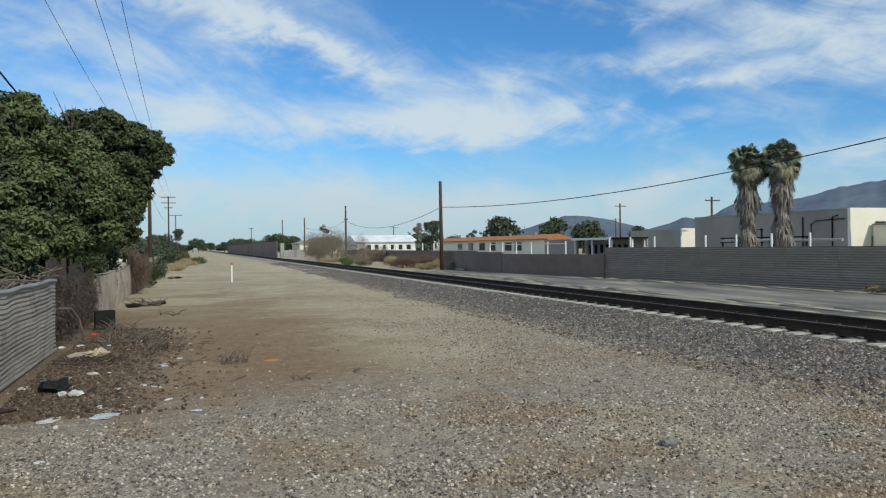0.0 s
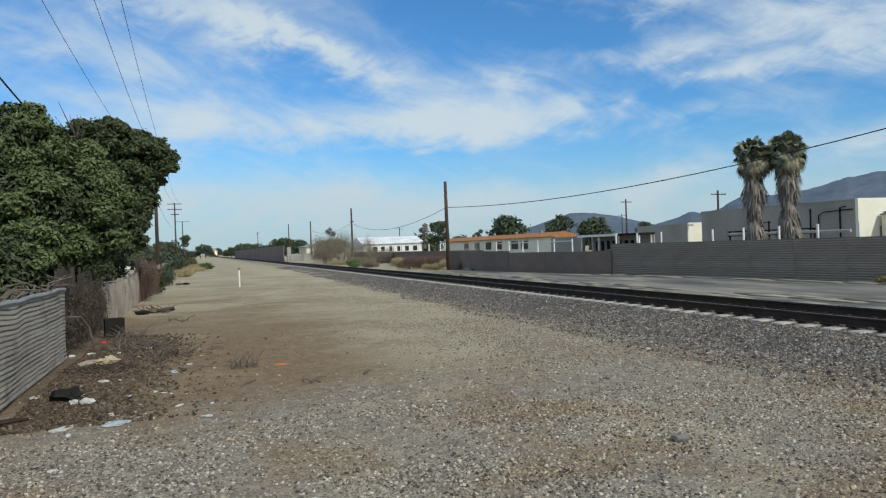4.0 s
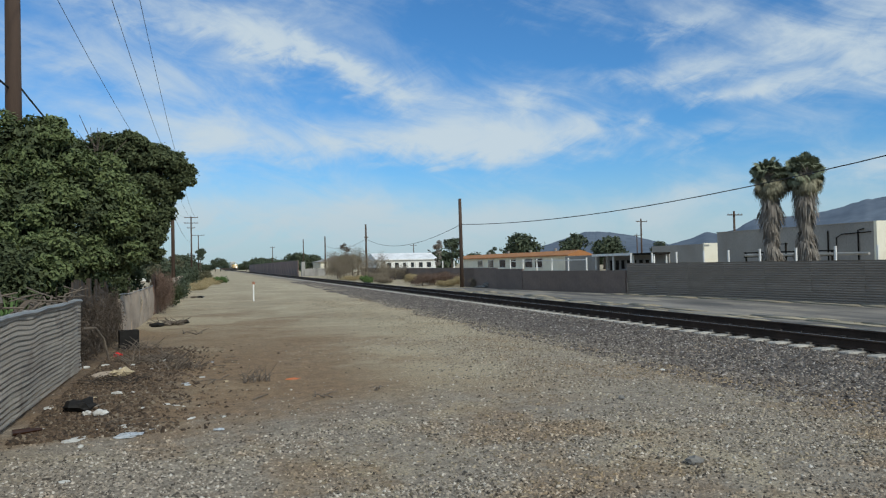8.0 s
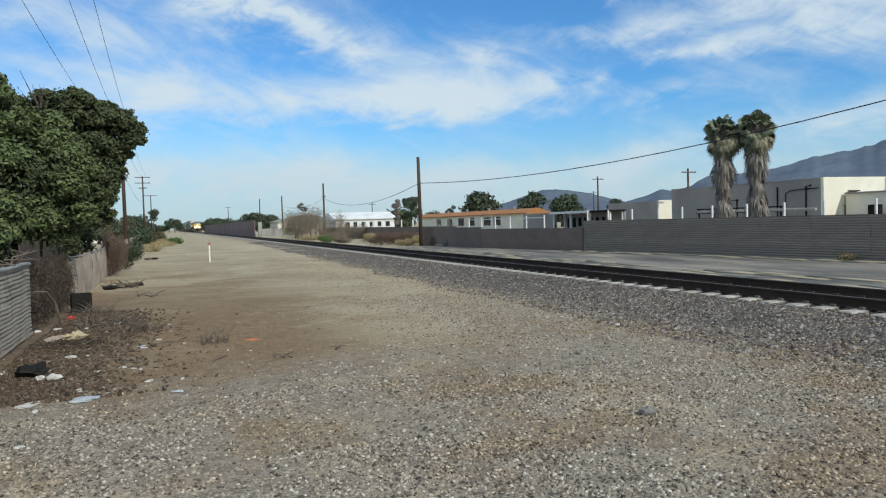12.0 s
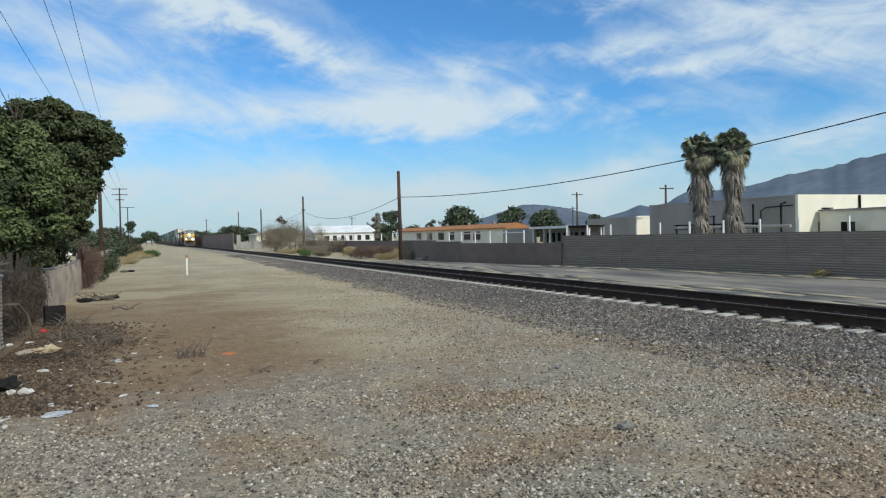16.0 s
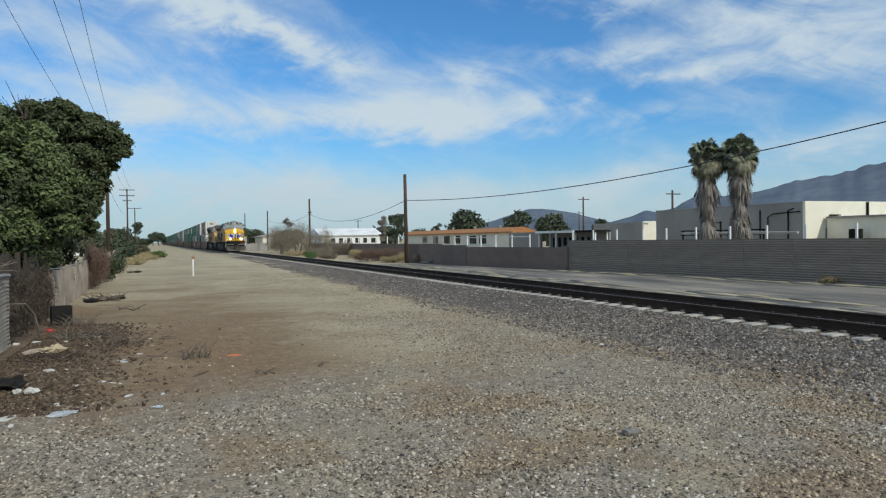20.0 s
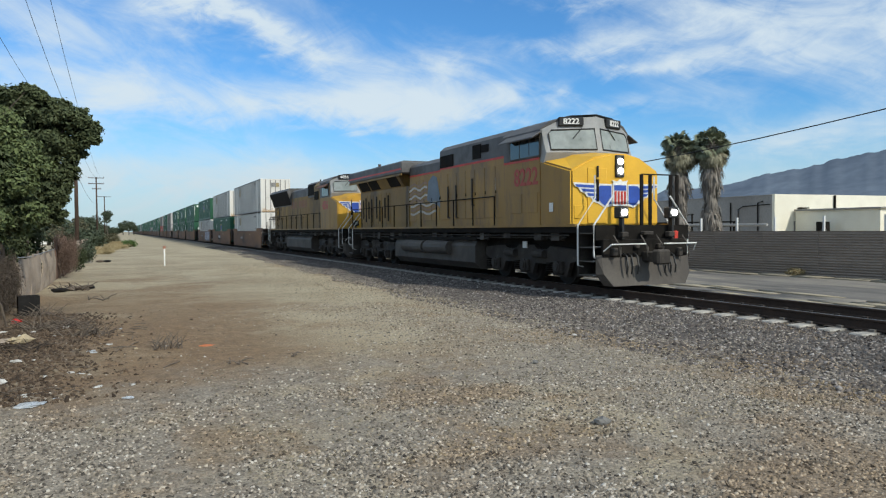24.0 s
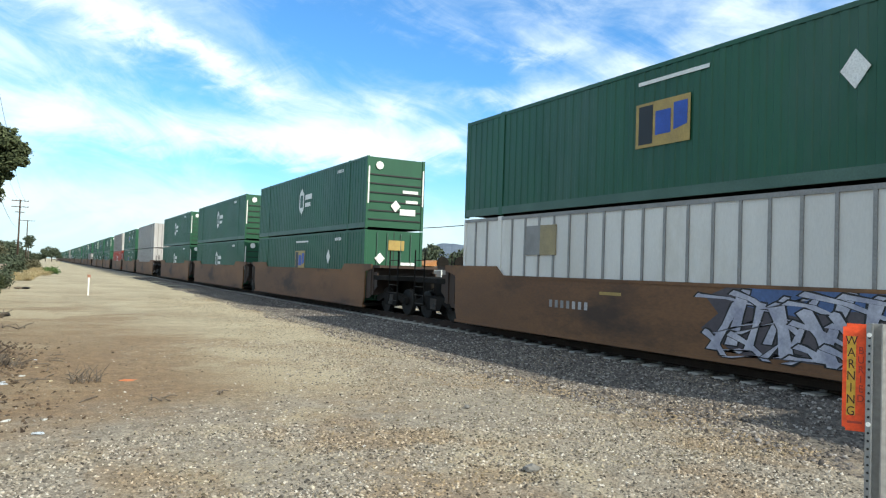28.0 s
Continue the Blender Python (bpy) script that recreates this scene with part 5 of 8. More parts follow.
# ---- ground and track ----
def ground_nodes():
    """Beaten dirt and gravel: brown dirt by the fence, pale dry earth, grey gravel, dark ballast along the track."""
    m = bpy.data.materials.new("dirt_and_gravel")
    m.use_nodes = True
    n, l = m.node_tree.nodes, m.node_tree.links
    b = n["Principled BSDF"]
    b.inputs["Roughness"].default_value, b.inputs["Specular IOR Level"].default_value = 0.95, 0.2
    geo = n.new("ShaderNodeNewGeometry")
    sep = n.new("ShaderNodeSeparateXYZ")
    l.new(geo.outputs["Position"], sep.inputs[0])

    def tex(s, detail=5.0, r=0.6, stretch=(1, 1, 1)):
        mp = n.new("ShaderNodeMapping")
        mp.inputs["Scale"].default_value = stretch
        l.new(geo.outputs["Position"], mp.inputs[0])
        t = n.new("ShaderNodeTexNoise")
        t.inputs["Scale"].default_value, t.inputs["Detail"].default_value, t.inputs["Roughness"].default_value = s, detail, r
        l.new(mp.outputs[0], t.inputs[0])
        return t.outputs[0]

    def span(v, lo, hi, a=0.0, z=1.0):
        r = n.new("ShaderNodeMapRange")
        r.interpolation_type = "SMOOTHSTEP"
        l.new(v, r.inputs[0])
        for i, x in enumerate((lo, hi, a, z)):
            r.inputs[i + 1].default_value = x
        return r.outputs[0]

    def op(how, a, c, clamp=True):
        k = n.new("ShaderNodeMath")
        k.operation, k.use_clamp = how, clamp
        for i, v in enumerate((a, c)):
            if isinstance(v, float):
                k.inputs[i].default_value = v
            else:
                l.new(v, k.inputs[i])
        return k.outputs[0]

    def blend(f, a, c, how="MIX"):
        x = n.new("ShaderNodeMix")
        x.data_type, x.blend_type = "RGBA", how
        l.new(f, x.inputs["Factor"])
        for key, v in (("A", a), ("B", c)):
            if isinstance(v, tuple):
                x.inputs[key].default_value = (*v, 1)
            else:
                l.new(v, x.inputs[key])
        return x.outputs["Result"]

    broad, mid, small, grit = tex(0.22), tex(0.9), tex(6.0), tex(38.0, 3, 0.7)
    x = op("ADD", sep.outputs[0], op("MULTIPLY", op("SUBTRACT", mid, 0.5, False), 2.2, False), False)
    y = op("ADD", sep.outputs[1], op("MULTIPLY", op("SUBTRACT", mid, 0.5, False), 3.0, False), False)
    tan = blend(span(broad, 0.4, 0.6), (0.385, 0.33, 0.228), (0.31, 0.262, 0.18))
    brown = blend(span(small, 0.35, 0.65), (0.238, 0.162, 0.096), (0.172, 0.119, 0.073))
    gravel = blend(span(small, 0.35, 0.65), (0.285, 0.25, 0.20), (0.20, 0.172, 0.138))
    # brown dirt by the fence and in a tongue before the gravel
    left = op("MULTIPLY", op("MULTIPLY", span(x, 4.6, 1.2), span(tex(0.5, 6, 0.7), 0.22, 0.50)), span(y, 7.0, 9.0))
    left = op("MULTIPLY", left, span(y, 30.0, 13.0))
    col = blend(left, tan, brown)
    near = op("MULTIPLY", span(y, 10.5, 8.0), span(tex(0.6), 0.30, 0.52))
    col = blend(near, col, gravel)
    right = op("MULTIPLY", span(x, 3.4, 6.0), span(mid, 0.25, 0.5))
    right = op("MULTIPLY", right, span(y, 20.0, 9.0))
    col = blend(right, col, gravel)
    patch = op("MULTIPLY", span(tex(0.45, 6, 0.7), 0.47, 0.60), span(y, 11.0, 7.5))
    col = blend(op("MULTIPLY", patch, 0.55), col, brown)
    blotch = op("MULTIPLY", op("MULTIPLY", span(tex(0.33, 6, 0.7, (0.8, 1.0, 1)), 0.47, 0.60), span(y, 7.0, 10.0)), op("MULTIPLY", span(y, 60.0, 20.0), span(x, 6.0, 2.0)))
    col = blend(op("MULTIPLY", blotch, 0.75), col, brown)
    rusty = op("MULTIPLY", span(tex(0.8, 6, 0.7), 0.54, 0.64), span(y, 26.0, 12.0))
    col = blend(op("MULTIPLY", rusty, 0.32), col, (0.19, 0.13, 0.085))
    litter = op("MULTIPLY", op("MULTIPLY", span(x, -0.2, -1.2), span(y, 8.5, 10.5)), op("MULTIPLY", span(y, 22.0, 16.0), span(tex(1.3, 6, 0.7), 0.3, 0.55)))
    col = blend(op("MULTIPLY", litter, 0.75), col, (0.11, 0.083, 0.062))
    xb = op("SUBTRACT", x, op("MULTIPLY", span(y, 16.0, 75.0), 2.0, False), False)
    ballast = op("MULTIPLY", span(op("ADD", xb, op("MULTIPLY", op("SUBTRACT", small, 0.5, False), 1.0, False), False), 6.5, 9.0), span(x, 15.6, 14.6))
    stone = blend(span(small, 0.3, 0.7), (0.125, 0.115, 0.106), (0.068, 0.062, 0.058))
    stone = blend(op("MULTIPLY", span(y, 35.0, 110.0), 0.75), stone, (0.20, 0.172, 0.138))
    col = blend(ballast, col, stone)
    beyond = span(x, 14.4, 15.6)
    col = blend(op("MULTIPLY", beyond, 1.0), col, tan)
    g = n.new("ShaderNodeCombineColor")
    for i in range(3):
        l.new(span(grit, 0.25, 0.75, 0.55, 1.45), g.inputs[i])
    one = n.new("ShaderNodeValue")
    one.outputs[0].default_value = 1.0
    col = blend(one.outputs[0], col, g.outputs[0], "MULTIPLY")
    l.new(col, b.inputs["Base Color"])
    k = n.new("ShaderNodeBump")
    k.inputs["Strength"].default_value, k.inputs["Distance"].default_value = 0.7, 0.03
    l.new(grit, k.inputs["Height"])
    l.new(k.outputs[0], b.inputs["Normal"])
    return m


PROFILE = ((-9e9, -0.15), (5.5, -0.15), (7.2, -0.24), (8.6, -0.27), (10.3, -0.235), (11.0, -0.225), (13.8, -0.225), (14.9, -0.31), (16, -0.34), (9e9, -0.34))


def ground_z(x, y):
    for (a, za), (c, zc) in zip(PROFILE, PROFILE[1:]):
        if x <= c:
            base = za + (zc - za) * ((x - a) / (c - a) if abs(a) < 1e8 and abs(c) < 1e8 else 0.0)
            break
    if -4 < x < 10.5 and -5 < y < 90:
        base += 0.035 * noise.noise(Vector((x * 0.35, y * 0.3, 1.7))) + 0.012 * noise.noise(Vector((x * 1.7, y * 1.5, 4.0)))
    return base


def axis(lo, hi, step, far):
    a = [lo + i * step for i in range(int((hi - lo) / step) + 1)]
    d, out, inn = step, [], []
    while (out[-1] if out else hi) < far:
        d *= 1.45
        out.append((out[-1] if out else a[-1]) + d)
    d = step
    while (inn[-1] if inn else lo) > -far:
        d *= 1.45
        inn.append((inn[-1] if inn else a[0]) - d)
    return inn[::-1] + a + out


xs, ys = axis(-4.0, 16.5, 0.28, 4200), axis(-3.0, 30.0, 0.3, 4200)
gv = [(x, y, ground_z(x, y)) for y in ys for x in xs]
gf = [(j * len(xs) + i, j * len(xs) + i + 1, (j + 1) * len(xs) + i + 1, (j + 1) * len(xs) + i) for j in range(len(ys) - 1) for i in range(len(xs) - 1)]
ground = raw("ground", gv, gf, ground_nodes(), True)
tagged(ground, "dry tan dirt and grey gravel with brown patches beside the track", "ground", kind="structure")

M_asphalt = material("worn_asphalt", (0.075, 0.071, 0.067), (0.22, 0.2, 0.172), 0.45, 18, 0.9, bump=0.15, coord="Object", stain=(0.30, 0.265, 0.21), stain_scale=0.6, stretch=(1.4, 0.35, 1))
road = part("road", block(B(), 15.6, 30, -60, 54, -0.40, -0.325), M_asphalt)
tagged(road, "worn grey asphalt lane with drifts of dirt", "road", kind="structure")

M_rail = material("rusty_rail", (0.062, 0.043, 0.033), (0.04, 0.03, 0.024), 2, 30, 0.85, 0.0, 0.1, spec=0.15)
M_railtop = material("polished_rail_head", (0.15, 0.135, 0.12), None, 2, 30, 0.5, 0.7, 0.02)
M_tie = material("concrete_tie", (0.42, 0.40, 0.36), (0.33, 0.31, 0.28), 1.5, 30, 0.9, bump=0.2, stain=(0.16, 0.14, 0.12), stain_scale=2.0, each=0.12)
tn, tl = M_tie.node_tree.nodes, M_tie.node_tree.links
tb = tn["Principled BSDF"]
t_co, t_sep, t_abs, t_map, t_mix = (tn.new(k) for k in ("ShaderNodeTexCoord", "ShaderNodeSeparateXYZ", "ShaderNodeMath", "ShaderNodeMapRange", "ShaderNodeMix"))
t_abs.operation, t_mix.data_type = "ABSOLUTE", "RGBA"
tl.new(t_co.outputs["Object"], t_sep.inputs[0])
tl.new(t_sep.outputs[0], t_abs.inputs[0])
tl.new(t_abs.outputs[0], t_map.inputs[0])
t_map.inputs[1].default_value, t_map.inputs[2].default_value = 0.82, 1.08
tl.new(t_map.outputs[0], t_mix.inputs["Factor"])
t_mix.inputs["A"].default_value = (0.05, 0.042, 0.036, 1)
tl.new(tb.inputs["Base Color"].links[0].from_socket, t_mix.inputs["B"])
tl.new(t_mix.outputs["Result"], tb.inputs["Base Color"])
track = thing("railway_track", TX, 0, 0, "single railway track of dark steel rails on pale concrete ties", "railway track")
track["kind"] = "structure"
for s in (-1, 1):
    c = s * 0.755
    out = [(c - 0.076, -0.188), (c + 0.076, -0.188), (c + 0.076, -0.176), (c + 0.012, -0.155), (c + 0.012, -0.045), (c + 0.037, -0.035), (c + 0.037, -0.006), (c + 0.028, 0.0), (c - 0.028, 0.0), (c - 0.037, -0.006), (c - 0.037, -0.035), (c - 0.012, -0.045), (c - 0.012, -0.155), (c - 0.076, -0.176)]
    r = part("rail", prism(B(), out, "y", -80, 1400), M_rail, track)
    part("rail_head", block(B(), c - 0.026, c + 0.026, -80, 1400, -0.001, 0.003), M_railtop, r, "polished running surface")


def tie_mesh():
    bm = B()
    block(bm, -1.3, 1.3, -0.13, 0.13, -0.40, -0.19, 0.02)
    for s in (-1, 1):
        for d in (-1, 1):
            block(bm, s * 0.755 + d * 0.11 - 0.04, s * 0.755 + d * 0.11 + 0.04, -0.05, 0.05, -0.195, -0.15)
    return bm


# ---- fences, walls and poles ----
M_wood_pole = material("creosoted_pole", (0.055, 0.035, 0.025), (0.085, 0.055, 0.04), 1.2, 30, 0.85, bump=0.25, stretch=(3, 3, 0.3))
M_wire = material("black_wire", (0.015, 0.015, 0.016), None, 2, 30, 0.6, bump=0)
M_metal_fence = material("corrugated_grey_sheet", (0.275, 0.234, 0.195), (0.212, 0.18, 0.15), 0.5, 20, 0.7, 0.0, 0.1, spec=0.2, stain=(0.30, 0.26, 0.22), stain_scale=0.7, stretch=(0.5, 1, 5), each=0.03)
M_paint_wall = material("overpainted_wall", (0.19, 0.145, 0.12), (0.125, 0.10, 0.09), 0.35, 12, 0.85, bump=0.12, stain=(0.19, 0.15, 0.12), stain_scale=0.5, each=0.1)
M_brown_wall = material("brown_trackside_wall", (0.25, 0.17, 0.14), (0.17, 0.125, 0.11), 0.25, 12, 0.85, bump=0.12, stain=(0.09, 0.075, 0.075), stain_scale=0.6, each=0.12)
M_conc = material("grey_concrete", (0.34, 0.33, 0.31), (0.27, 0.26, 0.245), 0.8, 20, 0.9, bump=0.15, stain=(0.19, 0.18, 0.165), stain_scale=0.6, stretch=(1, 1, 0.4))
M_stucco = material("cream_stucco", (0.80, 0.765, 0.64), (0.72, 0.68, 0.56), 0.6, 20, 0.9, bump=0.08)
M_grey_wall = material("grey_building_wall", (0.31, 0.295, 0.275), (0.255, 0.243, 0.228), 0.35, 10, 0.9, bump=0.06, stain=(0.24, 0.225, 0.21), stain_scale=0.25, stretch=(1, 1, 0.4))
M_orange_roof = material("orange_brown_roof", (0.38, 0.17, 0.06), (0.31, 0.14, 0.055), 0.5, 10, 0.9, bump=0.1)
M_white_roof = material("white_metal_roof", (0.78, 0.79, 0.80), None, 0.6, 10, 0.6, bump=0.03)


def along(a, c, t):
    return a[0] + (c[0] - a[0]) * t, a[1] + (c[1] - a[1]) * t


def sheet_fence(name, a, c, z0, z1, n, label, mat, wave, category="fence"):
    """A run of upright sheets between two points; wave makes level ribs."""
    yaw = math.degrees(math.atan2(c[1] - a[1], c[0] - a[0]))
    ln = math.hypot(c[0] - a[0], c[1] - a[1])
    f = thing(name, a[0], a[1], z0, label, category, rz=yaw)
    w = ln / n

    def make():
        bm = B()
        k = int((z1 - z0) / 0.05)
        prof = [((0.013 if i % 2 else -0.013) if wave else 0.0, (z1 - z0) * i / k) for i in range(k + 1)]
        f0 = [bm.verts.new((0.005, y - 0.03, z)) for y, z in prof]
        f1 = [bm.verts.new((w - 0.004, y - 0.03, z)) for y, z in prof]
        b0 = [bm.verts.new((0.005, y + (0.0 if wave else 0.12), z)) for y, z in prof]
        b1 = [bm.verts.new((w - 0.004, y + (0.0 if wave else 0.12), z)) for y, z in prof]
        for i in range(k):
            bm.faces.new((f0[i], f1[i], f1[i + 1], f0[i + 1]))
            bm.faces.new((b1[i], b0[i], b0[i + 1], b1[i + 1]))
        bm.faces.new((f0[-1], f1[-1], b1[-1], b0[-1]))
        bm.faces.new((f1[0], f0[0], b0[0], b1[0]))
        for u, v in ((f0, b0), (f1, b1)):
            bm.faces.new(u + v[::-1])
        return bm
    me = mesh_of("sheet", make(), mat)
    for i in range(n):
        ob = piece("sheet" if wave else "wall_panel", me, f, (i * w, random.uniform(-0.006, 0.006), random.uniform(-0.004, 0.004) if wave else 0))
    return f


random.seed(3)
drift = B()
rng2 = random.Random(14)
for k in range(70):
    f = k / 69
    xx, yy = 26.35 - 4.25 * f - rng2.uniform(0.0, 0.7), 1.0 + 35.0 * f + rng2.uniform(-0.5, 0.5)
    n0 = len(drift.verts)
    bmesh.ops.create_icosphere(drift, subdivisions=1, radius=1.0)
    drift.verts.ensure_lookup_table()
    sx, sy, sz = rng2.uniform(0.3, 0.9), rng2.uniform(0.5, 1.6), rng2.uniform(0.015, 0.06)
    for v in drift.verts[n0:]:
        v.co = Vector((xx + v.co.x * sx * rng2.uniform(0.8, 1.2), yy + v.co.y * sy, -0.325 + v.co.z * sz))
for k in range(90):
    xx, yy = 15.7 + rng2.uniform(0.0, 1.5) ** 1.6, 2.0 + 50.0 * k / 89 + rng2.uniform(-0.5, 0.5)
    n0 = len(drift.verts)
    bmesh.ops.create_icosphere(drift, subdivisions=1, radius=1.0)
    drift.verts.ensure_lookup_table()
    sx, sy, sz = rng2.uniform(0.15, 0.6), rng2.uniform(0.5, 1.8), rng2.uniform(0.01, 0.035)
    for v in drift.verts[n0:]:
        v.co = Vector((xx + v.co.x * sx * rng2.uniform(0.8, 1.2), yy + v.co.y * sy, -0.325 + v.co.z * sz))
M_drift = material("pale_dirt_drift", (0.31, 0.275, 0.20), (0.23, 0.20, 0.15), 1.5, 20, 0.95, bump=0.3)
tagged(part("dirt_drift", drift, M_drift, smooth=True), "pale dirt drifted along the foot of the metal fence", "dirt", kind="stuff")
sheet_fence("corrugated_fence", (26.6, 0.5), (22.35, 36.0), -0.36, 1.40, 15, "dark grey corrugated metal sheet fence along the lane", M_metal_fence, True)
sheet_fence("painted_wall", (22.33, 36.02), (20.4, 46.0), -0.36, 1.0, 5, "low brown overpainted wall beside the lane", M_paint_wall, False, "wall")
sheet_fence("painted_wall", (20.395, 46.03), (19.8, 56.5), -0.36, 1.12, 5, "brown overpainted wall patched with grey paint", M_paint_wall, False, "wall")
sheet_fence("painted_wall", (23.5, 58.5), (23.2, 118.0), -0.36, 1.15, 18, "long low dark wall behind dry bushes", M_paint_wall, False, "wall")
sheet_fence("trackside_wall", (16.4, 150.0), (15.7, 350.0), -0.36, 2.9, 34, "tall grey-brown wall with faded graffiti beside the track", M_brown_wall, False, "wall")
pil = thing("wall_pillar", 17.0, 147.0, -0.36, "pale concrete pillar at the end of a trackside wall", "pillar")
box_part("shaft", (-0.35, 0.35, -0.5, 0.5, 0, 2.9), M_conc, pil, bevel=0.03)
box_part("wing_wall", (0.35, 4.5, -0.2, 0.2, 0, 1.5), M_conc, pil, bevel=0.02)


def pole(x, y, z0, z1, r, label, lean=(0, 0), arms=(), name="utility_pole"):
    """A tapered wooden pole with crossarms and insulators."""
    p = thing(name, x, y, z0, label, "utility pole", "utility poles along the railway")
    h = z1 - z0
    part("shaft", tube(B(), [(0, 0, 0), (lean[0] * 0.5, lean[1] * 0.5, h * 0.5), (lean[0], lean[1], h)], r, 12, taper=r * 0.72), M_wood_pole, p, smooth=True)
    for z, w in arms:
        a = part("crossarm", block(B(), -w, w, -0.05 - r, 0.06 - r, z - z0 - 0.06, z - z0 + 0.06), M_wood_pole, p)
        for x0 in (-w + 0.08, -w * 0.45, w * 0.45, w - 0.08):
            part("insulator", tube(B(), [(x0, -r, z - z0 + 0.06), (x0, -r, z - z0 + 0.2)], 0.035, 6), M_conc, a)
    return p


def wire(a, c, sag, r=0.012, label="black overhead wire sagging between poles"):
    a, c = Vector(a), Vector(c)
    pts = [a.lerp(c, i / 16) - Vector((0, 0, sag * 4 * (i / 16) * (1 - i / 16))) for i in range(17)]
    ob = part("overhead_wire", tube(B(), pts, r, 5), M_wire)
    return tagged(ob, label, "wire", "overhead wires")


pole(-4.53, 19.5, -0.15, 13.2, 0.2, "thick brown wooden utility pole rising behind the tree", arms=((12.6, 1.5),))
pole(-3.25, 64.0, -0.15, 11.0, 0.16, "brown wooden utility pole behind the far tree", arms=((10.6, 1.2),))
pole(-3.95, 140.0, -0.15, 11.2, 0.16, "distant wooden utility pole with double crossarms", arms=((11.0, 1.25), (10.0, 1.25), (9.1, 0.7)))
pole(-4.0, 205.0, -0.15, 10.7, 0.16, "distant wooden utility pole with one crossarm", arms=((10.6, 1.6),))
for x0, x1 in ((-4.6, -4.95), (-3.0, -3.58), (-2.17, -2.78)):
    near = ((x0 + (x0 - x1) * 0.3) * 1.25, 19.25, 12.6)
    wire(near, (x1, 64, 10.7), 0.5)
    wire((x1, 64, 10.7), (x1 - 0.4, 140, 11.15), 1.0)
    wire(near, (x0 + 0.6, -35, 12.6), 0.8)
wire((-4.35, 19.5, 6.0), (-3.9, 40, 5.6), 0.5, 0.025, "thick black cable sagging from the pole into the tree")
wire((-4.6, 19.5, 6.0), (-4.6, -20, 7.2), 0.5, 0.025, "thick black cable running from the pole")
wire((-3.25, 64, 6.4), (-3.95, 140, 6.6), 0.8, 0.014)
pole(19.15, 55.5, -0.34, 6.85, 0.17, "bare dark wooden pole standing by the lane", lean=(-0.05, 0))
pole(22.6, 111.0, -0.34, 8.0, 0.17, "bare dark wooden pole among dry bushes", arms=((5.9, 0.3),))
pole(22.8, 156.0, -0.34, 8.0, 0.17, "bare distant wooden pole")
pole(23.4, 201.0, -0.34, 9.2, 0.16, "bare distant wooden pole")
pole(22.6, 300.0, -0.34, 9.9, 0.18, "bare distant wooden pole", arms=((9.6, 1.0),))
wire((19.15, 55.5, 4.75), (22.6, 111, 5.7), 1.4, 0.022)
wire((22.6, 111, 5.7), (22.8, 156, 6.0), 1.0, 0.022)
wire((19.15, 55.5, 4.75), (26.9, 15.9, 6.3), 0.96, 0.025)

# ---- buildings beyond the fence ----
def gable(name, x0, x1, y0, y1, z0, eave, ridge, wall, roof, label, category="building", rz=0.0):
    """A long low building with a ridge along y."""
    b = thing(name, (x0 + x1) / 2, (y0 + y1) / 2, z0, label, category, rz=rz)
    w, d = (x1 - x0) / 2, (y1 - y0) / 2
    part("wall", block(B(), -w, w, -d, d, 0, eave - z0), wall, b)
    bm = B()
    o = 0.5
    prism(bm, [(-w - o, eave - z0 - 0.05), (-w - o, eave - z0 + 0.12), (0, ridge - z0), (w + o, eave - z0 + 0.12), (w + o, eave - z0 - 0.05)], "y", -d - o, d + o)
    part("roof", bm, roof, b)
    return b, w, d


def windows(b, x, ys, z0, z1, w, mat, s=-1):
    for y in ys:
        win = part("window", block(B(), *sorted((x, x + s * 0.05)), y - w - 0.08, y + w + 0.08, z0 - 0.08, z1 + 0.08), M_white, b)
        part("pane", block(B(), *sorted((x + s * 0.05, x + s * 0.06)), y - w, y + w, z0, z1), mat, win)


# shaded sides get grey, sunlit ends cream: light put into the wall colours
wh = thing("warehouse", 56.0, 49.7, -0.34, "flat-roofed warehouse, side wall coloured grey as shaded, end cream as sunlit", "building")
part("side_wall", block(B(), 0, 0.3, 0.004, 21.0, 0, 4.85), M_grey_wall, wh, "weathered side wall coloured grey for shade")
part("end_wall", block(B(), 0.0, 60, -0.30, 0.0, 0, 4.95), M_stucco, wh, "end wall coloured cream for sunlight")
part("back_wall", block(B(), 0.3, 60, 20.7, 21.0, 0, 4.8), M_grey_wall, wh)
part("roof", block(B(), 0.3, 60, 0.0, 20.7, 4.5, 4.7), M_conc, wh)
part("parapet_cap", block(B(), -0.05, 0.35, -0.02, 21.05, 4.85, 4.93), M_conc, wh)
for y in (1.6, 5.0):
    part("downpipe", tube(B(), [(-0.08, y, 0), (-0.08, y, 4.2), (-0.08, y - 0.6 if y < 3 else y, 4.3)], 0.07, 6), M_dark, wh)
part("pipe_arch", tube(B(), [(-0.1, 4.0, 0.5), (-0.1, 4.0, 3.6), (-0.1, 3.4, 3.9), (-0.1, 0.2, 4.0)], 0.05, 6), M_dark, wh)
part("pole_stub", tube(B(), [(8.0, -0.4, 3.2), (8.0, -0.4, 4.9)], 0.12, 6), M_dark, wh)
part("wall_lamp", block(B(), 3.0, 4.2, -0.6, -0.3, 3.6, 3.7), M_dark, wh)
part("door", block(B(), 2.5, 4.5, -0.36, -0.30, 0, 2.4), M_grey_wall, wh)
annex = thing("annex", 57.9, 46.8, -0.34, "low beige annex in front of the warehouse", "building")
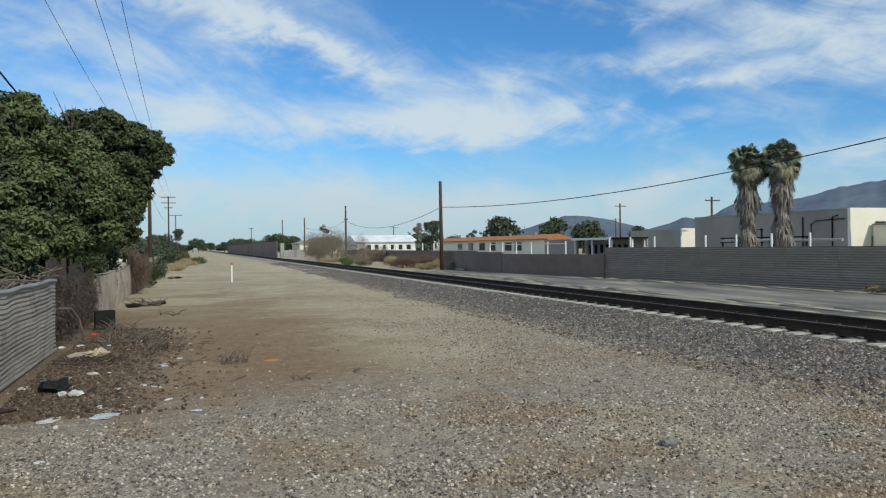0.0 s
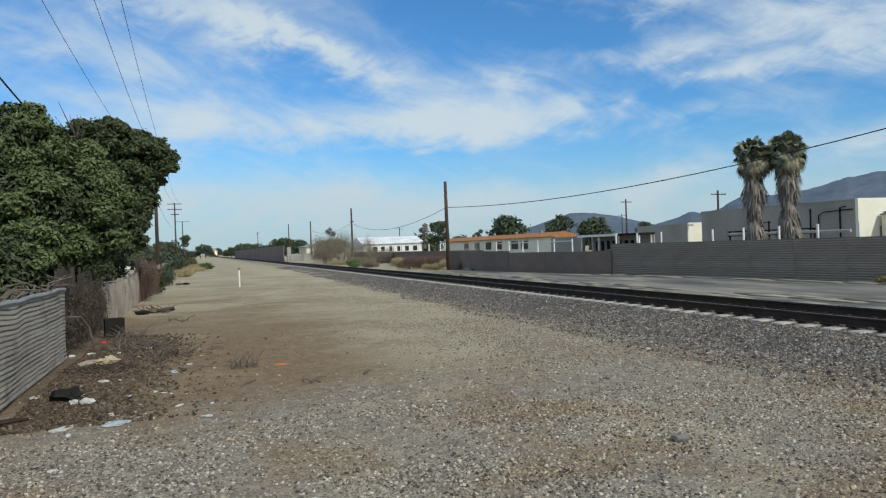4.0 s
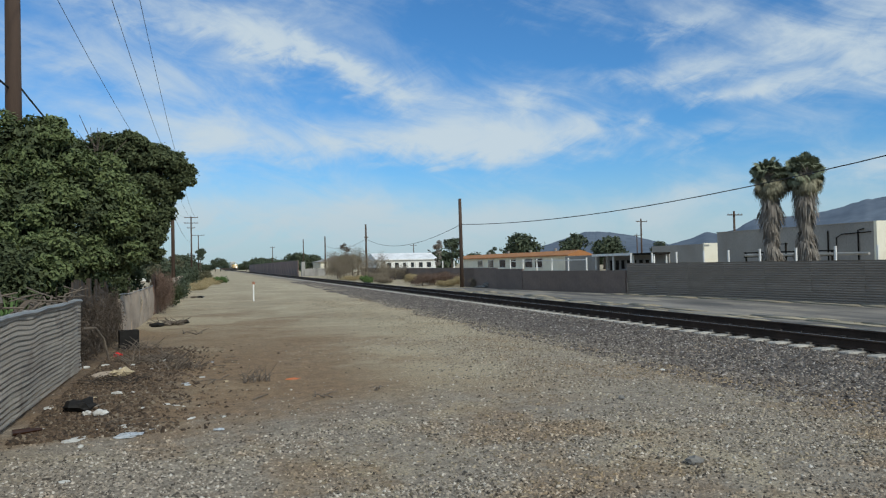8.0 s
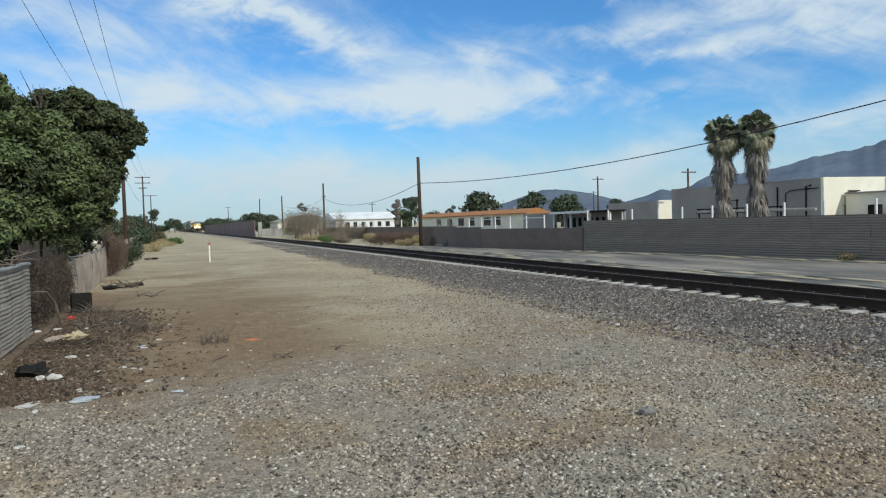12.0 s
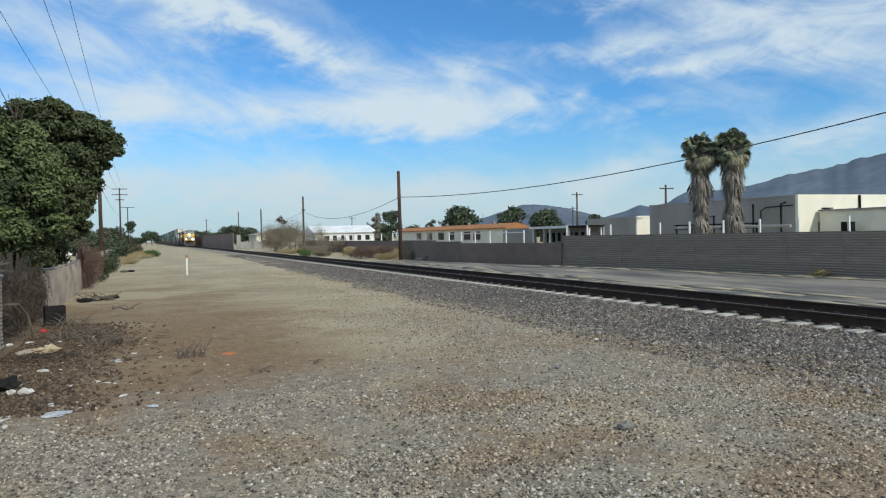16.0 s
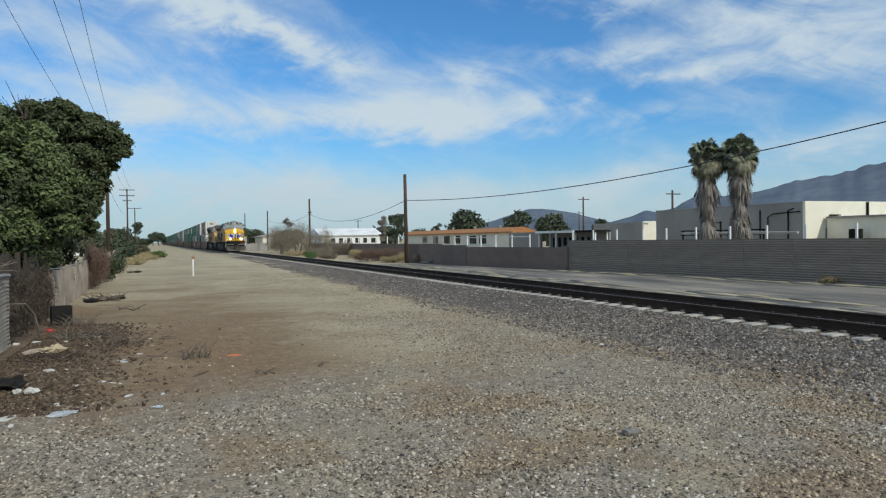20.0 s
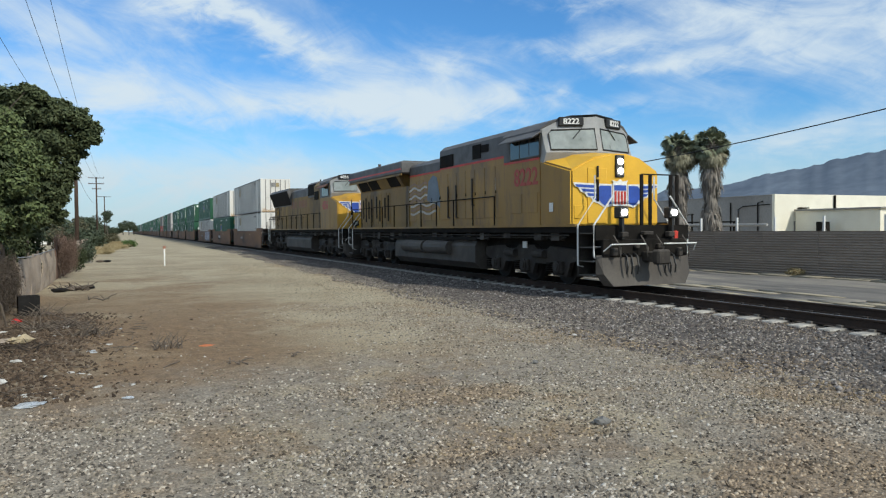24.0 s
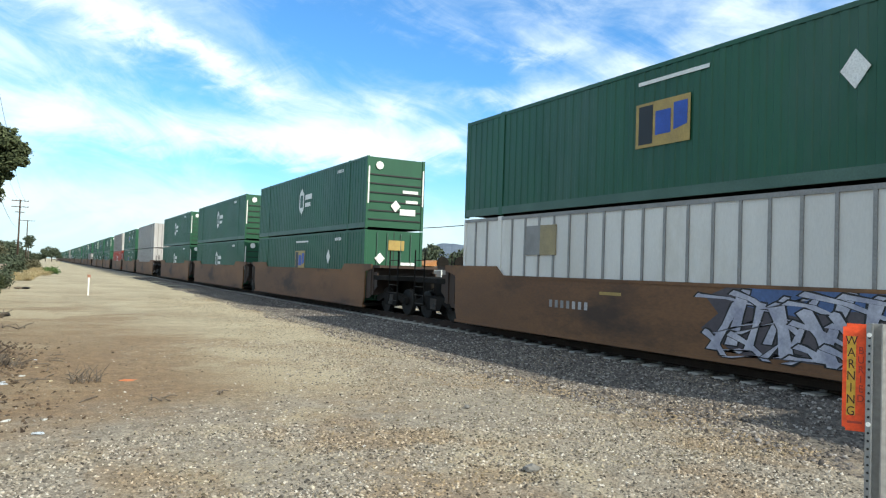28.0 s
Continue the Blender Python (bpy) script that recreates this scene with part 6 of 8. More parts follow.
part("wall", block(B(), 0.6, 40, -6.0, 2.4, 0, 3.35), M_stucco, annex)
part("roof", block(B(), 0.4, 40.2, -6.2, 2.4, 3.35, 3.5), M_conc, annex)
part("tank", tube(B(), [(-0.6, -1.5, 0), (-0.6, -1.5, 2.3)], 0.55, 14), M_dark, annex)
rack = thing("pipe_rack", 50.0, 48.5, -0.34, "dark steel rack with pipes behind the fence", "rack")
for i in range(5):
    part("post", block(B(), -0.06, 0.06, i * 2.6 - 0.06, i * 2.6 + 0.06, 0, 3.2 if i in (2, 3) else 2.4), M_dark, rack)
for z in (1.9, 2.3):
    part("beam", block(B(), -0.05, 0.05, -0.3, 10.7, z, z + 0.12), M_dark, rack)
part("stair_rail", block(B(), -0.04, 0.04, 5.0, 8.0, 3.05, 3.13), M_dark, rack)
part("stored_pipe", tube(B(), [(-0.4, -4, 2.05), (-0.4, 10.0, 2.1)], 0.12, 8), M_conc, rack)
sm = thing("storehouse", 60.7, 79.5, -0.34, "small flat-roofed storehouse, side coloured grey as shaded, end cream as sunlit", "building")
# again the shaded side is coloured grey and the sunlit end cream
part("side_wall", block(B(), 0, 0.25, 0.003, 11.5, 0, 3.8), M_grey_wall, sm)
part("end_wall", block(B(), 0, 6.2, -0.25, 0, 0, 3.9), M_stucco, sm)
part("roof", block(B(), 0.25, 6.2, 0, 11.5, 3.6, 3.72), M_conc, sm)
cp = thing("carport", 31.5, 55.6, -0.34, "open carport of white posts with a flat dark roof", "carport")
for x, y in ((0, 0), (0, -2.8), (0, -5.8), (0.0, -8.6), (1.1, 0), (1.1, -8.6)):
    part("post", block(B(), x - 0.06, x + 0.06, y - 0.06, y + 0.06, 0, 2.3), M_white, cp)
part("roof", block(B(), -0.2, 1.3, -8.8, 0.3, 2.3, 2.45), M_dark, cp)
part("fascia", block(B(), -0.26, -0.2, -6.0, 0.3, 2.27, 2.47), M_white, cp)
part("back_wall", block(B(), 1.16, 1.28, -8.8, 0.4, 0, 2.3), M_grey_wall, cp)
part("side_wall", block(B(), 0.4, 0.6, 0.5, 6.6, 0, 2.4), M_grey_wall, cp)
for i in range(7):
    part("hanging_tool", block(B(), 1.08, 1.16, -0.8 - i * 0.9, -0.45 - i * 0.9, 1.0 + 0.1 * (i % 3), 1.9), M_dark, cp)

b, w, d = gable("orange_roofed_hall", 52.0, 55.4, 100.0, 152.0, -0.34, 2.45, 3.3, M_stucco, M_orange_roof, "long low hall with an orange-brown roof")
windows(b, -w, [-15, -11, -4, 1, 7, 13], 1.0, 2.4, 1.4, M_glass)
for y in (-18, -8, 2, 12):
    part("roof_vent", tube(B(), [(0.0, y, 3.5), (0.0, y, 4.05)], 0.25, 8), M_conc, b)
b, w, d = gable("white_roofed_shed", 38.7, 50.7, 168.9, 183.5, -0.34, 2.75, 4.5, M_white, M_white_roof, "low white shed with a bright white metal roof", rz=90)
windows(b, -w, [-5.5, -3.5, -1.5, 0.5, 2.5, 4.5], 1.2, 2.4, 0.55, M_glass)
b, w, d = gable("far_house", 30.0, 42.0, 215.0, 232.0, -0.34, 2.8, 4.4, M_stucco, M_grey_wall, "distant pale house behind trees")
b, w, d = gable("far_house", -22.0, -9.0, 120.0, 134.0, -0.15, 2.4, 3.4, M_white, M_white_roof, "white house among distant bushes")

wf = thing("white_rail_fence", 30.0, 54.6, -0.34, "white pipe rail fence standing on a wall", "fence")
for i in range(6):
    part("post", block(B(), -0.05, 0.05, i * 3.3 - 0.05, i * 3.3 + 0.05, 0.9, 2.2), M_white, wf)
part("rail", block(B(), -0.03, 0.03, 0, 16.5, 1.98, 2.06), M_white, wf)
for i, y in enumerate((43.0, 40.5, 37.9, 35.3, 33.2, 30.8, 28.35, 26.0, 23.8, 21.3, 18.6)):
    p = part("fence_post", block(B(), -0.04, 0.04, -0.04, 0.04, 0, 2.36), M_white)
    p.location = (27.0, y, -0.34)
    tagged(p, "white painted steel post standing behind the fence", "post", "white posts behind the fence")
for i in range(7):
    p = part("fence_post", block(B(), -0.06, 0.06, -0.06, 0.06, 0, 2.3), M_white)
    p.location = (28.0, 84.0 + i * 4.6, -0.34)
    tagged(p, "white post of a distant yard fence", "post", "white posts of a distant yard")

bb = thing("billboard", 41.0, 18.7, -0.34,  "tall billboard seen edge-on with a catwalk below", "billboard")
part("column", tube(B(), [(0, -0.75, 0), (0, -0.75, 12.9)], 0.42, 16), M_conc, bb)
part("panel", block(B(), -0.8, 0.2, -6, 1.3, 12.9, 19.0), M_white, bb)
part("panel_face", block(B(), -0.86, -0.8, 0.1, 0.95, 12.95, 18.7), M_dark, bb)
part("catwalk", block(B(), -2.0, 0.4, -6, 2.6, 12.3, 12.5), M_dark, bb)
for y in (-4, -1, 2):
    part("brace", tube(B(), [(-1.9, y, 12.3), (0, y * 0.3 - 0.5, 11.6)], 0.06, 6), M_dark, bb)
pole(26.9, 15.9, -0.34, 10.6, 0.19, "dark wooden utility pole with a short crossarm", arms=((6.8, 0.55),))
wire((26.9, 15.9, 8.2), (60, -2, 8.9), 0.3, 0.03)
wire((26.9, 15.9, 6.7), (60, 0, 6.6), 0.3, 0.03)
for x, y, z in ((62, 75, 7.4), (66, 72, 6.9), (82, 190, 8.3), (88, 196, 7.6), (112, 175, 8.8), (70, 108, 8.6), (60, 220, 8), (95, 210, 8)):
    pole(x, y, -0.34, z, 0.17, "distant wooden utility pole with a crossarm", arms=((z - 0.5, 1.1),))

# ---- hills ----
# haze put into the hills by blue-grey colour and a faint blue glow
M_hill = material("haze_tinted_chaparral", (0.10, 0.118, 0.145), (0.07, 0.084, 0.108), 0.004, 0.02, 1.0, bump=0.0, spec=0.0)
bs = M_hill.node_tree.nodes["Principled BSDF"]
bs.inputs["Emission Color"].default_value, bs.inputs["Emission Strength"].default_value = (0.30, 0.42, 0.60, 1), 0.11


def ridge(name, dist, line, label, seed):
    """A hill range; line is bearing to the right of the track and height of the skyline, in degrees."""
    n, rows = 320, 10
    verts, faces = [], []
    a0, a1 = line[0][0], line[-1][0]
    for i in range(n + 1):
        u = a0 + (a1 - a0) * i / n
        j = max(k for k in range(len(line) - 1) if line[k][0] <= u + 1e-9)
        f = (u - line[j][0]) / (line[j + 1][0] - line[j][0])
        el = line[j][1] * (1 - f) + line[j + 1][1] * f
        h = dist * math.tan(radians(el)) + 2.6
        h *= 1 + 0.03 * noise.fractal(Vector((u * 1.1, seed, 0)), 0.8, 2.0, 5)
        b2 = radians(u)
        for m in range(rows + 1):
            w = m / rows
            if m == rows:
                dd, hh = 1.12, 0.0
            else:
                w = m / (rows - 1)
                dd, hh = 0.72 + 0.28 * w, w ** 1.3
                gully = noise.fractal(Vector((u * 0.5 + 1.6 * w, w * 2.4, seed)), 0.9, 2.1, 3)
                hh *= 1 + 0.17 * gully * (1 - w) ** 0.6
                dd += 0.03 * gully * (1 - w)
            verts.append((math.sin(b2) * dist * dd, math.cos(b2) * dist * dd, h * hh - 1.0))
    k = rows + 1
    for i in range(n):
        for m in range(rows):
            a = i * k + m
            faces.append((a, a + k, a + k + 1, a + 1))
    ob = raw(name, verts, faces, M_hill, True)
    return tagged(ob, label, "hills", kind="structure")


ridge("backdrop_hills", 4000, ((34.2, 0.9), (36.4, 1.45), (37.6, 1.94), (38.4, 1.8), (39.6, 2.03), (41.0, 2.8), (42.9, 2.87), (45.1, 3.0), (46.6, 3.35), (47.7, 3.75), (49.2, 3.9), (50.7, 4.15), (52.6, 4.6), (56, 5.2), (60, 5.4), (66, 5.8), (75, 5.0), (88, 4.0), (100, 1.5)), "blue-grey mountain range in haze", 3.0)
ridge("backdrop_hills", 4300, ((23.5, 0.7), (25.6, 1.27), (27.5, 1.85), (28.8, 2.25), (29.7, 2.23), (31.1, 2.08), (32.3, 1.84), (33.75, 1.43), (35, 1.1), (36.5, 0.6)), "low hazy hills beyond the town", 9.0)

# ---- plants ----
def leaf_stuff(name, centres, radii, count, size, mat, parent, seed, hollow=0.55, flat=1.0, droop=0.0):
    """A crown of many small folded leaves in uneven clumps."""
    rng = np.random.default_rng(seed)
    centres, radii = np.array(centres, float), np.array(radii, float)
    w = radii.prod(1) ** (2 / 3)
    idx = rng.choice(len(centres), count, p=w / w.sum())
    d = rng.normal(size=(count, 3))
    d /= np.linalg.norm(d, axis=1, keepdims=True)
    r = rng.uniform(hollow, 1.0, (count, 1)) ** 0.6
    # clumping: many leaves gather round twig ends
    tw = rng.normal(size=(len(centres), 60, 3))
    tw /= np.linalg.norm(tw, axis=2, keepdims=True)
    pick = tw[idx, rng.integers(0, 60, count)]
    d = np.where(rng.random((count, 1)) < 0.72, pick + rng.normal(size=(count, 3)) * 0.16, d)
    p = centres[idx] + d * r * radii[idx]
    nrm = d * 0.8 + rng.normal(size=(count, 3)) * 0.6 + np.array([0, 0, 0.5])
    nrm /= np.linalg.norm(nrm, axis=1, keepdims=True)
    a = np.cross(nrm, rng.normal(size=(count, 3)))
    a[:, 2] -= droop
    a /= np.linalg.norm(a, axis=1, keepdims=True)
    c = np.cross(nrm, a)
    s = size * rng.uniform(0.6, 1.3, (count, 1))
    v = np.stack([p - a * s, p + c * s * 0.45 * flat, p + a * s, p - c * s * 0.45 * flat + nrm * s * 0.2], 1).reshape(-1, 3)
    f = np.arange(count * 4).reshape(-1, 4)
    me = bpy.data.meshes.new(name)
    me.from_pydata(v.tolist(), [], f.tolist())
    me.materials.append(mat)
    ob = new(name, me)
    ob.parent = parent
    ob["kind"] = "stuff"
    return ob


def leaf_material(name, lo, hi, third=None):
    m = islands(name, lo, hi, 0.72, third)
    b2 = m.node_tree.nodes["Principled BSDF"]
    b2.inputs["Specular IOR Level"].default_value = 0.2
    return m


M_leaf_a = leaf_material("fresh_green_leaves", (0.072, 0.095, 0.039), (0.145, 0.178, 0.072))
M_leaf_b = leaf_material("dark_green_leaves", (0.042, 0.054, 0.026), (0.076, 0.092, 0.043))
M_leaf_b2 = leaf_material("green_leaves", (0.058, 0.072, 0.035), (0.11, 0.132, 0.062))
M_leaf_far = leaf_material("far_dark_leaves", (0.05, 0.065, 0.04), (0.085, 0.105, 0.065))
M_olive = leaf_material("olive_brown_leaves", (0.075, 0.075, 0.042), (0.14, 0.13, 0.08))
M_bark = material("grey_bark", (0.12, 0.095, 0.075), (0.075, 0.06, 0.05), 2, 20, 0.95, bump=0.5, stretch=(3, 3, 0.5))
M_dry = leaf_material("dry_brush", (0.14, 0.115, 0.085), (0.27, 0.23, 0.17))
M_redbrush = leaf_material("reddish_dry_brush", (0.11, 0.075, 0.06), (0.18, 0.125, 0.095))
M_deadvine = leaf_material("dead_brown_creeper", (0.05, 0.04, 0.032), (0.12, 0.095, 0.075))
M_weed = leaf_material("green_weed", (0.06, 0.11, 0.03), (0.12, 0.18, 0.06))
M_straw = leaf_material("straw_grass", (0.28, 0.22, 0.12), (0.42, 0.35, 0.20))
M_palm_leaf = leaf_material("palm_fronds", (0.10, 0.12, 0.075), (0.205, 0.222, 0.145))
M_palm_dry = leaf_material("yellowing_palm_fronds", (0.12, 0.115, 0.075), (0.27, 0.25, 0.17))
M_palm_skirt = leaf_material("dead_palm_skirt", (0.15, 0.13, 0.11), (0.30, 0.27, 0.235))


def tree(x, y, z, clumps, label, leaf, count, size, mat, trunk_r, seed, limbs=7, lobes=0):
    """A tapered trunk with limbs that reach into a crown of leaf clumps."""
    t = thing("tree", x, y, z, label, "tree")
    cs = [(c[0] - x, c[1] - y, c[2] - z) for c in clumps]
    rs = [(c[3], c[3], c[3] * c[4]) for c in clumps]
    low = min(c[2] - r[2] for c, r in zip(cs, rs))
    fork = max(0.6, low + 0.5)
    bm = B()
    tube(bm, [(0, 0, -0.1), (0.05, 0.03, fork * 0.5), (0.0, 0.0, fork)], trunk_r, 10, taper=trunk_r * 0.75)
    part("trunk", bm, M_bark, t, smooth=True)
    rnd = random.Random(seed)
    for i in range(min(limbs, len(cs))):
        c = Vector(cs[i])
        m1 = Vector((c.x * 0.4, c.y * 0.4, fork + (c.z - fork) * 0.5 + rnd.uniform(0, 0.3)))
        part("limb", tube(B(), [(0, 0, fork - 0.1), m1, c], trunk_r * 0.5, 7, taper=trunk_r * 0.12), M_bark, t, smooth=True)
    if lobes:
        # each clump carries smaller rounded lobes; darker inner leaves paint the shade between them
        rg = random.Random(seed + 1)
        cs2, rs2 = [], []
        for c, q in zip(cs, rs):
            for k in range(lobes):
                d = Vector((rg.gauss(0, 1), rg.gauss(0, 1), rg.gauss(0.25, 0.9))).normalized()
                f = rg.uniform(0.24, 0.40)
                cs2.append((c[0] + d.x * q[0] * 0.82, c[1] + d.y * q[1] * 0.82, c[2] + d.z * q[2] * 0.82))
                rs2.append((q[0] * f, q[1] * f, q[2] * f * 0.8))
        leaf_stuff("crown", cs2, rs2, int(count * 0.85), size, mat, t, seed, 0.7)
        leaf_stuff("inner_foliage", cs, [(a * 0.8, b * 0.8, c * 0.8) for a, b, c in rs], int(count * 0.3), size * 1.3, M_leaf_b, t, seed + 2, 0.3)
    else:
        leaf_stuff("crown", cs, rs, count, size, mat, t, seed)
    return t


def far_tree(x, y, z, r, h, seed, mat=None, label="dark green distant tree with a rounded uneven crown", lift=0.35):
    rnd = random.Random(seed)
    cl = [(x + rnd.uniform(-0.6, 0.6) * r, y + rnd.uniform(-0.6, 0.6) * r, z + h * rnd.uniform(lift, 0.82), r * rnd.uniform(0.35, 0.6), 0.75) for _ in range(9)]
    cl.append((x, y, z + h * 0.6, r * 0.7, 0.7))
    return tree(x, y, z, cl, label, None, 2600, r * 0.11, mat or M_leaf_far, r * 0.08, seed, 4)


rnd = random.Random(21)
DARK_SHRUBS = []
# the broad near tree over the fence: light green, with a dark taller neighbour behind
A = [(-4.3, 19.0, 4.4, 1.15, 0.85), (-3.4, 19.3, 4.0, 1.15, 0.9), (-5.6, 19.0, 3.9, 1.3, 0.9), (-2.9, 18.6, 3.0, 1.1, 0.95), (-4.0, 18.2, 2.9, 1.3, 0.9), (-5.4, 18.2, 2.6, 1.3, 0.9), (-2.35, 18.9, 2.2, 0.75, 1.0), (-3.3, 18.0, 1.9, 1.0, 0.8), (-4.7, 17.6, 1.9, 1.1, 0.8), (-6.6, 18.5, 3.0, 1.4, 0.9), (-2.2, 19.4, 3.3, 0.7, 0.9), (-3.85, 19.6, 4.9, 0.65, 0.8), (-6.0, 17.5, 1.9, 1.1, 0.8), (-2.8, 18.6, 2.1, 0.6, 0.8), (-3.3, 16.6, 1.8, 0.7, 0.8), (-3.6, 15.6, 1.6, 0.7, 0.8), (-4.4, 15.8, 1.9, 0.9, 0.8)]
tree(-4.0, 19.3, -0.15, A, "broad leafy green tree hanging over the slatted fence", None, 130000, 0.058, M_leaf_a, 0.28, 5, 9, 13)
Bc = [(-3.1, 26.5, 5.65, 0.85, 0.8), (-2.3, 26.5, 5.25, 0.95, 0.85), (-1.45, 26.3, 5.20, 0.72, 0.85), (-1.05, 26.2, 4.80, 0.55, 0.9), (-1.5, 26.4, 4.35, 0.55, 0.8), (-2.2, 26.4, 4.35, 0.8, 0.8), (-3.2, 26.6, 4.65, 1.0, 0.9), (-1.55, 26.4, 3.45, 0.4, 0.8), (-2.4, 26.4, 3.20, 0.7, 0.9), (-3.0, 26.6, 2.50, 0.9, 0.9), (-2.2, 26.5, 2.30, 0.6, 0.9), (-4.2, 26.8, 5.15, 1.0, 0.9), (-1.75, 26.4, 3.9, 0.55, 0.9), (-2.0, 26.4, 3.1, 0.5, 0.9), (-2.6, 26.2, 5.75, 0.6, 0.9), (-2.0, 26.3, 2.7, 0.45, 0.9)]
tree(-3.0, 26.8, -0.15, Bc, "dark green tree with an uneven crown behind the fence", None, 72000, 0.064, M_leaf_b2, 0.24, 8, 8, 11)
# dark-leaved shrubs added to fill the shade under and between the trees
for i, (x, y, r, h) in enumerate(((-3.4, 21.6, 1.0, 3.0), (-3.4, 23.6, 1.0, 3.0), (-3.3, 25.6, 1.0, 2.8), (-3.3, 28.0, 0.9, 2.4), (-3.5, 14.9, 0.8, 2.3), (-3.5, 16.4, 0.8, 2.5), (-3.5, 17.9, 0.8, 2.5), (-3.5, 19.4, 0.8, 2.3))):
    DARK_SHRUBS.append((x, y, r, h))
bare = thing("bare_branches", -3.3, 23.0, -0.15, "leafless grey twigs standing up between the trees", "tree")
part("stem", tube(B(), [(0, 0, 0), (0.05, 0, 3.5), (0.1, 0, 5.4)], 0.06, 6, taper=0.02), M_bark, bare)
for i in range(14):
    z = 4.0 + i * 0.1
    part("twig", tube(B(), [(0.08, 0, z), (rnd.uniform(-0.6, 0.9), rnd.uniform(-0.3, 0.3), z + rnd.uniform(0.5, 1.1))], 0.02, 4, taper=0.006), M_bark, bare)


def bush(x, y, z, r, h, mat, label, seed, count=1800, size=0.09, name="bush"):
    rnd2 = random.Random(seed)
    t = thing(name, x, y, z, label, "bush")
    part("stem", tube(B(), [(0, 0, -0.05), (0.02, 0, h * 0.5)], 0.04 * r + 0.01, 5, taper=0.01), M_bark, t)
    cs = [(rnd2.uniform(-0.65, 0.65) * r, rnd2.uniform(-0.65, 0.65) * r, h * rnd2.uniform(0.25, 0.72)) for _ in range(8)] + [(0, 0, h * 0.4)]
    rs = [(r * 0.4, r * 0.4, h * 0.3)] * 8 + [(r * 0.7, r * 0.7, h * 0.42)]
    thin = mat in (M_dry, M_redbrush, M_straw, M_deadvine)
    leaf_stuff("foliage", cs, rs, count * 2 if thin else count, size * 0.9, mat, t, seed, 0.15, 0.22 if thin else 1.0, -0.8 if thin else 0.0)
    return t


def washingtonia(x, y, z, top, r, seed):
    """A fan palm: trunk hidden in a long skirt of dead fronds, a tuft of green fans on top."""
    t = thing("fan_palm", x, y, z, "fan palm with green tuft and long skirt of dead fronds", "palm tree", "pair of fan palms")
    h = top - z
    part("trunk", tube(B(), [(0, 0, 0), (0.03, 0, h * 0.5), (0, 0, h * 0.93)], 0.28, 10, taper=0.2), M_bark, t)
    rng = np.random.default_rng(seed)

    def strips(name, n, zlo, zhi, make, mat):
        v, f = [], []
        for i in range(n):
            q = make(rng, i / n)
            k = len(v)
            v += q
            f.append(tuple(range(k, k + len(q))))
        me = bpy.data.meshes.new(name)
        me.from_pydata(v, [], f)
        me.materials.append(mat)
        ob = new(name, me)
        ob.parent, ob["kind"] = t, "stuff"

    def skirt(g, u):
        a, zz = g.uniform(0, math.tau), h * g.uniform(0.08, 0.88)
        bulge = r * (0.46 + 0.22 * max(0.0, (zz / h - 0.55)) + 0.14 * math.sin(zz * 2.3 + seed) + 0.10 * math.sin(zz * 5.1 + a * 2))
        ln, wd = g.uniform(0.3, 0.8), g.uniform(0.02, 0.06)
        o = bulge * g.uniform(0.7, 1.15)
        c, s = math.cos(a), math.sin(a)
        return [(c * o * 0.75 - s * wd, s * o * 0.75 + c * wd, zz), (c * o * 0.75 + s * wd, s * o * 0.75 - c * wd, zz), (c * o * 1.05, s * o * 1.05, max(0.3, zz - ln))]

    def fan_mesh(n, elev, droop, length, stalk):
        """Pleated fan leaves on short stalks, each a half-round of narrow folded blades that droop at their tips."""
        v, f = [], []
        for i in range(n):
            a, e = rng.uniform(0, math.tau), rng.uniform(*elev)
            d = Vector((math.cos(a) * math.cos(e), math.sin(a) * math.cos(e), math.sin(e)))
            hub = Vector((0, 0, h - 1.05)) + d * r * rng.uniform(*stalk)
            side = Matrix.Rotation(rng.uniform(-1.1, 1.1), 3, d) @ Vector((-math.sin(a), math.cos(a), 0))
            up = side.cross(d) * -1
            size = length * rng.uniform(0.75, 1.1)
            for k in range(13):
                th = (k - 6) / 6 * 1.35
                way = d * math.cos(th) + side * math.sin(th)
                m1 = hub + way * size * 0.55 + up * 0.04
                tip = hub + way * size * rng.uniform(0.85, 1.0) - Vector((0, 0, droop * size * rng.uniform(0.7, 1.2)))
                wv = (side * math.cos(th) - d * math.sin(th)) * size * 0.085
                q = len(v)
                v += [tuple(hub), tuple(m1 + wv), tuple(tip), tuple(m1 - wv)]
                f += [(q, q + 1, q + 2, q + 3)]
        return v, f

    def fans(name, n, elev, droop, length, stalk, mat):
        v, f = fan_mesh(n, elev, droop, length, stalk)
        me = bpy.data.meshes.new(name)
        me.from_pydata(v, [], f)
        me.materials.append(mat)
        ob = new(name, me)
        ob.parent, ob["kind"] = t, "stuff"
    strips("skirt", 4200, 0, 0, skirt, M_palm_skirt)
    fans("fronds", 56, (-0.1, 1.5), 0.16, r * 0.44, (0.35, 0.75), M_palm_leaf)
    fans("lower_fronds", 60, (-0.7, 0.5), 0.3, r * 0.46, (0.40, 0.74), M_palm_leaf)
    fans("drooping_fronds", 70, (-1.35, -0.5), 0.5, r * 0.50, (0.45, 0.95), M_palm_dry)
    return t


washingtonia(30.3, 33.6, -0.34, 7.3, 1.12, 4)
washingtonia(31.5, 32.3, -0.34, 7.35, 1.12, 9)
M_date = leaf_material("date_palm_leaflets", (0.045, 0.056, 0.03), (0.125, 0.14, 0.08))
dp = thing("date_palm", 41.4, 19.7, -0.34, "date palm with long arching green fronds beyond the fence", "palm tree")
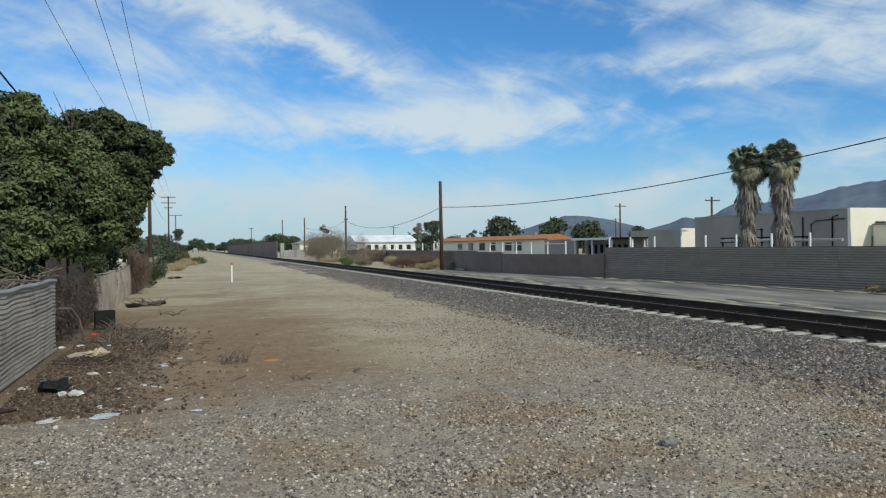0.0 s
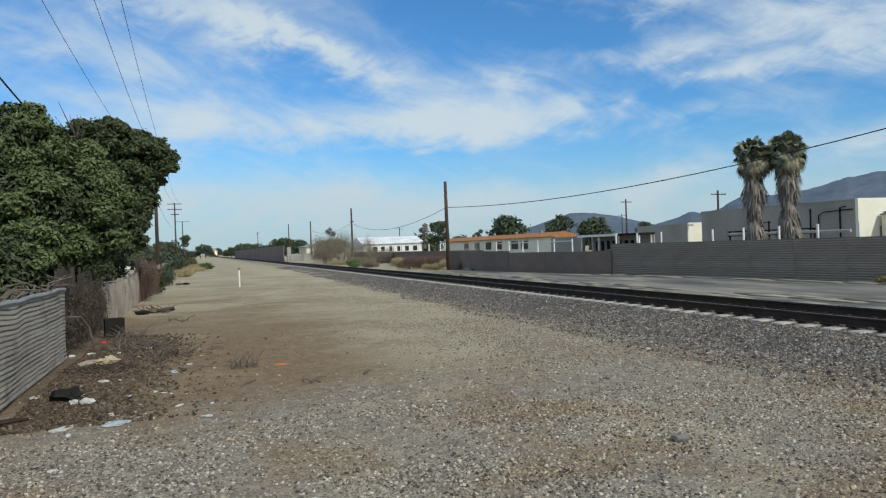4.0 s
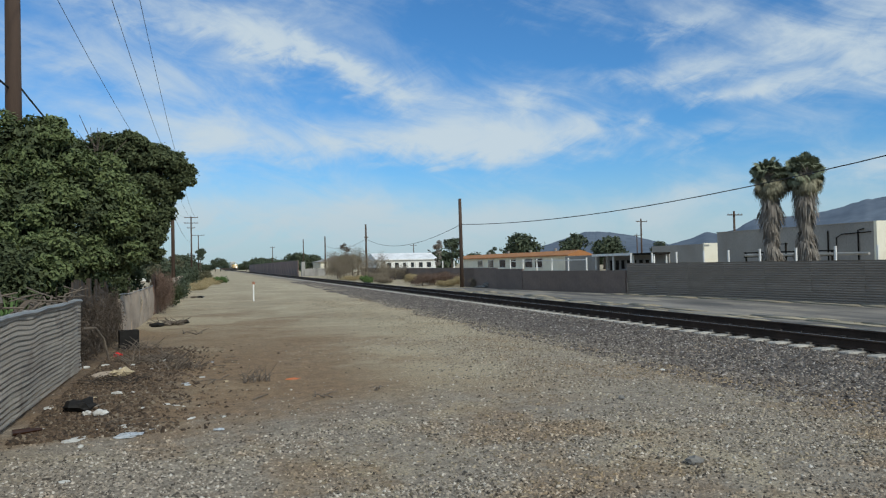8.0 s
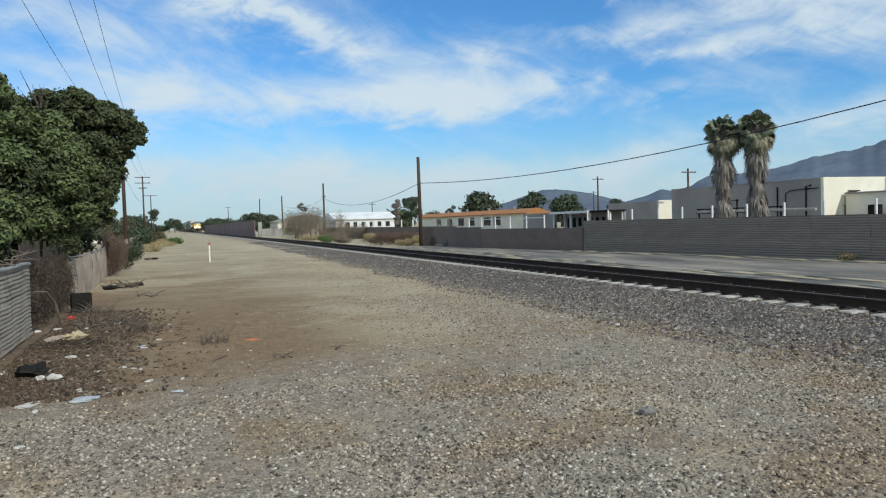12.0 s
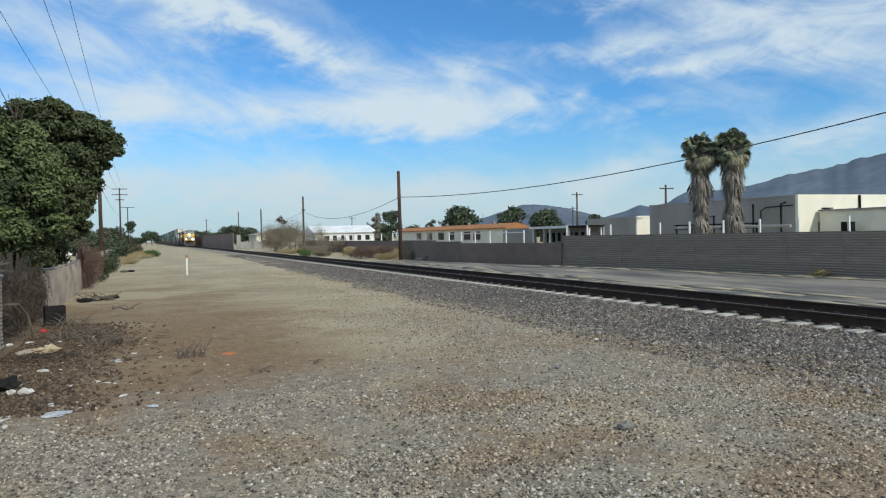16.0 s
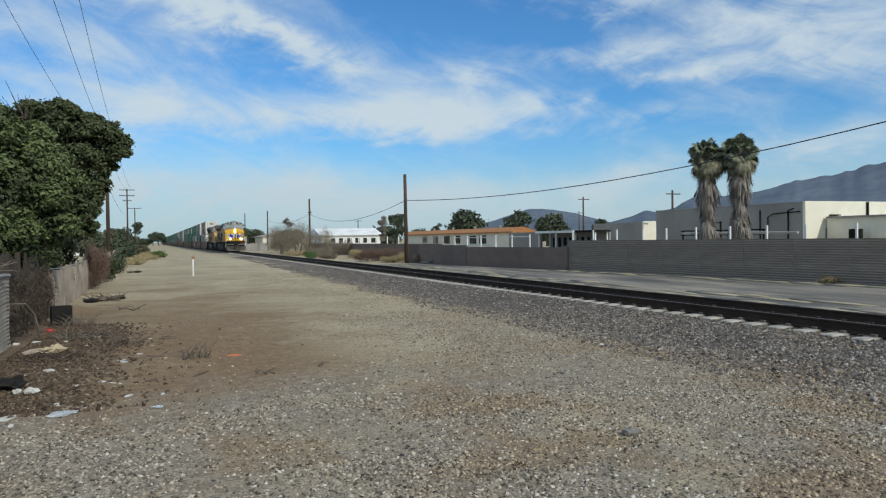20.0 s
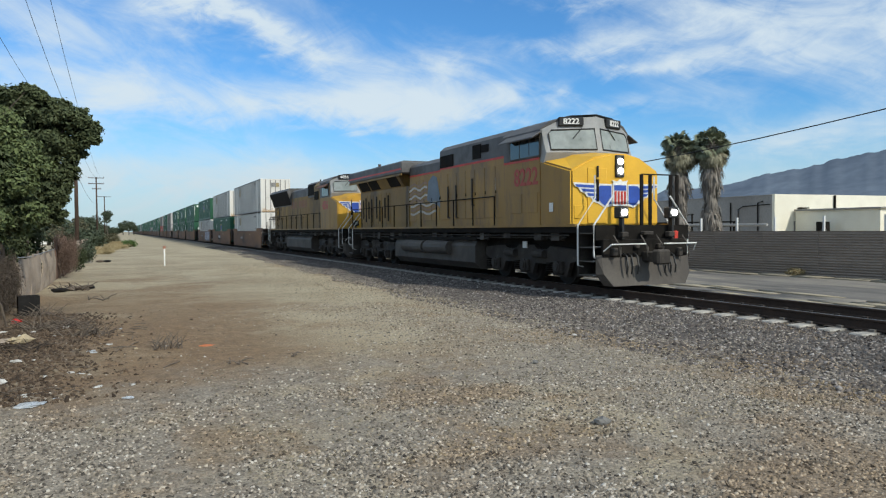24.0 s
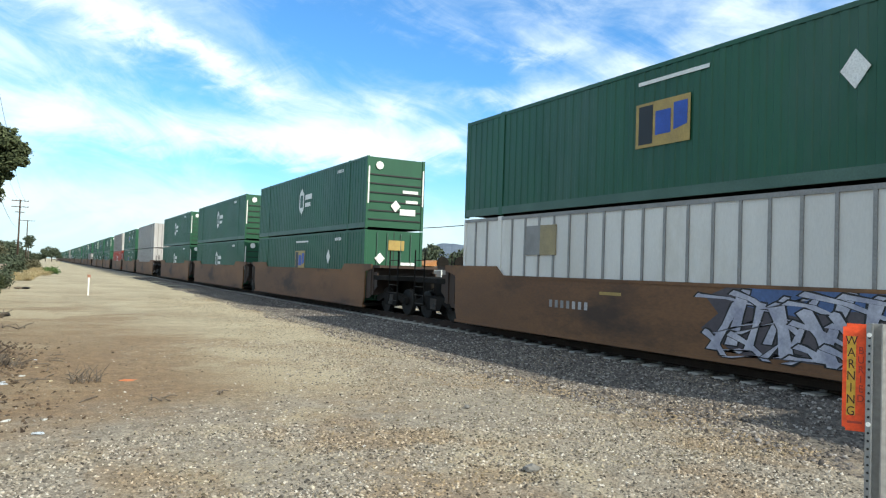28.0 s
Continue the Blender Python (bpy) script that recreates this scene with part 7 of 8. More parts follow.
part("trunk", tube(B(), [(0, 0, 0), (0, 0, 5.4)], 0.4, 10, taper=0.35), M_bark, dp)
for i in range(84):
    a, e = i * 2.4, 1.4 - (i / 84) * 2.1
    bm = B()
    pts, ln = [], 4.2 + 0.5 * math.sin(i * 5.1)
    for k in range(9):
        u = k / 8
        ee = e - u * 1.3
        pts.append(Vector((math.cos(a), math.sin(a), 0)) * (ln * u * max(0.25, math.cos(e - u * 0.6))) + Vector((0, 0, 5.45 + ln * (u * math.sin(e) - 0.55 * u * u))))
    side = Vector((-math.sin(a), math.cos(a), 0))
    for k in range(8):
        for sgn in (-1, 1):
            for q in range(5):
                p0 = pts[k].lerp(pts[k + 1], q / 5)
                tip = p0 + side * sgn * 0.55 * (1 - 0.5 * k / 8) + (pts[k + 1] - pts[k]) * 0.7 - Vector((0, 0, 0.14))
                bm.faces.new([bm.verts.new(p0), bm.verts.new(p0 + (pts[k + 1] - pts[k]) * 0.26), bm.verts.new(tip)])
    part("frond", bm, M_date, dp)

for i, (x, y, r, h) in enumerate(((38.9, 118, 1.7, 8.4), (66.5, 149.5, 4.6, 8.0), (75, 144, 3.4, 8.6), (79, 136, 3.8, 8.0), (96, 140, 2.1, 6.8), (67.5, 172, 1.5, 6.9), (110, 90, 5, 6.4), (118, 96, 4, 5.4), (98, 62, 4.0, 7.4), (34, 190, 3.4, 4.6), (60, 190, 5, 5.0), (24.0, 225, 2.6, 7.4), (-13.0, 420, 4, 4.0), (-16.0, 520, 6, 4.6), (34, 480, 6, 8), (44, 400, 8, 7))):
    far_tree(x, y, -0.34, r, h, 50 + i)
for i, (x, y, r, h) in enumerate(((3.4, 430, 3.2, 8.8), (0.5, 440, 3.0, 7.8), (6.4, 470, 2.5, 7.0), (17.5, 430, 2.4, 7.4), (21, 400, 3, 5.4), (25, 380, 4, 5.0), (31, 360, 3, 5.6))):
    far_tree(x, y, -0.34, r, h, 70 + i)
far_tree(-2.6, 150, -0.15, 1.1, 6.6, 91, M_leaf_far, "slender dark green distant palm", 0.62)
sky_row = random.Random(33)
for i in range(22):
    far_tree(-34 + i * 7.0 + (14 if i > 4 else 0) + sky_row.uniform(-2, 2), 560 + sky_row.uniform(0, 160), -0.34, sky_row.uniform(3.5, 6.5), sky_row.uniform(4.5, 8.5), 700 + i)
far_tree(36.3, 118, -0.34, 1.0, 8.0, 90, M_palm_skirt, "grey-green shaggy distant palm", 0.2)
for i in range(26):
    x, y = 120 + i * 17 + rnd.uniform(-6, 6), 330 - i * 11 + rnd.uniform(-15, 15)
    far_tree(x, y, -0.34, rnd.uniform(4, 7), rnd.uniform(4.5, 7), 200 + i)
for i in range(14):
    far_tree(-9 - rnd.uniform(0, 10) * (i % 4), 110 + i * 26, -0.15, rnd.uniform(2.5, 4.5), rnd.uniform(3.8, 6.5), 300 + i)
for i in range(10):
    far_tree(rnd.uniform(20, 60), 300 + i * 30, -0.34, rnd.uniform(4, 6), rnd.uniform(5, 8), 400 + i)
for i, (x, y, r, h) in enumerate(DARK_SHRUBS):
    bush(x, y, -0.15, r, h, M_leaf_b, "dark-leaved shrub added for the shade under the tree", 540 + i, 9000, 0.06)
# green hedge bushes along the far end of the fence
for i, (x, y, r, h) in enumerate(((-3.6, 72, 1.6, 2.5), (-4.6, 82, 2.3, 3.2), (-3.4, 90, 2.0, 2.6), (-2.7, 98, 1.6, 1.9), (-5.2, 100, 2.6, 3.0), (-1.6, 108, 1.5, 1.6))):
    bush(x, y, -0.15, r, h, M_olive if i % 2 else M_leaf_far, "olive green bush at the edge of the dirt strip" if i % 2 else "dark green bush at the edge of the dirt strip", 500 + i, 3400, 0.14)
for i, (y, h) in enumerate(((30.6, 1.75), (32.0, 1.95), (33.4, 1.8), (34.8, 1.6))):
    bush(-2.15, y, -0.15, 0.62, h, M_redbrush, "dry brown creeper overgrowing the board fence", 580 + i, 2600, 0.05, "creeper")
for i, (y, h) in enumerate(((14.6, 1.25), (15.7, 1.45), (16.8, 1.4), (18.0, 1.5), (19.0, 1.35))):
    bush(-2.42, y, -0.15, 0.42, h, M_deadvine, "dead brown creeper hanging on the dark boards", 590 + i, 2200, 0.05, "creeper")
bush(-1.9, 36.0, -0.15, 0.5, 1.2, M_leaf_b, "small green bush against the fence", 520, 1500, 0.06)
bush(-2.1, 45.5, -0.15, 0.9, 1.5, M_leaf_far, "dark green bush against the fence", 521, 1800, 0.09)
bush(0.9, 90, -0.15, 1.1, 0.9, M_weed, "low green bush on the dirt strip", 522, 1400, 0.1)
for i in range(9):
    bush(-1.6 + rnd.uniform(-1, 2.0), 62 + i * 6, -0.15, rnd.uniform(0.6, 1.4), rnd.uniform(0.25, 0.6), M_straw, "patch of dry straw-coloured grass", 530 + i, 900, 0.12, "grass_clump")
# dry brush and weeds between the track and the long wall
for i, (x, y, r, h, m, nm) in enumerate(((18.0, 98, 2.6, 4.2, M_dry, "tall grey-brown dry brush"), (20.3, 106, 3.0, 5.8, M_dry, "tall grey-brown dry brush"), (17.6, 108, 2.4, 5.0, M_dry, "tall grey-brown dry brush"), (19.5, 118, 3.2, 5.2, M_dry, "tall grey-brown dry brush"), (16.8, 101, 2.2, 3.4, M_dry, "tall grey-brown dry brush"), (22.6, 100, 2.2, 4.2, M_dry, "tall grey-brown dry brush"), (22.0, 90, 2.4, 2.4, M_dry, "tall grey-brown dry brush"), (23.0, 140, 3.5, 2.4, M_dry, "tall grey-brown dry brush"),
        (15.9, 78, 0.9, 0.85, M_weed, "fresh green weed clump"), (17.0, 74, 1.4, 0.8, M_dry, "low dry brush"), (19.4, 72, 1.6, 1.0, M_straw, "pale dry grass clump"), (17.8, 62.5, 1.5, 1.15, M_redbrush, "reddish dry brush"), (19.2, 63.5, 1.5, 1.25, M_redbrush, "reddish dry brush"), (20.6, 64, 1.6, 1.25, M_redbrush, "reddish dry brush"), (18.4, 57.0, 1.0, 0.7, M_straw, "pale dry grass clump"), (20.2, 58.5, 1.3, 0.9, M_straw, "pale dry grass clump"), (20.3, 54.5, 1.0, 0.8, M_dry, "low dry brush"), (21.2, 56.5, 1.2, 1.0, M_dry, "low dry brush"), (18.5, 84, 2.0, 1.2, M_dry, "low dry brush"), (20, 150, 3, 1.8, M_dry, "dry brush"), (17.0, 92, 1.6, 0.8, M_straw, "pale dry grass clump"), (27.6, 53, 1.0, 1.0, M_weed, "green weeds behind the low wall"), (29.0, 56, 1.0, 0.9, M_straw, "pale weeds behind the low wall"), (24.0, 20.2, 0.5, 0.28, M_straw, "yellowing grass tuft at the foot of the fence"))):
    bush(x, y, -0.34, r, h, m, nm + " beside the railway", 600 + i, int(1200 + 700 * r), 0.07 + 0.02 * r)
tall = thing("tall_weed", 18.6, 108.5, -0.34, "thin tall weed with a ragged head above the brush", "plant")
part("stem", tube(B(), [(0, 0, 0), (0.3, 0, 3.0), (0.2, 0, 5.2)], 0.06, 5, taper=0.02), M_bark, tall)
leaf_stuff("head", [(0.3, 0, 4.5), (0.7, 0.2, 4.3), (-0.2, 0, 4.8), (0.2, 0.3, 5.1)], [(0.5, 0.4, 0.4), (0.4, 0.4, 0.35), (0.4, 0.4, 0.4), (0.3, 0.3, 0.3)], 420, 0.2, M_deadvine, tall, 77, 0.1, 0.22)

# ---- fence at the dirt strip's edge ----
M_slat = material("pale_fence_slat", (0.40, 0.355, 0.295), (0.30, 0.263, 0.22), 1.5, 30, 0.85, bump=0.15, stain=(0.19, 0.16, 0.13), stain_scale=1.6, each=0.10)
M_shade_board = material("shade_dark_wood", (0.07, 0.054, 0.042), (0.042, 0.033, 0.026), 2, 30, 0.95, bump=0.3, stretch=(1, 1, 0.3), each=0.2)
M_canvas = material("faded_beige_cloth", (0.42, 0.34, 0.265), (0.32, 0.262, 0.205), 0.8, 40, 0.95, bump=0.2, stain=(0.15, 0.12, 0.095), stain_scale=0.9)
M_redwood = material("reddish_boards", (0.19, 0.115, 0.08), (0.135, 0.085, 0.062), 1.5, 30, 0.9, bump=0.2, stretch=(1, 1, 0.3), each=0.15)
M_galv = material("galvanised_steel", (0.36, 0.355, 0.34), (0.28, 0.275, 0.265), 2, 40, 0.55, 0.45, 0.08)
M_vine = material("dead_vine", (0.16, 0.13, 0.10), (0.10, 0.08, 0.065), 3, 30, 0.95)
FX = -2.25


def wavy(y0, y1, z0, z1, amp, seed, bow=0.0, nx=26, nz=14):
    """A cloth-like sheet along y, bulging and with its own thickness."""
    bm = B()
    g = []
    for k, off in enumerate((0.0, 0.03)):
        rows = []
        for j in range(nz + 1):
            row = []
            for i in range(nx + 1):
                u, w = i / nx, j / nz
                y, z = y0 + (y1 - y0) * u, z0 + (z1 - z0) * w
                top = 0.05 * noise.noise(Vector((y * 1.3, seed, 0))) * w
                x = amp * noise.noise(Vector((y * 1.7, z * 1.9, seed))) + bow * math.sin(w * math.pi) - off
                row.append(bm.verts.new((x, y, z + top)))
            rows.append(row)
        g.append(rows)
    for rows in g:
        for j in range(nz):
            for i in range(nx):
                bm.faces.new((rows[j][i], rows[j][i + 1], rows[j + 1][i + 1], rows[j + 1][i]))
    for i in range(nx):
        bm.faces.new((g[0][nz][i], g[0][nz][i + 1], g[1][nz][i + 1], g[1][nz][i]))
    for j in range(nz):
        for e in (0, nx):
            bm.faces.new((g[0][j][e], g[0][j + 1][e], g[1][j + 1][e], g[1][j][e]))
    return bm


sf = thing("slatted_fence", FX, 0, -0.15, "grey chain-link fence filled with sagging level slats", "fence")
part("backing", wavy(6.0, 13.9, 0.0, 1.2, 0.03, 2.0, 0.0, 64, 24), M_slat, sf).location.x = -0.03
for i in range(19):
    z = 0.05 + i * 0.062
    bm = B()
    pts = []
    for k in range(33):
        y = 6.0 + 7.9 * k / 32
        x = 0.03 * noise.noise(Vector((y * 1.7, z * 1.9, 2.0))) + 0.02
        pts.append((x, y, z + 0.008 * noise.noise(Vector((y * 0.9, i * 0.7, 5.0))) + 0.05 * noise.noise(Vector((y * 1.3, 2.0, 0))) * z / 1.2))
    r0 = [bm.verts.new((x, y, zz)) for x, y, zz in pts]
    lift = rnd.uniform(0.002, 0.006)
    r1 = [bm.verts.new((x + lift, y, zz + 0.012)) for x, y, zz in pts]
    r2 = [bm.verts.new((x + 0.003, y, zz + rnd.uniform(0.045, 0.058))) for x, y, zz in pts]
    for k in range(32):
        bm.faces.new((r0[k], r0[k + 1], r1[k + 1], r1[k]))
        bm.faces.new((r1[k], r1[k + 1], r2[k + 1], r2[k]))
    part("slat", bm, M_slat, sf)
part("top_rail", tube(B(), [(0.02, 6.0 + 0.66 * i, 1.24 + 0.05 * noise.noise(Vector(((6.0 + 0.66 * i) * 1.3, 2.0, 0)))) for i in range(13)], 0.035, 8), M_galv, sf)
for y in (7.6, 10.4, 12.3, 13.95):
    part("post", tube(B(), [(-0.06, y, 0), (-0.06, y, 1.27)], 0.035, 8), M_galv, sf)
part("bent_pipe", tube(B(), [(0.05, 13.95, 0.75), (0.2, 14.3, 0.72), (0.3, 14.55, 0.5), (0.36, 14.7, 0.1)], 0.022, 6), M_vine, sf)
for i in range(34):
    y = 8.0 + i * 0.19
    a = Vector((-0.15 + rnd.uniform(-0.2, 0.1), y, 1.2))
    q = [a, a + Vector((rnd.uniform(-0.25, 0.25), rnd.uniform(-0.3, 0.3), rnd.uniform(0.08, 0.25))), a + Vector((rnd.uniform(-0.35, 0.35), rnd.uniform(-0.5, 0.5), rnd.uniform(-0.05, 0.38)))]
    part("dead_vine", tube(B(), q, 0.02, 5, taper=0.01), M_vine, sf)
for i, y in enumerate((9.6, 10.7, 11.6)):
    t = thing("yucca", FX - 0.5, y, -0.15, "spiky green yucca behind the slatted fence", "plant")
    for k in range(16):
        a2, e2 = rnd.uniform(0, 6.28), rnd.uniform(0.5, 1.4)
        d = Vector((math.cos(a2) * math.cos(e2), math.sin(a2) * math.cos(e2), math.sin(e2)))
        sd = d.cross(Vector((0, 0, 1))).normalized() * 0.035
        bm = B()
        o = Vector((0, 0, 0.85 if i else 1.0))
        v = [bm.verts.new(o - sd), bm.verts.new(o + sd), bm.verts.new(o + d * 0.3 + sd * 0.8), bm.verts.new(o + d * 0.65), bm.verts.new(o + d * 0.3 - sd * 0.8)]
        bm.faces.new(v)
        part("blade", bm, M_weed, t)
    part("stump", tube(B(), [(0, 0, 0), (0, 0, 1.0)], 0.09, 7), M_bark, t)

# boards added and coloured dark where only tree shade lies
df = thing("board_screen", FX - 0.25, 0, -0.15, "dark boards added to stand for the shade under the tree", "fence")
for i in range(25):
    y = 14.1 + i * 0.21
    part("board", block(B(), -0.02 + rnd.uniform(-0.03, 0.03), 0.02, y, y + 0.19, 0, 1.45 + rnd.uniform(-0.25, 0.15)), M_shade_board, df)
cf = thing("cloth_fence", FX, 0, -0.15, "low fence screened with faded beige cloth", "fence")
for i in range(4):
    y = 19.5 + i * 2.55
    part("cloth", wavy(y, y + 2.46, 0.0, 1.08 + 0.05 * (i % 2), 0.07, 10.0 + i, 0.04), M_canvas, cf)
    part("post", tube(B(), [(-0.06, y, 0), (-0.06, y, 1.2)], 0.035, 8), M_vine, cf)
part("top_wire", tube(B(), [(0, 19.5, 1.16), (0, 22, 1.1), (0, 29.7, 1.15)], 0.015, 5), M_galv, cf)
rf = thing("board_fence", FX, 0, -0.15, "reddish brown board fence", "fence")
for i in range(26):
    y = 30.0 + i * 0.23
    part("board", block(B(), -0.025 + rnd.uniform(-0.02, 0.02), 0.015, y, y + 0.21, 0, 1.5 + rnd.uniform(-0.1, 0.1)), M_redwood, rf)
gf2 = thing("cloth_fence", FX - 0.1, 0, -0.15, "brown screened fence running on to the bushes", "fence")
for i in range(8):
    y = 36.2 + i * 3.0
    part("cloth", wavy(y, y + 2.95, 0.0, 1.25, 0.08, 30.0 + i, 0.03, 12, 6), M_canvas if i % 2 else M_redwood, gf2)

# ---- litter, stones and plants on the dirt ----
M_paper = material("dirty_white_paper", (0.55, 0.54, 0.51), (0.38, 0.36, 0.33), 9, 40, 0.85, bump=0.1)
M_card = material("pale_cardboard", (0.45, 0.37, 0.24), (0.37, 0.30, 0.19), 4, 40, 0.9, bump=0.1)
M_plastic = material("black_plastic", (0.012, 0.011, 0.011), (0.02, 0.019, 0.018), 6, 30, 0.7, bump=0.2, spec=0.15)
M_clear = material("cloudy_plastic", (0.48, 0.50, 0.52), (0.38, 0.40, 0.42), 5, 30, 0.3, bump=0.1)
M_redplastic = material("red_plastic", (0.60, 0.03, 0.025), None, 5, 30, 0.4)
M_orange = material("orange_marking_paint", (0.60, 0.16, 0.04), (0.45, 0.15, 0.06), 8, 50, 0.9)
M_rock = material("grey_rock", (0.20, 0.19, 0.175), (0.13, 0.125, 0.115), 4, 30, 0.95, bump=0.4)
M_glass_brown = material("brown_bottle_glass", (0.04, 0.018, 0.01), None, 3, 20, 0.15, bump=0)


def crumple(name, x, y, r, h, mat, label, category, seed, stretch=1.0, turn=0.0):
    """A creased lump or sheet resting on the ground."""
    bm = B()
    bmesh.ops.create_icosphere(bm, subdivisions=2, radius=1.0)
    for v in bm.verts:
        k = 1 + 0.45 * noise.noise(Vector(v.co) * 1.9 + Vector((seed, 0, 0)))
        v.co = Vector((v.co.x * r * k * stretch, v.co.y * r * k, max(0.0, v.co.z * 0.5 + 0.5) * h * (1 + 0.5 * noise.noise(v.co * 2.7 + Vector((0, seed, 0))))))
    ob = part(name, bm, mat)
    ob.matrix_world = pose(x, y, ground_z(x, y) - 0.006, 0, 0, turn)
    return tagged(ob, label, category)


for i, (x, y, r, h, st) in enumerate((
    (-2.2, 14.3, 0.10, 0.06, 1.3), (-1.93, 14.47, 0.10, 0.05, 1.5), (-1.44, 14.33, 0.08, 0.04, 1.4), (-1.6, 13.87, 0.06, 0.03, 1.3), (-1.33, 11.14, 0.12, 0.05, 1.5), (-1.34, 9.62, 0.13, 0.09, 1.3), (-1.5, 9.7, 0.09, 0.08, 1.2),
    (-2.04, 10.36, 0.13, 0.03, 1.6), (-0.62, 10.12, 0.09, 0.02, 1.4), (-0.5, 9.94, 0.03, 0.02, 4.0), (-0.95, 14.7, 0.10, 0.05, 1.6), (-1.41, 8.39, 0.18, 0.03, 1.6), (-1.3, 8.04, 0.06, 0.03, 1.5), (-0.97, 8.76, 0.035, 0.03, 2.0),
    (-1.22, 6.74, 0.07, 0.02, 1.6), (7.05, 10.36, 0.05, 0.03, 2.4), (2.84, 6.63, 0.03, 0.02, 2.4), (7.5, 13.0, 0.025, 0.02, 2.0), (-0.8, 12.6, 0.05, 0.02, 1.5)
)):
    crumple("paper_scrap", x, y, r * 0.5, h, M_paper, "crumpled white paper scrap on the brown dirt", "litter", i * 1.7, st, i * 37)["group"] = "paper scraps by the fence"
for i in range(26):
    x, y = rnd.uniform(-2.0, 0.2), rnd.uniform(8.2, 15.5)
    crumple("paper_scrap", x, y, rnd.uniform(0.015, 0.05), 0.02, rnd.choice((M_paper, M_paper, M_clear, M_card)), "small scrap of litter on the brown dirt", "litter", 50 + i, rnd.uniform(1, 2), i * 50)["group"] = "paper scraps by the fence"
crumple("bottle_cap_bucket", -1.88, 15.85, 0.10, 0.12, M_redplastic, "small red plastic scrap among litter", "litter", 3.3)
crumple("cardboard_piece", -1.46, 12.8, 0.12, 0.16, M_card, "broken pale cardboard box on the dirt", "litter", 8.1, 1.4, 20)
crumple("rubbish_bag", -1.63, 10.05, 0.14, 0.17, M_plastic, "torn black rubbish bag on the dirt", "litter", 2.2, 1.3, 10)
crumple("plastic_sheet", -0.89, 8.33, 0.12, 0.04, M_clear, "cloudy clear plastic sheet on gravel", "litter", 6.6, 1.2, 40)
crumple("rag", -1.7, 13.2, 0.2, 0.05, M_canvas, "dirty rag on the brown dirt", "litter", 16.6, 1.7, 70)
crumple("orange_mark", 1.15, 11.6, 0.10, 0.012, M_orange, "orange marking paint sprayed on the dirt", "paint mark", 4.4, 1.3)
crumple("rock", 3.88, 5.26, 0.065, 0.07, M_rock, "dark grey rock lying on the gravel", "rock", 1.2, 1.3, 20)
crumple("rock", 4.9, 8.1, 0.04, 0.05, M_rock, "small grey rock lying on the gravel", "rock", 5.2, 1.3, 60)
crumple("rock", 20.3, 52.0, 0.5, 0.55, M_rock, "pale boulder at the edge of the lane", "rock", 7.7, 1.2, 20)
for i, (x, y) in enumerate(((-1.2, 24.5), (-1.7, 23.7), (-1.45, 24.2), (-0.95, 24.9), (-1.2, 45.5), (-0.8, 45.9), (-2.3, 51))):
    crumple("rubbish_lump", x, y, 0.15, 0.13, M_plastic if i % 2 else M_vine, "dark lump of dumped rubbish on the dirt strip", "litter", 20 + i, 1.6, i * 33)
bt = thing("bottle", -2.1, 8.86, ground_z(-2.1, 8.86) + 0.04, "brown glass bottle lying by the fence", "bottle", rz=-70)
part("body", tube(B(), [(0, 0, 0), (0, 0.17, 0)], 0.036, 12), M_glass_brown, bt)
part("neck", tube(B(), [(0, 0.17, 0), (0, 0.21, 0), (0, 0.29, 0)], 0.03, 10, taper=0.014), M_glass_brown, bt)
bx = thing("crate", -1.85, 17.6, ground_z(-1.85, 17.6), "black plastic crate under the tree", "crate", rz=12)
for a in ((-0.2, 0.2, -0.16, -0.14, 0, 0.42), (-0.2, 0.2, 0.14, 0.16, 0, 0.42), (-0.2, -0.18, -0.14, 0.14, 0, 0.42), (0.18, 0.2, -0.14, 0.14, 0, 0.42), (-0.18, 0.18, -0.14, 0.14, 0, 0.03)):
    part("side", block(B(), *a), M_plastic, bx)
pp = thing("concrete_pipe", 20.9, 53.0, -0.3, "broken concrete pipe and slab by the lane", "pipe", rz=20)
bm = B()
for k in range(14):
    a, c = k / 14 * math.tau, (k + 1) / 14 * math.tau
    q = [bm.verts.new((r * math.cos(w), y, 0.38 + r * math.sin(w))) for y in (0, 1.6) for w in (a, c) for r in (0.30, 0.38)]
    for f in ((0, 1, 3, 2), (4, 6, 7, 5), (1, 5, 7, 3), (0, 2, 6, 4)):
        bm.faces.new([q[i] for i in f])
part("barrel", bm, M_conc, pp)
part("slab", block(B(), -1.2, -0.5, -0.4, 0.8, 0, 0.12, 0.02), M_conc, pp)


def twiggy(name, x, y, n, ln, h, mat, label, seed, r=0.008):
    """A heap of crossed twigs."""
    rr = random.Random(seed)
    t = thing(name, x, y, ground_z(x, y), label, "twigs")
    for i in range(n):
        a2 = rr.uniform(0, 6.28)
        p = Vector((rr.uniform(-ln, ln) * 0.6, rr.uniform(-ln, ln) * 0.45, 0.01))
        q = p + Vector((math.cos(a2) * ln * 0.5, math.sin(a2) * ln * 0.4, rr.uniform(0.2, 1.0) * h))
        part("twig", tube(B(), [p, p.lerp(q, 0.5) + Vector((0, 0, 0.02)), q], r, 4, taper=r * 0.4), mat, t)
    return t


twiggy("dry_plant", 0.58, 11.5, 34, 0.34, 0.26, M_vine, "dead dry plant lying on the dirt", 4)
twiggy("twig_heap", -0.7, 13.5, 30, 0.5, 0.28, M_vine, "heap of dry twigs and litter on the dirt", 6)
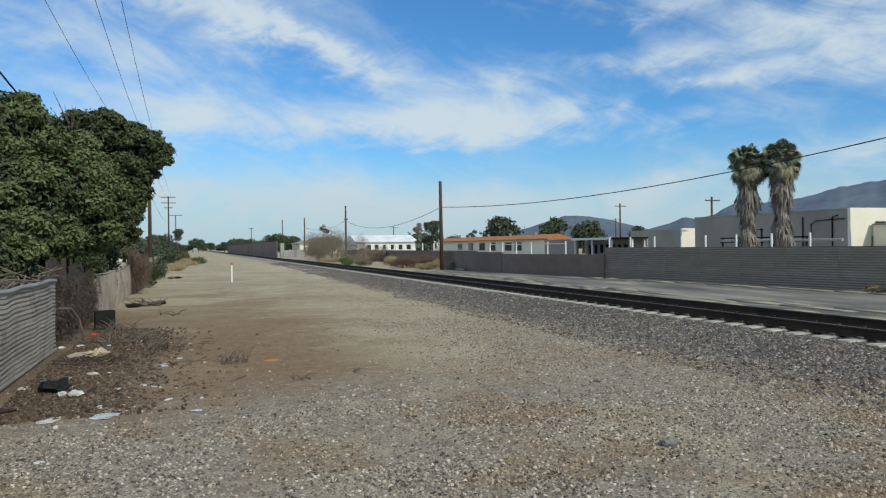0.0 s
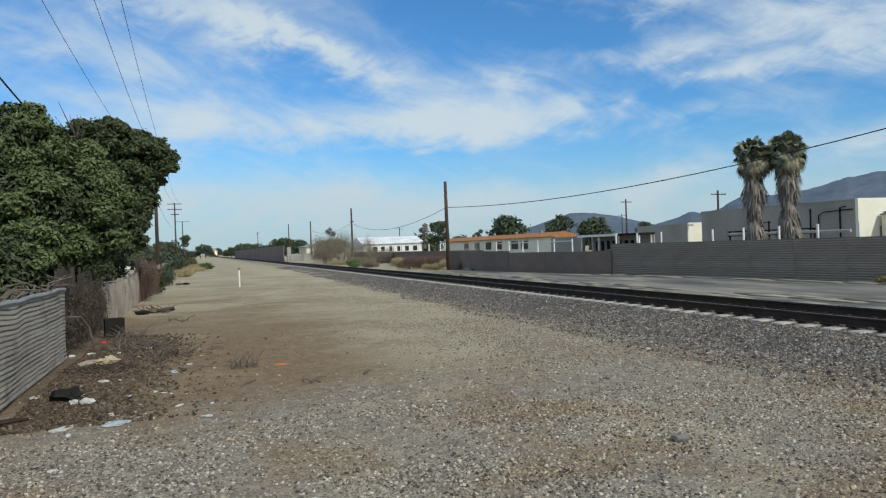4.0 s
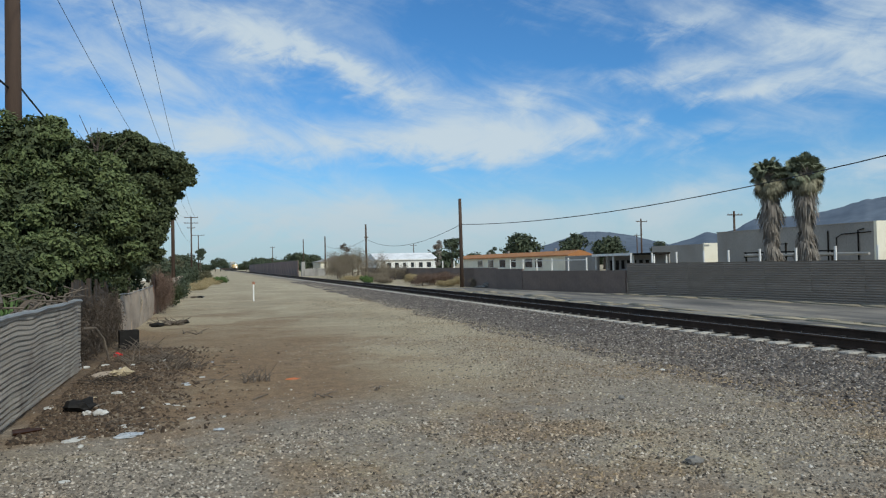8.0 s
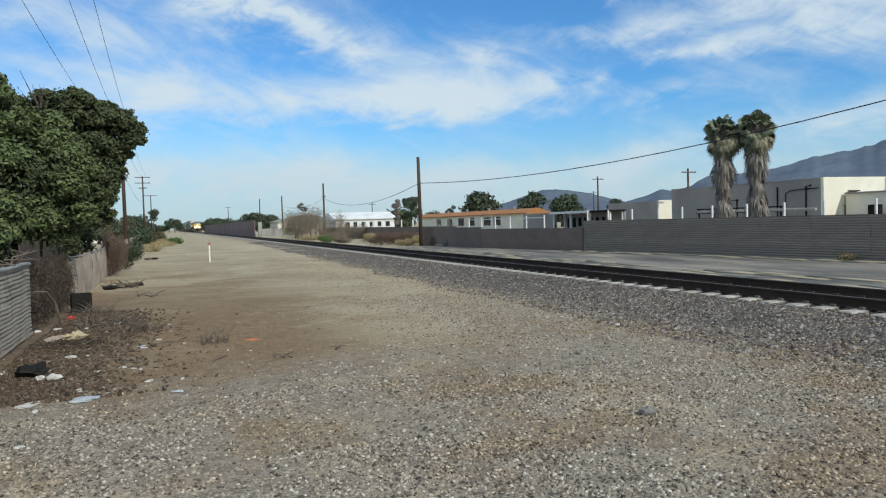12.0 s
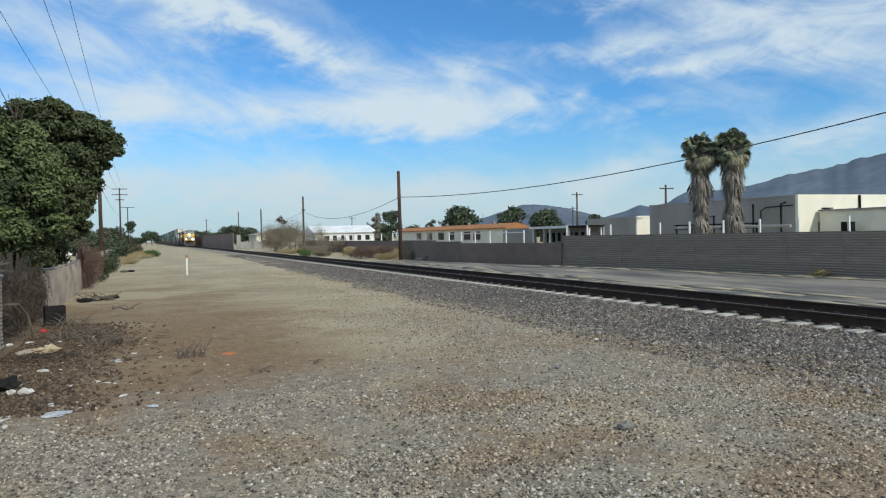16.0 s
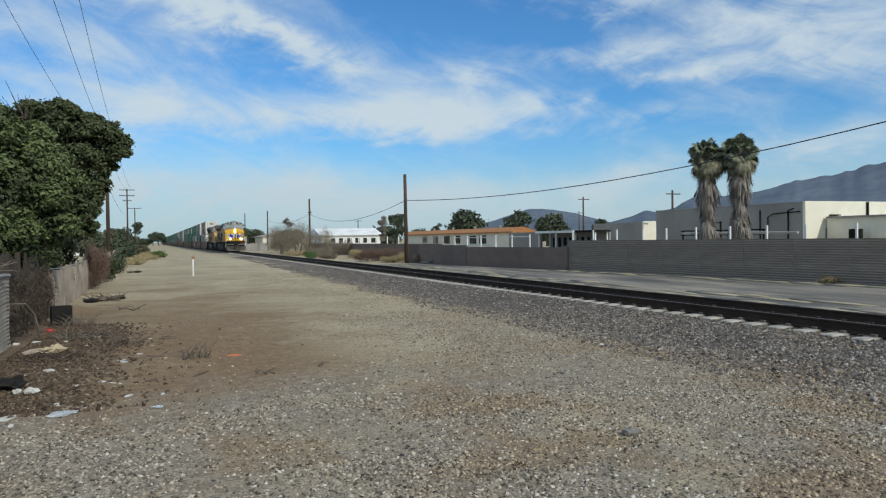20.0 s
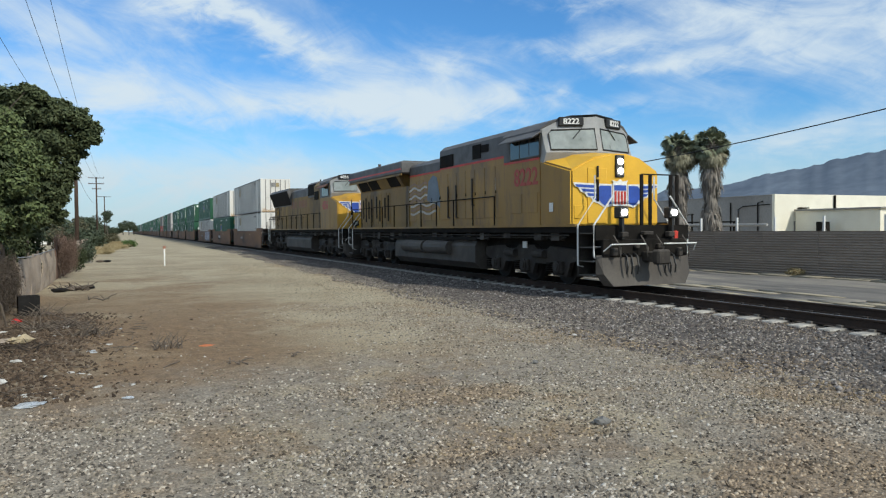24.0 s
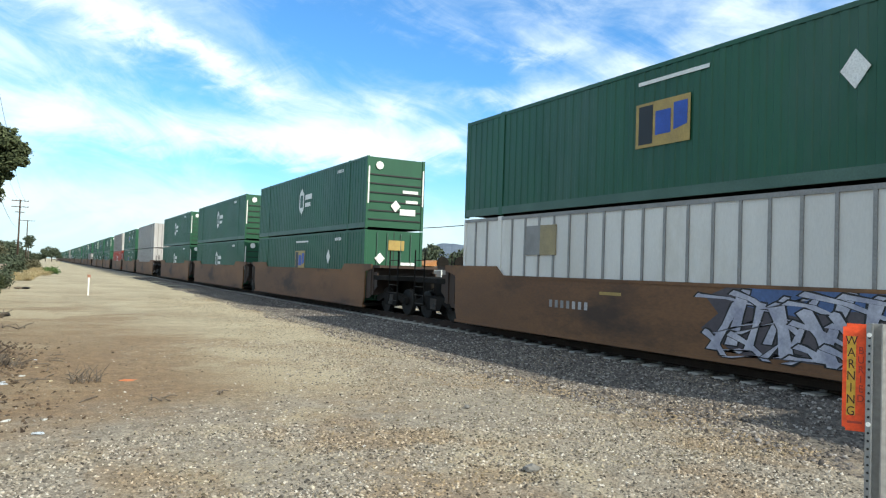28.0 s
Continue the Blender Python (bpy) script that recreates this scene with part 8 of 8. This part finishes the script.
twiggy("twig_heap", -1.5, 17.2, 36, 0.6, 0.3, M_vine, "heap of grey twigs under the tree", 7)
twiggy("twig_heap", -1.3, 24.3, 40, 0.7, 0.25, M_vine, "heap of dark dumped branches on the dirt strip", 16, 0.02)
twiggy("twig_heap", -1.1, 14.8, 60, 0.75, 0.24, M_vine, "heap of grey twigs and litter by the fence", 26, 0.012)
twiggy("twig_heap", -1.5, 12.2, 40, 0.6, 0.14, M_shade_board, "dark twigs scattered among the litter", 27, 0.008)
twiggy("twig_heap", -0.5, 13.4, 34, 0.45, 0.24, M_vine, "dry reddish twigs on the dirt", 28, 0.009)
twiggy("dry_stick", 1.43, 9.82, 5, 0.34, 0.06, M_vine, "forked dry stick lying on the dirt", 9, 0.012)
twiggy("dry_stick", 2.15, 10.0, 4, 0.3, 0.05, M_vine, "forked dry stick lying on the gravel", 12, 0.01)
twiggy("dry_stick", 7.6, 7.8, 3, 0.25, 0.04, M_vine, "dry stick lying at the ballast's edge", 13, 0.01)
twiggy("dry_stick", -0.6, 20.5, 6, 0.7, 0.12, M_vine, "dry fallen branch on the dirt strip", 14, 0.02)
twiggy("dry_stick", -0.9, 9.0, 8, 0.5, 0.05, M_vine, "dry stalks lying by the litter", 15, 0.006)
for i in range(60):
    x, y = rnd.uniform(-1.8, 0.6), rnd.uniform(9.5, 15)
    if i < 26:
        a2 = rnd.uniform(0, 6.28)
        st = part("stick", tube(B(), [(0, 0, 0.008), (0.12, 0.02, 0.02), (rnd.uniform(0.2, 0.45), rnd.uniform(-0.1, 0.1), 0.01)], 0.008, 5), M_vine)
        st.matrix_world = pose(x, y, ground_z(x, y), 0, 0, math.degrees(a2))
        tagged(st, "thin dead stick lying on the dirt", "stick", "sticks on the dirt")

# ---- marker posts ----
M_fadedcap = material("faded_orange_cap", (0.36, 0.17, 0.11), (0.28, 0.14, 0.095), 8, 50, 0.8)
mk = thing("marker_post", 1.93, 38.9, -0.15, "thin white marker post with an orange cap", "marker post")
part("post", block(B(), -0.036, 0.036, -0.012, 0.012, 0, 0.88, 0.004), M_white, mk)
part("cap", block(B(), -0.075, 0.075, -0.016, 0.016, 0.88, 1.02, 0.004), M_fadedcap, mk)

M_sign = material("fluorescent_orange_sign", (0.90, 0.10, 0.025), (0.82, 0.085, 0.02), 6, 60, 0.5, bump=0.02)
M_darkred = material("sign_dark_red", (0.06, 0.015, 0.012), None, 6, 60, 0.5, bump=0)
M_signyellow = material("sign_yellow", (0.72, 0.42, 0.05), None, 6, 60, 0.5, bump=0.02)
sg = thing("warning_sign", 2.568, 1.485, -0.15, "orange buried-line warning sign on a galvanised steel post", "sign", rz=-61.0)
h0 = 1.62
bm = B()
prism(bm, [(-0.034, 0.0), (-0.034, -0.02), (-0.017, -0.03), (-0.012, -0.03), (-0.012, 0.004), (0.012, 0.004), (0.012, -0.03), (0.017, -0.03), (0.034, -0.02), (0.034, 0.0), (0.030, 0.0), (0.030, -0.016), (0.016, -0.024), (0.016, 0.008), (-0.016, 0.008), (-0.016, -0.024), (-0.030, -0.016), (-0.030, 0.0)], "z", -0.3, h0)
post = part("post", bm, M_galv, sg, "galvanised U-channel post with holes")
for i in range(54):
    part("hole", tube(B(), [(-0.024, -0.0285, h0 - 0.05 - i * 0.0275), (-0.024, -0.022, h0 - 0.05 - i * 0.0275)], 0.0045, 6), M_black, post)
for s, tilt in ((-1, 5), (1, -5)):
    m = pose(0, 0.016, h0 - 0.195, 0, 0, tilt)
    bm = B()
    block(bm, *sorted((s * 0.0, s * (0.107 if s < 0 else 0.113))), -0.002, 0.002, -0.19, 0.19)
    bmesh.ops.bevel(bm, geom=[e for e in bm.edges if abs(e.verts[0].co.y - e.verts[1].co.y) > 0.003 and abs(e.verts[0].co.x) > 0.08], offset=0.012, segments=3, affect="EDGES")
    bm.transform(m)
    pn = part("panel", bm, M_sign, sg)
    up = m @ pose(0, -0.0025, 0, 90, 0, 0)
    if s < 0:
        bm = B()
        block(bm, -0.094, -0.066, -0.0035, -0.002, -0.135, 0.145)
        bm.transform(m)
        part("yellow_strip", bm, M_signyellow, pn)
        for i, ch in enumerate("WARNING"):
            lettering("letter", ch, 0.046, M_darkred, pn, m @ pose(-0.080, -0.0042, 0.128 - i * 0.0415, 90, 0, 0), depth=0.0006, squeeze=0.8)
        for i, ch in enumerate("BURIED"):
            lettering("letter", ch, 0.036, M_number, pn, m @ pose(-0.050, -0.0032, 0.095 - i * 0.034, 90, 0, 0), depth=0.0006, squeeze=0.85)
        bars = ((-0.09, -0.045, -0.163, -0.155),)
    else:
        bars = ((0.047, 0.093, 0.146, 0.154), (0.042, 0.104, 0.122, 0.134), (0.056, 0.093, 0.098, 0.108), (0.054, 0.093, 0.078, 0.088), (0.042, 0.104, 0.05, 0.056), (0.037, 0.100, -0.062, -0.056), (0.037, 0.093, -0.076, -0.070), (0.042, 0.088, -0.09, -0.085), (0.037, 0.070, -0.122, -0.112), (0.084, 0.099, -0.124, -0.108), (0.042, 0.084, -0.165, -0.14))
        for rr, mt, off in ((0.030, M_signyellow, 0.0030), (0.021, M_black, 0.0036), (0.016, M_signyellow, 0.0042), (0.008, M_black, 0.0048)):
            bm = tube(B(), [(0.078, -off + 0.001, 0.0), (0.078, -off, 0.0)], rr, 20)
            bm.transform(m)
            part("symbol", bm, mt, pn)
    for a, c, z0, z1 in bars:
        bm = block(B(), a, c, -0.0032, -0.002, z0, z1)
        bm.transform(m)
        part("text_bar", bm, M_number, pn)
for z in (h0 - 0.04, h0 - 0.35):
    part("bolt", tube(B(), [(-0.024, -0.034, z), (-0.024, -0.02, z)], 0.008, 8), M_white, sg)

# ---- loose stone, then the ties ----
def stones(name, count, place, size, mat, label, seed, sink=0.3):
    """Many small angular stones, joined."""
    rng = np.random.default_rng(seed)
    x, y = place(rng, count)
    count = len(x)
    z = np.array([ground_z(a, b) for a, b in zip(x.tolist(), y.tolist())])
    r = rng.uniform(*size, count)[:, None]
    base = np.array([(1, 0, 0), (-0.5, 0.87, 0), (-0.5, -0.87, 0), (0.25, 0.43, 0.75), (-0.6, 0.1, 0.6), (0.3, -0.5, 0.65)])
    jit = base[None] + rng.normal(size=(count, 6, 3)) * 0.22
    a = rng.uniform(0, math.tau, count)
    c, s = np.cos(a), np.sin(a)
    px = jit[..., 0] * c[:, None] - jit[..., 1] * s[:, None]
    py = jit[..., 0] * s[:, None] + jit[..., 1] * c[:, None]
    tilt = rng.normal(size=(count, 1)) * 0.35
    pz = jit[..., 2] * rng.uniform(0.7, 1.2, (count, 1)) + px * tilt
    v = np.stack([x[:, None] + px * r, y[:, None] + py * r, z[:, None] + (pz - sink) * r], -1).reshape(-1, 3)
    tri = np.array([(0, 1, 3), (1, 2, 4), (2, 0, 5), (3, 1, 4), (4, 2, 5), (5, 0, 3), (3, 4, 5)])
    f = (np.arange(count)[:, None, None] * 6 + tri[None]).reshape(-1, 3)
    me = bpy.data.meshes.new(name)
    me.vertices.add(len(v))
    me.vertices.foreach_set("co", v.ravel())
    me.loops.add(f.size)
    me.loops.foreach_set("vertex_index", f.ravel().astype(np.int32))
    me.polygons.add(len(f))
    me.polygons.foreach_set("loop_start", np.arange(0, f.size, 3, dtype=np.int32))
    me.update(calc_edges=True)
    me.validate()
    me.materials.append(mat)
    ob = new(name, me)
    return tagged(ob, label, "gravel", kind="stuff")


def ballast_place(y0, y1, x0, x1, far=0.0):
    def f(g, n):
        y = y0 + (y1 - y0) * g.random(n) ** 1.5
        edge = np.array([0.5 * noise.noise(Vector((0.3 * b, 7.0, 0))) for b in y.tolist()])
        edge += np.clip((y - 16) / 59, 0, 1) * far
        x = x0 + edge + (x1 - x0 - edge) * g.random(n) ** 0.85
        return x, y
    return f


def gravel_place(g, n):
    y = 1.8 + 15 * g.random(n) ** 1.7
    x = -3.2 + (y * 0.95 + 6.0) * g.random(n)
    # few stones lie on the brown dirt by the fence
    dirt = np.clip((5.0 - x) / 2.6, 0, 1) * np.clip((y - 7.2) / 2.0, 0, 1)
    away = g.random(n) < dirt * 0.94
    y = np.where(away, 1.8 + 6.0 * g.random(n), y)
    # and the rest gathers in drifts, with bare dirt between
    thin = np.array([noise.fractal(Vector((a * 0.55, b * 0.55, 2.0)), 0.8, 2.0, 4) for a, b in zip(x.tolist(), y.tolist())])
    keep = g.random(n) < np.clip(0.75 + 1.1 * thin, 0.22, 1.0)
    return x[keep], np.maximum(y, 1.5)[keep]


def by_fence(g, n):
    y = 8.4 + 9.0 * g.random(n) ** 1.2
    x = -2.05 + np.abs(g.normal(size=n)) * 0.75
    return x, y


def strewn(g, n):
    y = 5 + 34 * g.random(n) ** 1.3
    x = 7.6 - 6.8 * g.random(n) ** 1.6
    keep = g.random(n) > np.clip((5.2 - x) / 2.0, 0, 1) * np.clip((y - 7.0) / 2.5, 0, 0.93)
    return x[keep], y[keep]


M_ballast = islands("ballast_stone", (0.042, 0.036, 0.033), (0.19, 0.166, 0.149), 0.95, (0.37, 0.345, 0.32))
M_fawn = islands("fawn_gravel", (0.085, 0.073, 0.052), (0.37, 0.315, 0.23), 0.95, (0.50, 0.455, 0.365), (0.90, 0.78, 0.64))
M_greasy = islands("greasy_ballast", (0.035, 0.029, 0.025), (0.115, 0.098, 0.082), 0.9)
M_gravel = islands("pale_gravel", (0.045, 0.039, 0.034), (0.385, 0.335, 0.27), 0.95, (0.56, 0.52, 0.46), (0.92, 0.80, 0.66))
stones("ballast", 66000, ballast_place(-2, 90, 6.85, 11.05, 1.8), (0.018, 0.046), M_ballast, "grey crushed stone ballast beside the track", 1)
stones("ballast", 15000, ballast_place(-2, 50, 13.7, 15.3), (0.02, 0.045), M_ballast, "grey crushed stone ballast beyond the track", 2)
stones("ballast", 12000, ballast_place(-2, 40, 11.05, 13.7), (0.02, 0.04), M_greasy, "dark greasy crushed stone between the ties", 5)
stones("gravel", 140000, gravel_place, (0.008, 0.024), M_gravel, "pale loose gravel strewn over the dirt", 3)
stones("gravel", 36000, lambda g, n: (-3.0 + 11.0 * g.random(n), -7.0 + 8.9 * g.random(n)), (0.008, 0.024), M_gravel, "pale loose gravel strewn over the dirt", 7)
stones("gravel", 32000, strewn, (0.010, 0.026), M_fawn, "pale loose gravel strewn towards the track", 4)

M_chaff = islands("leaf_litter", (0.035, 0.025, 0.018), (0.13, 0.092, 0.062), 0.95, (0.20, 0.165, 0.12))
litter = stones("leaf_litter", 9000, by_fence, (0.012, 0.04), M_chaff, "dark dead leaves and chaff strewn by the fence", 6, 0.1)
litter["category"] = "dead leaves"

tie = mesh_of("tie", tie_mesh(), M_tie)
for i in range(280):
    piece("tie", tie, track, (rnd.uniform(-0.03, 0.03), -12.0 + i * 0.61, 0))
far = B()
for i in range(700):
    block(far, -1.3, 1.3, 158.8 + i * 0.61 - 0.13, 158.8 + i * 0.61 + 0.13, -0.3, -0.19)
part("far_ties", far, M_tie, track)["kind"] = "stuff"


def run(t):
    """Metres the train has yet to roll at t seconds before it stands as at 24 s; it eases off a little on the way."""
    d = 24.0 - t
    return SPEED * d + 0.2 * max(0.0, d) ** 2


def motions():
    """The whole train rolls on, all its cars and containers with it."""
    for ob, s, z in MOVERS:
        walk(ob, [(t, pose(TX, s + run(t), z)) for t in (0.0, 4.0, 8.0, 12.0, 16.0, 20.0, 22.0, 24.0, 26.0, 28.0)])


motions()
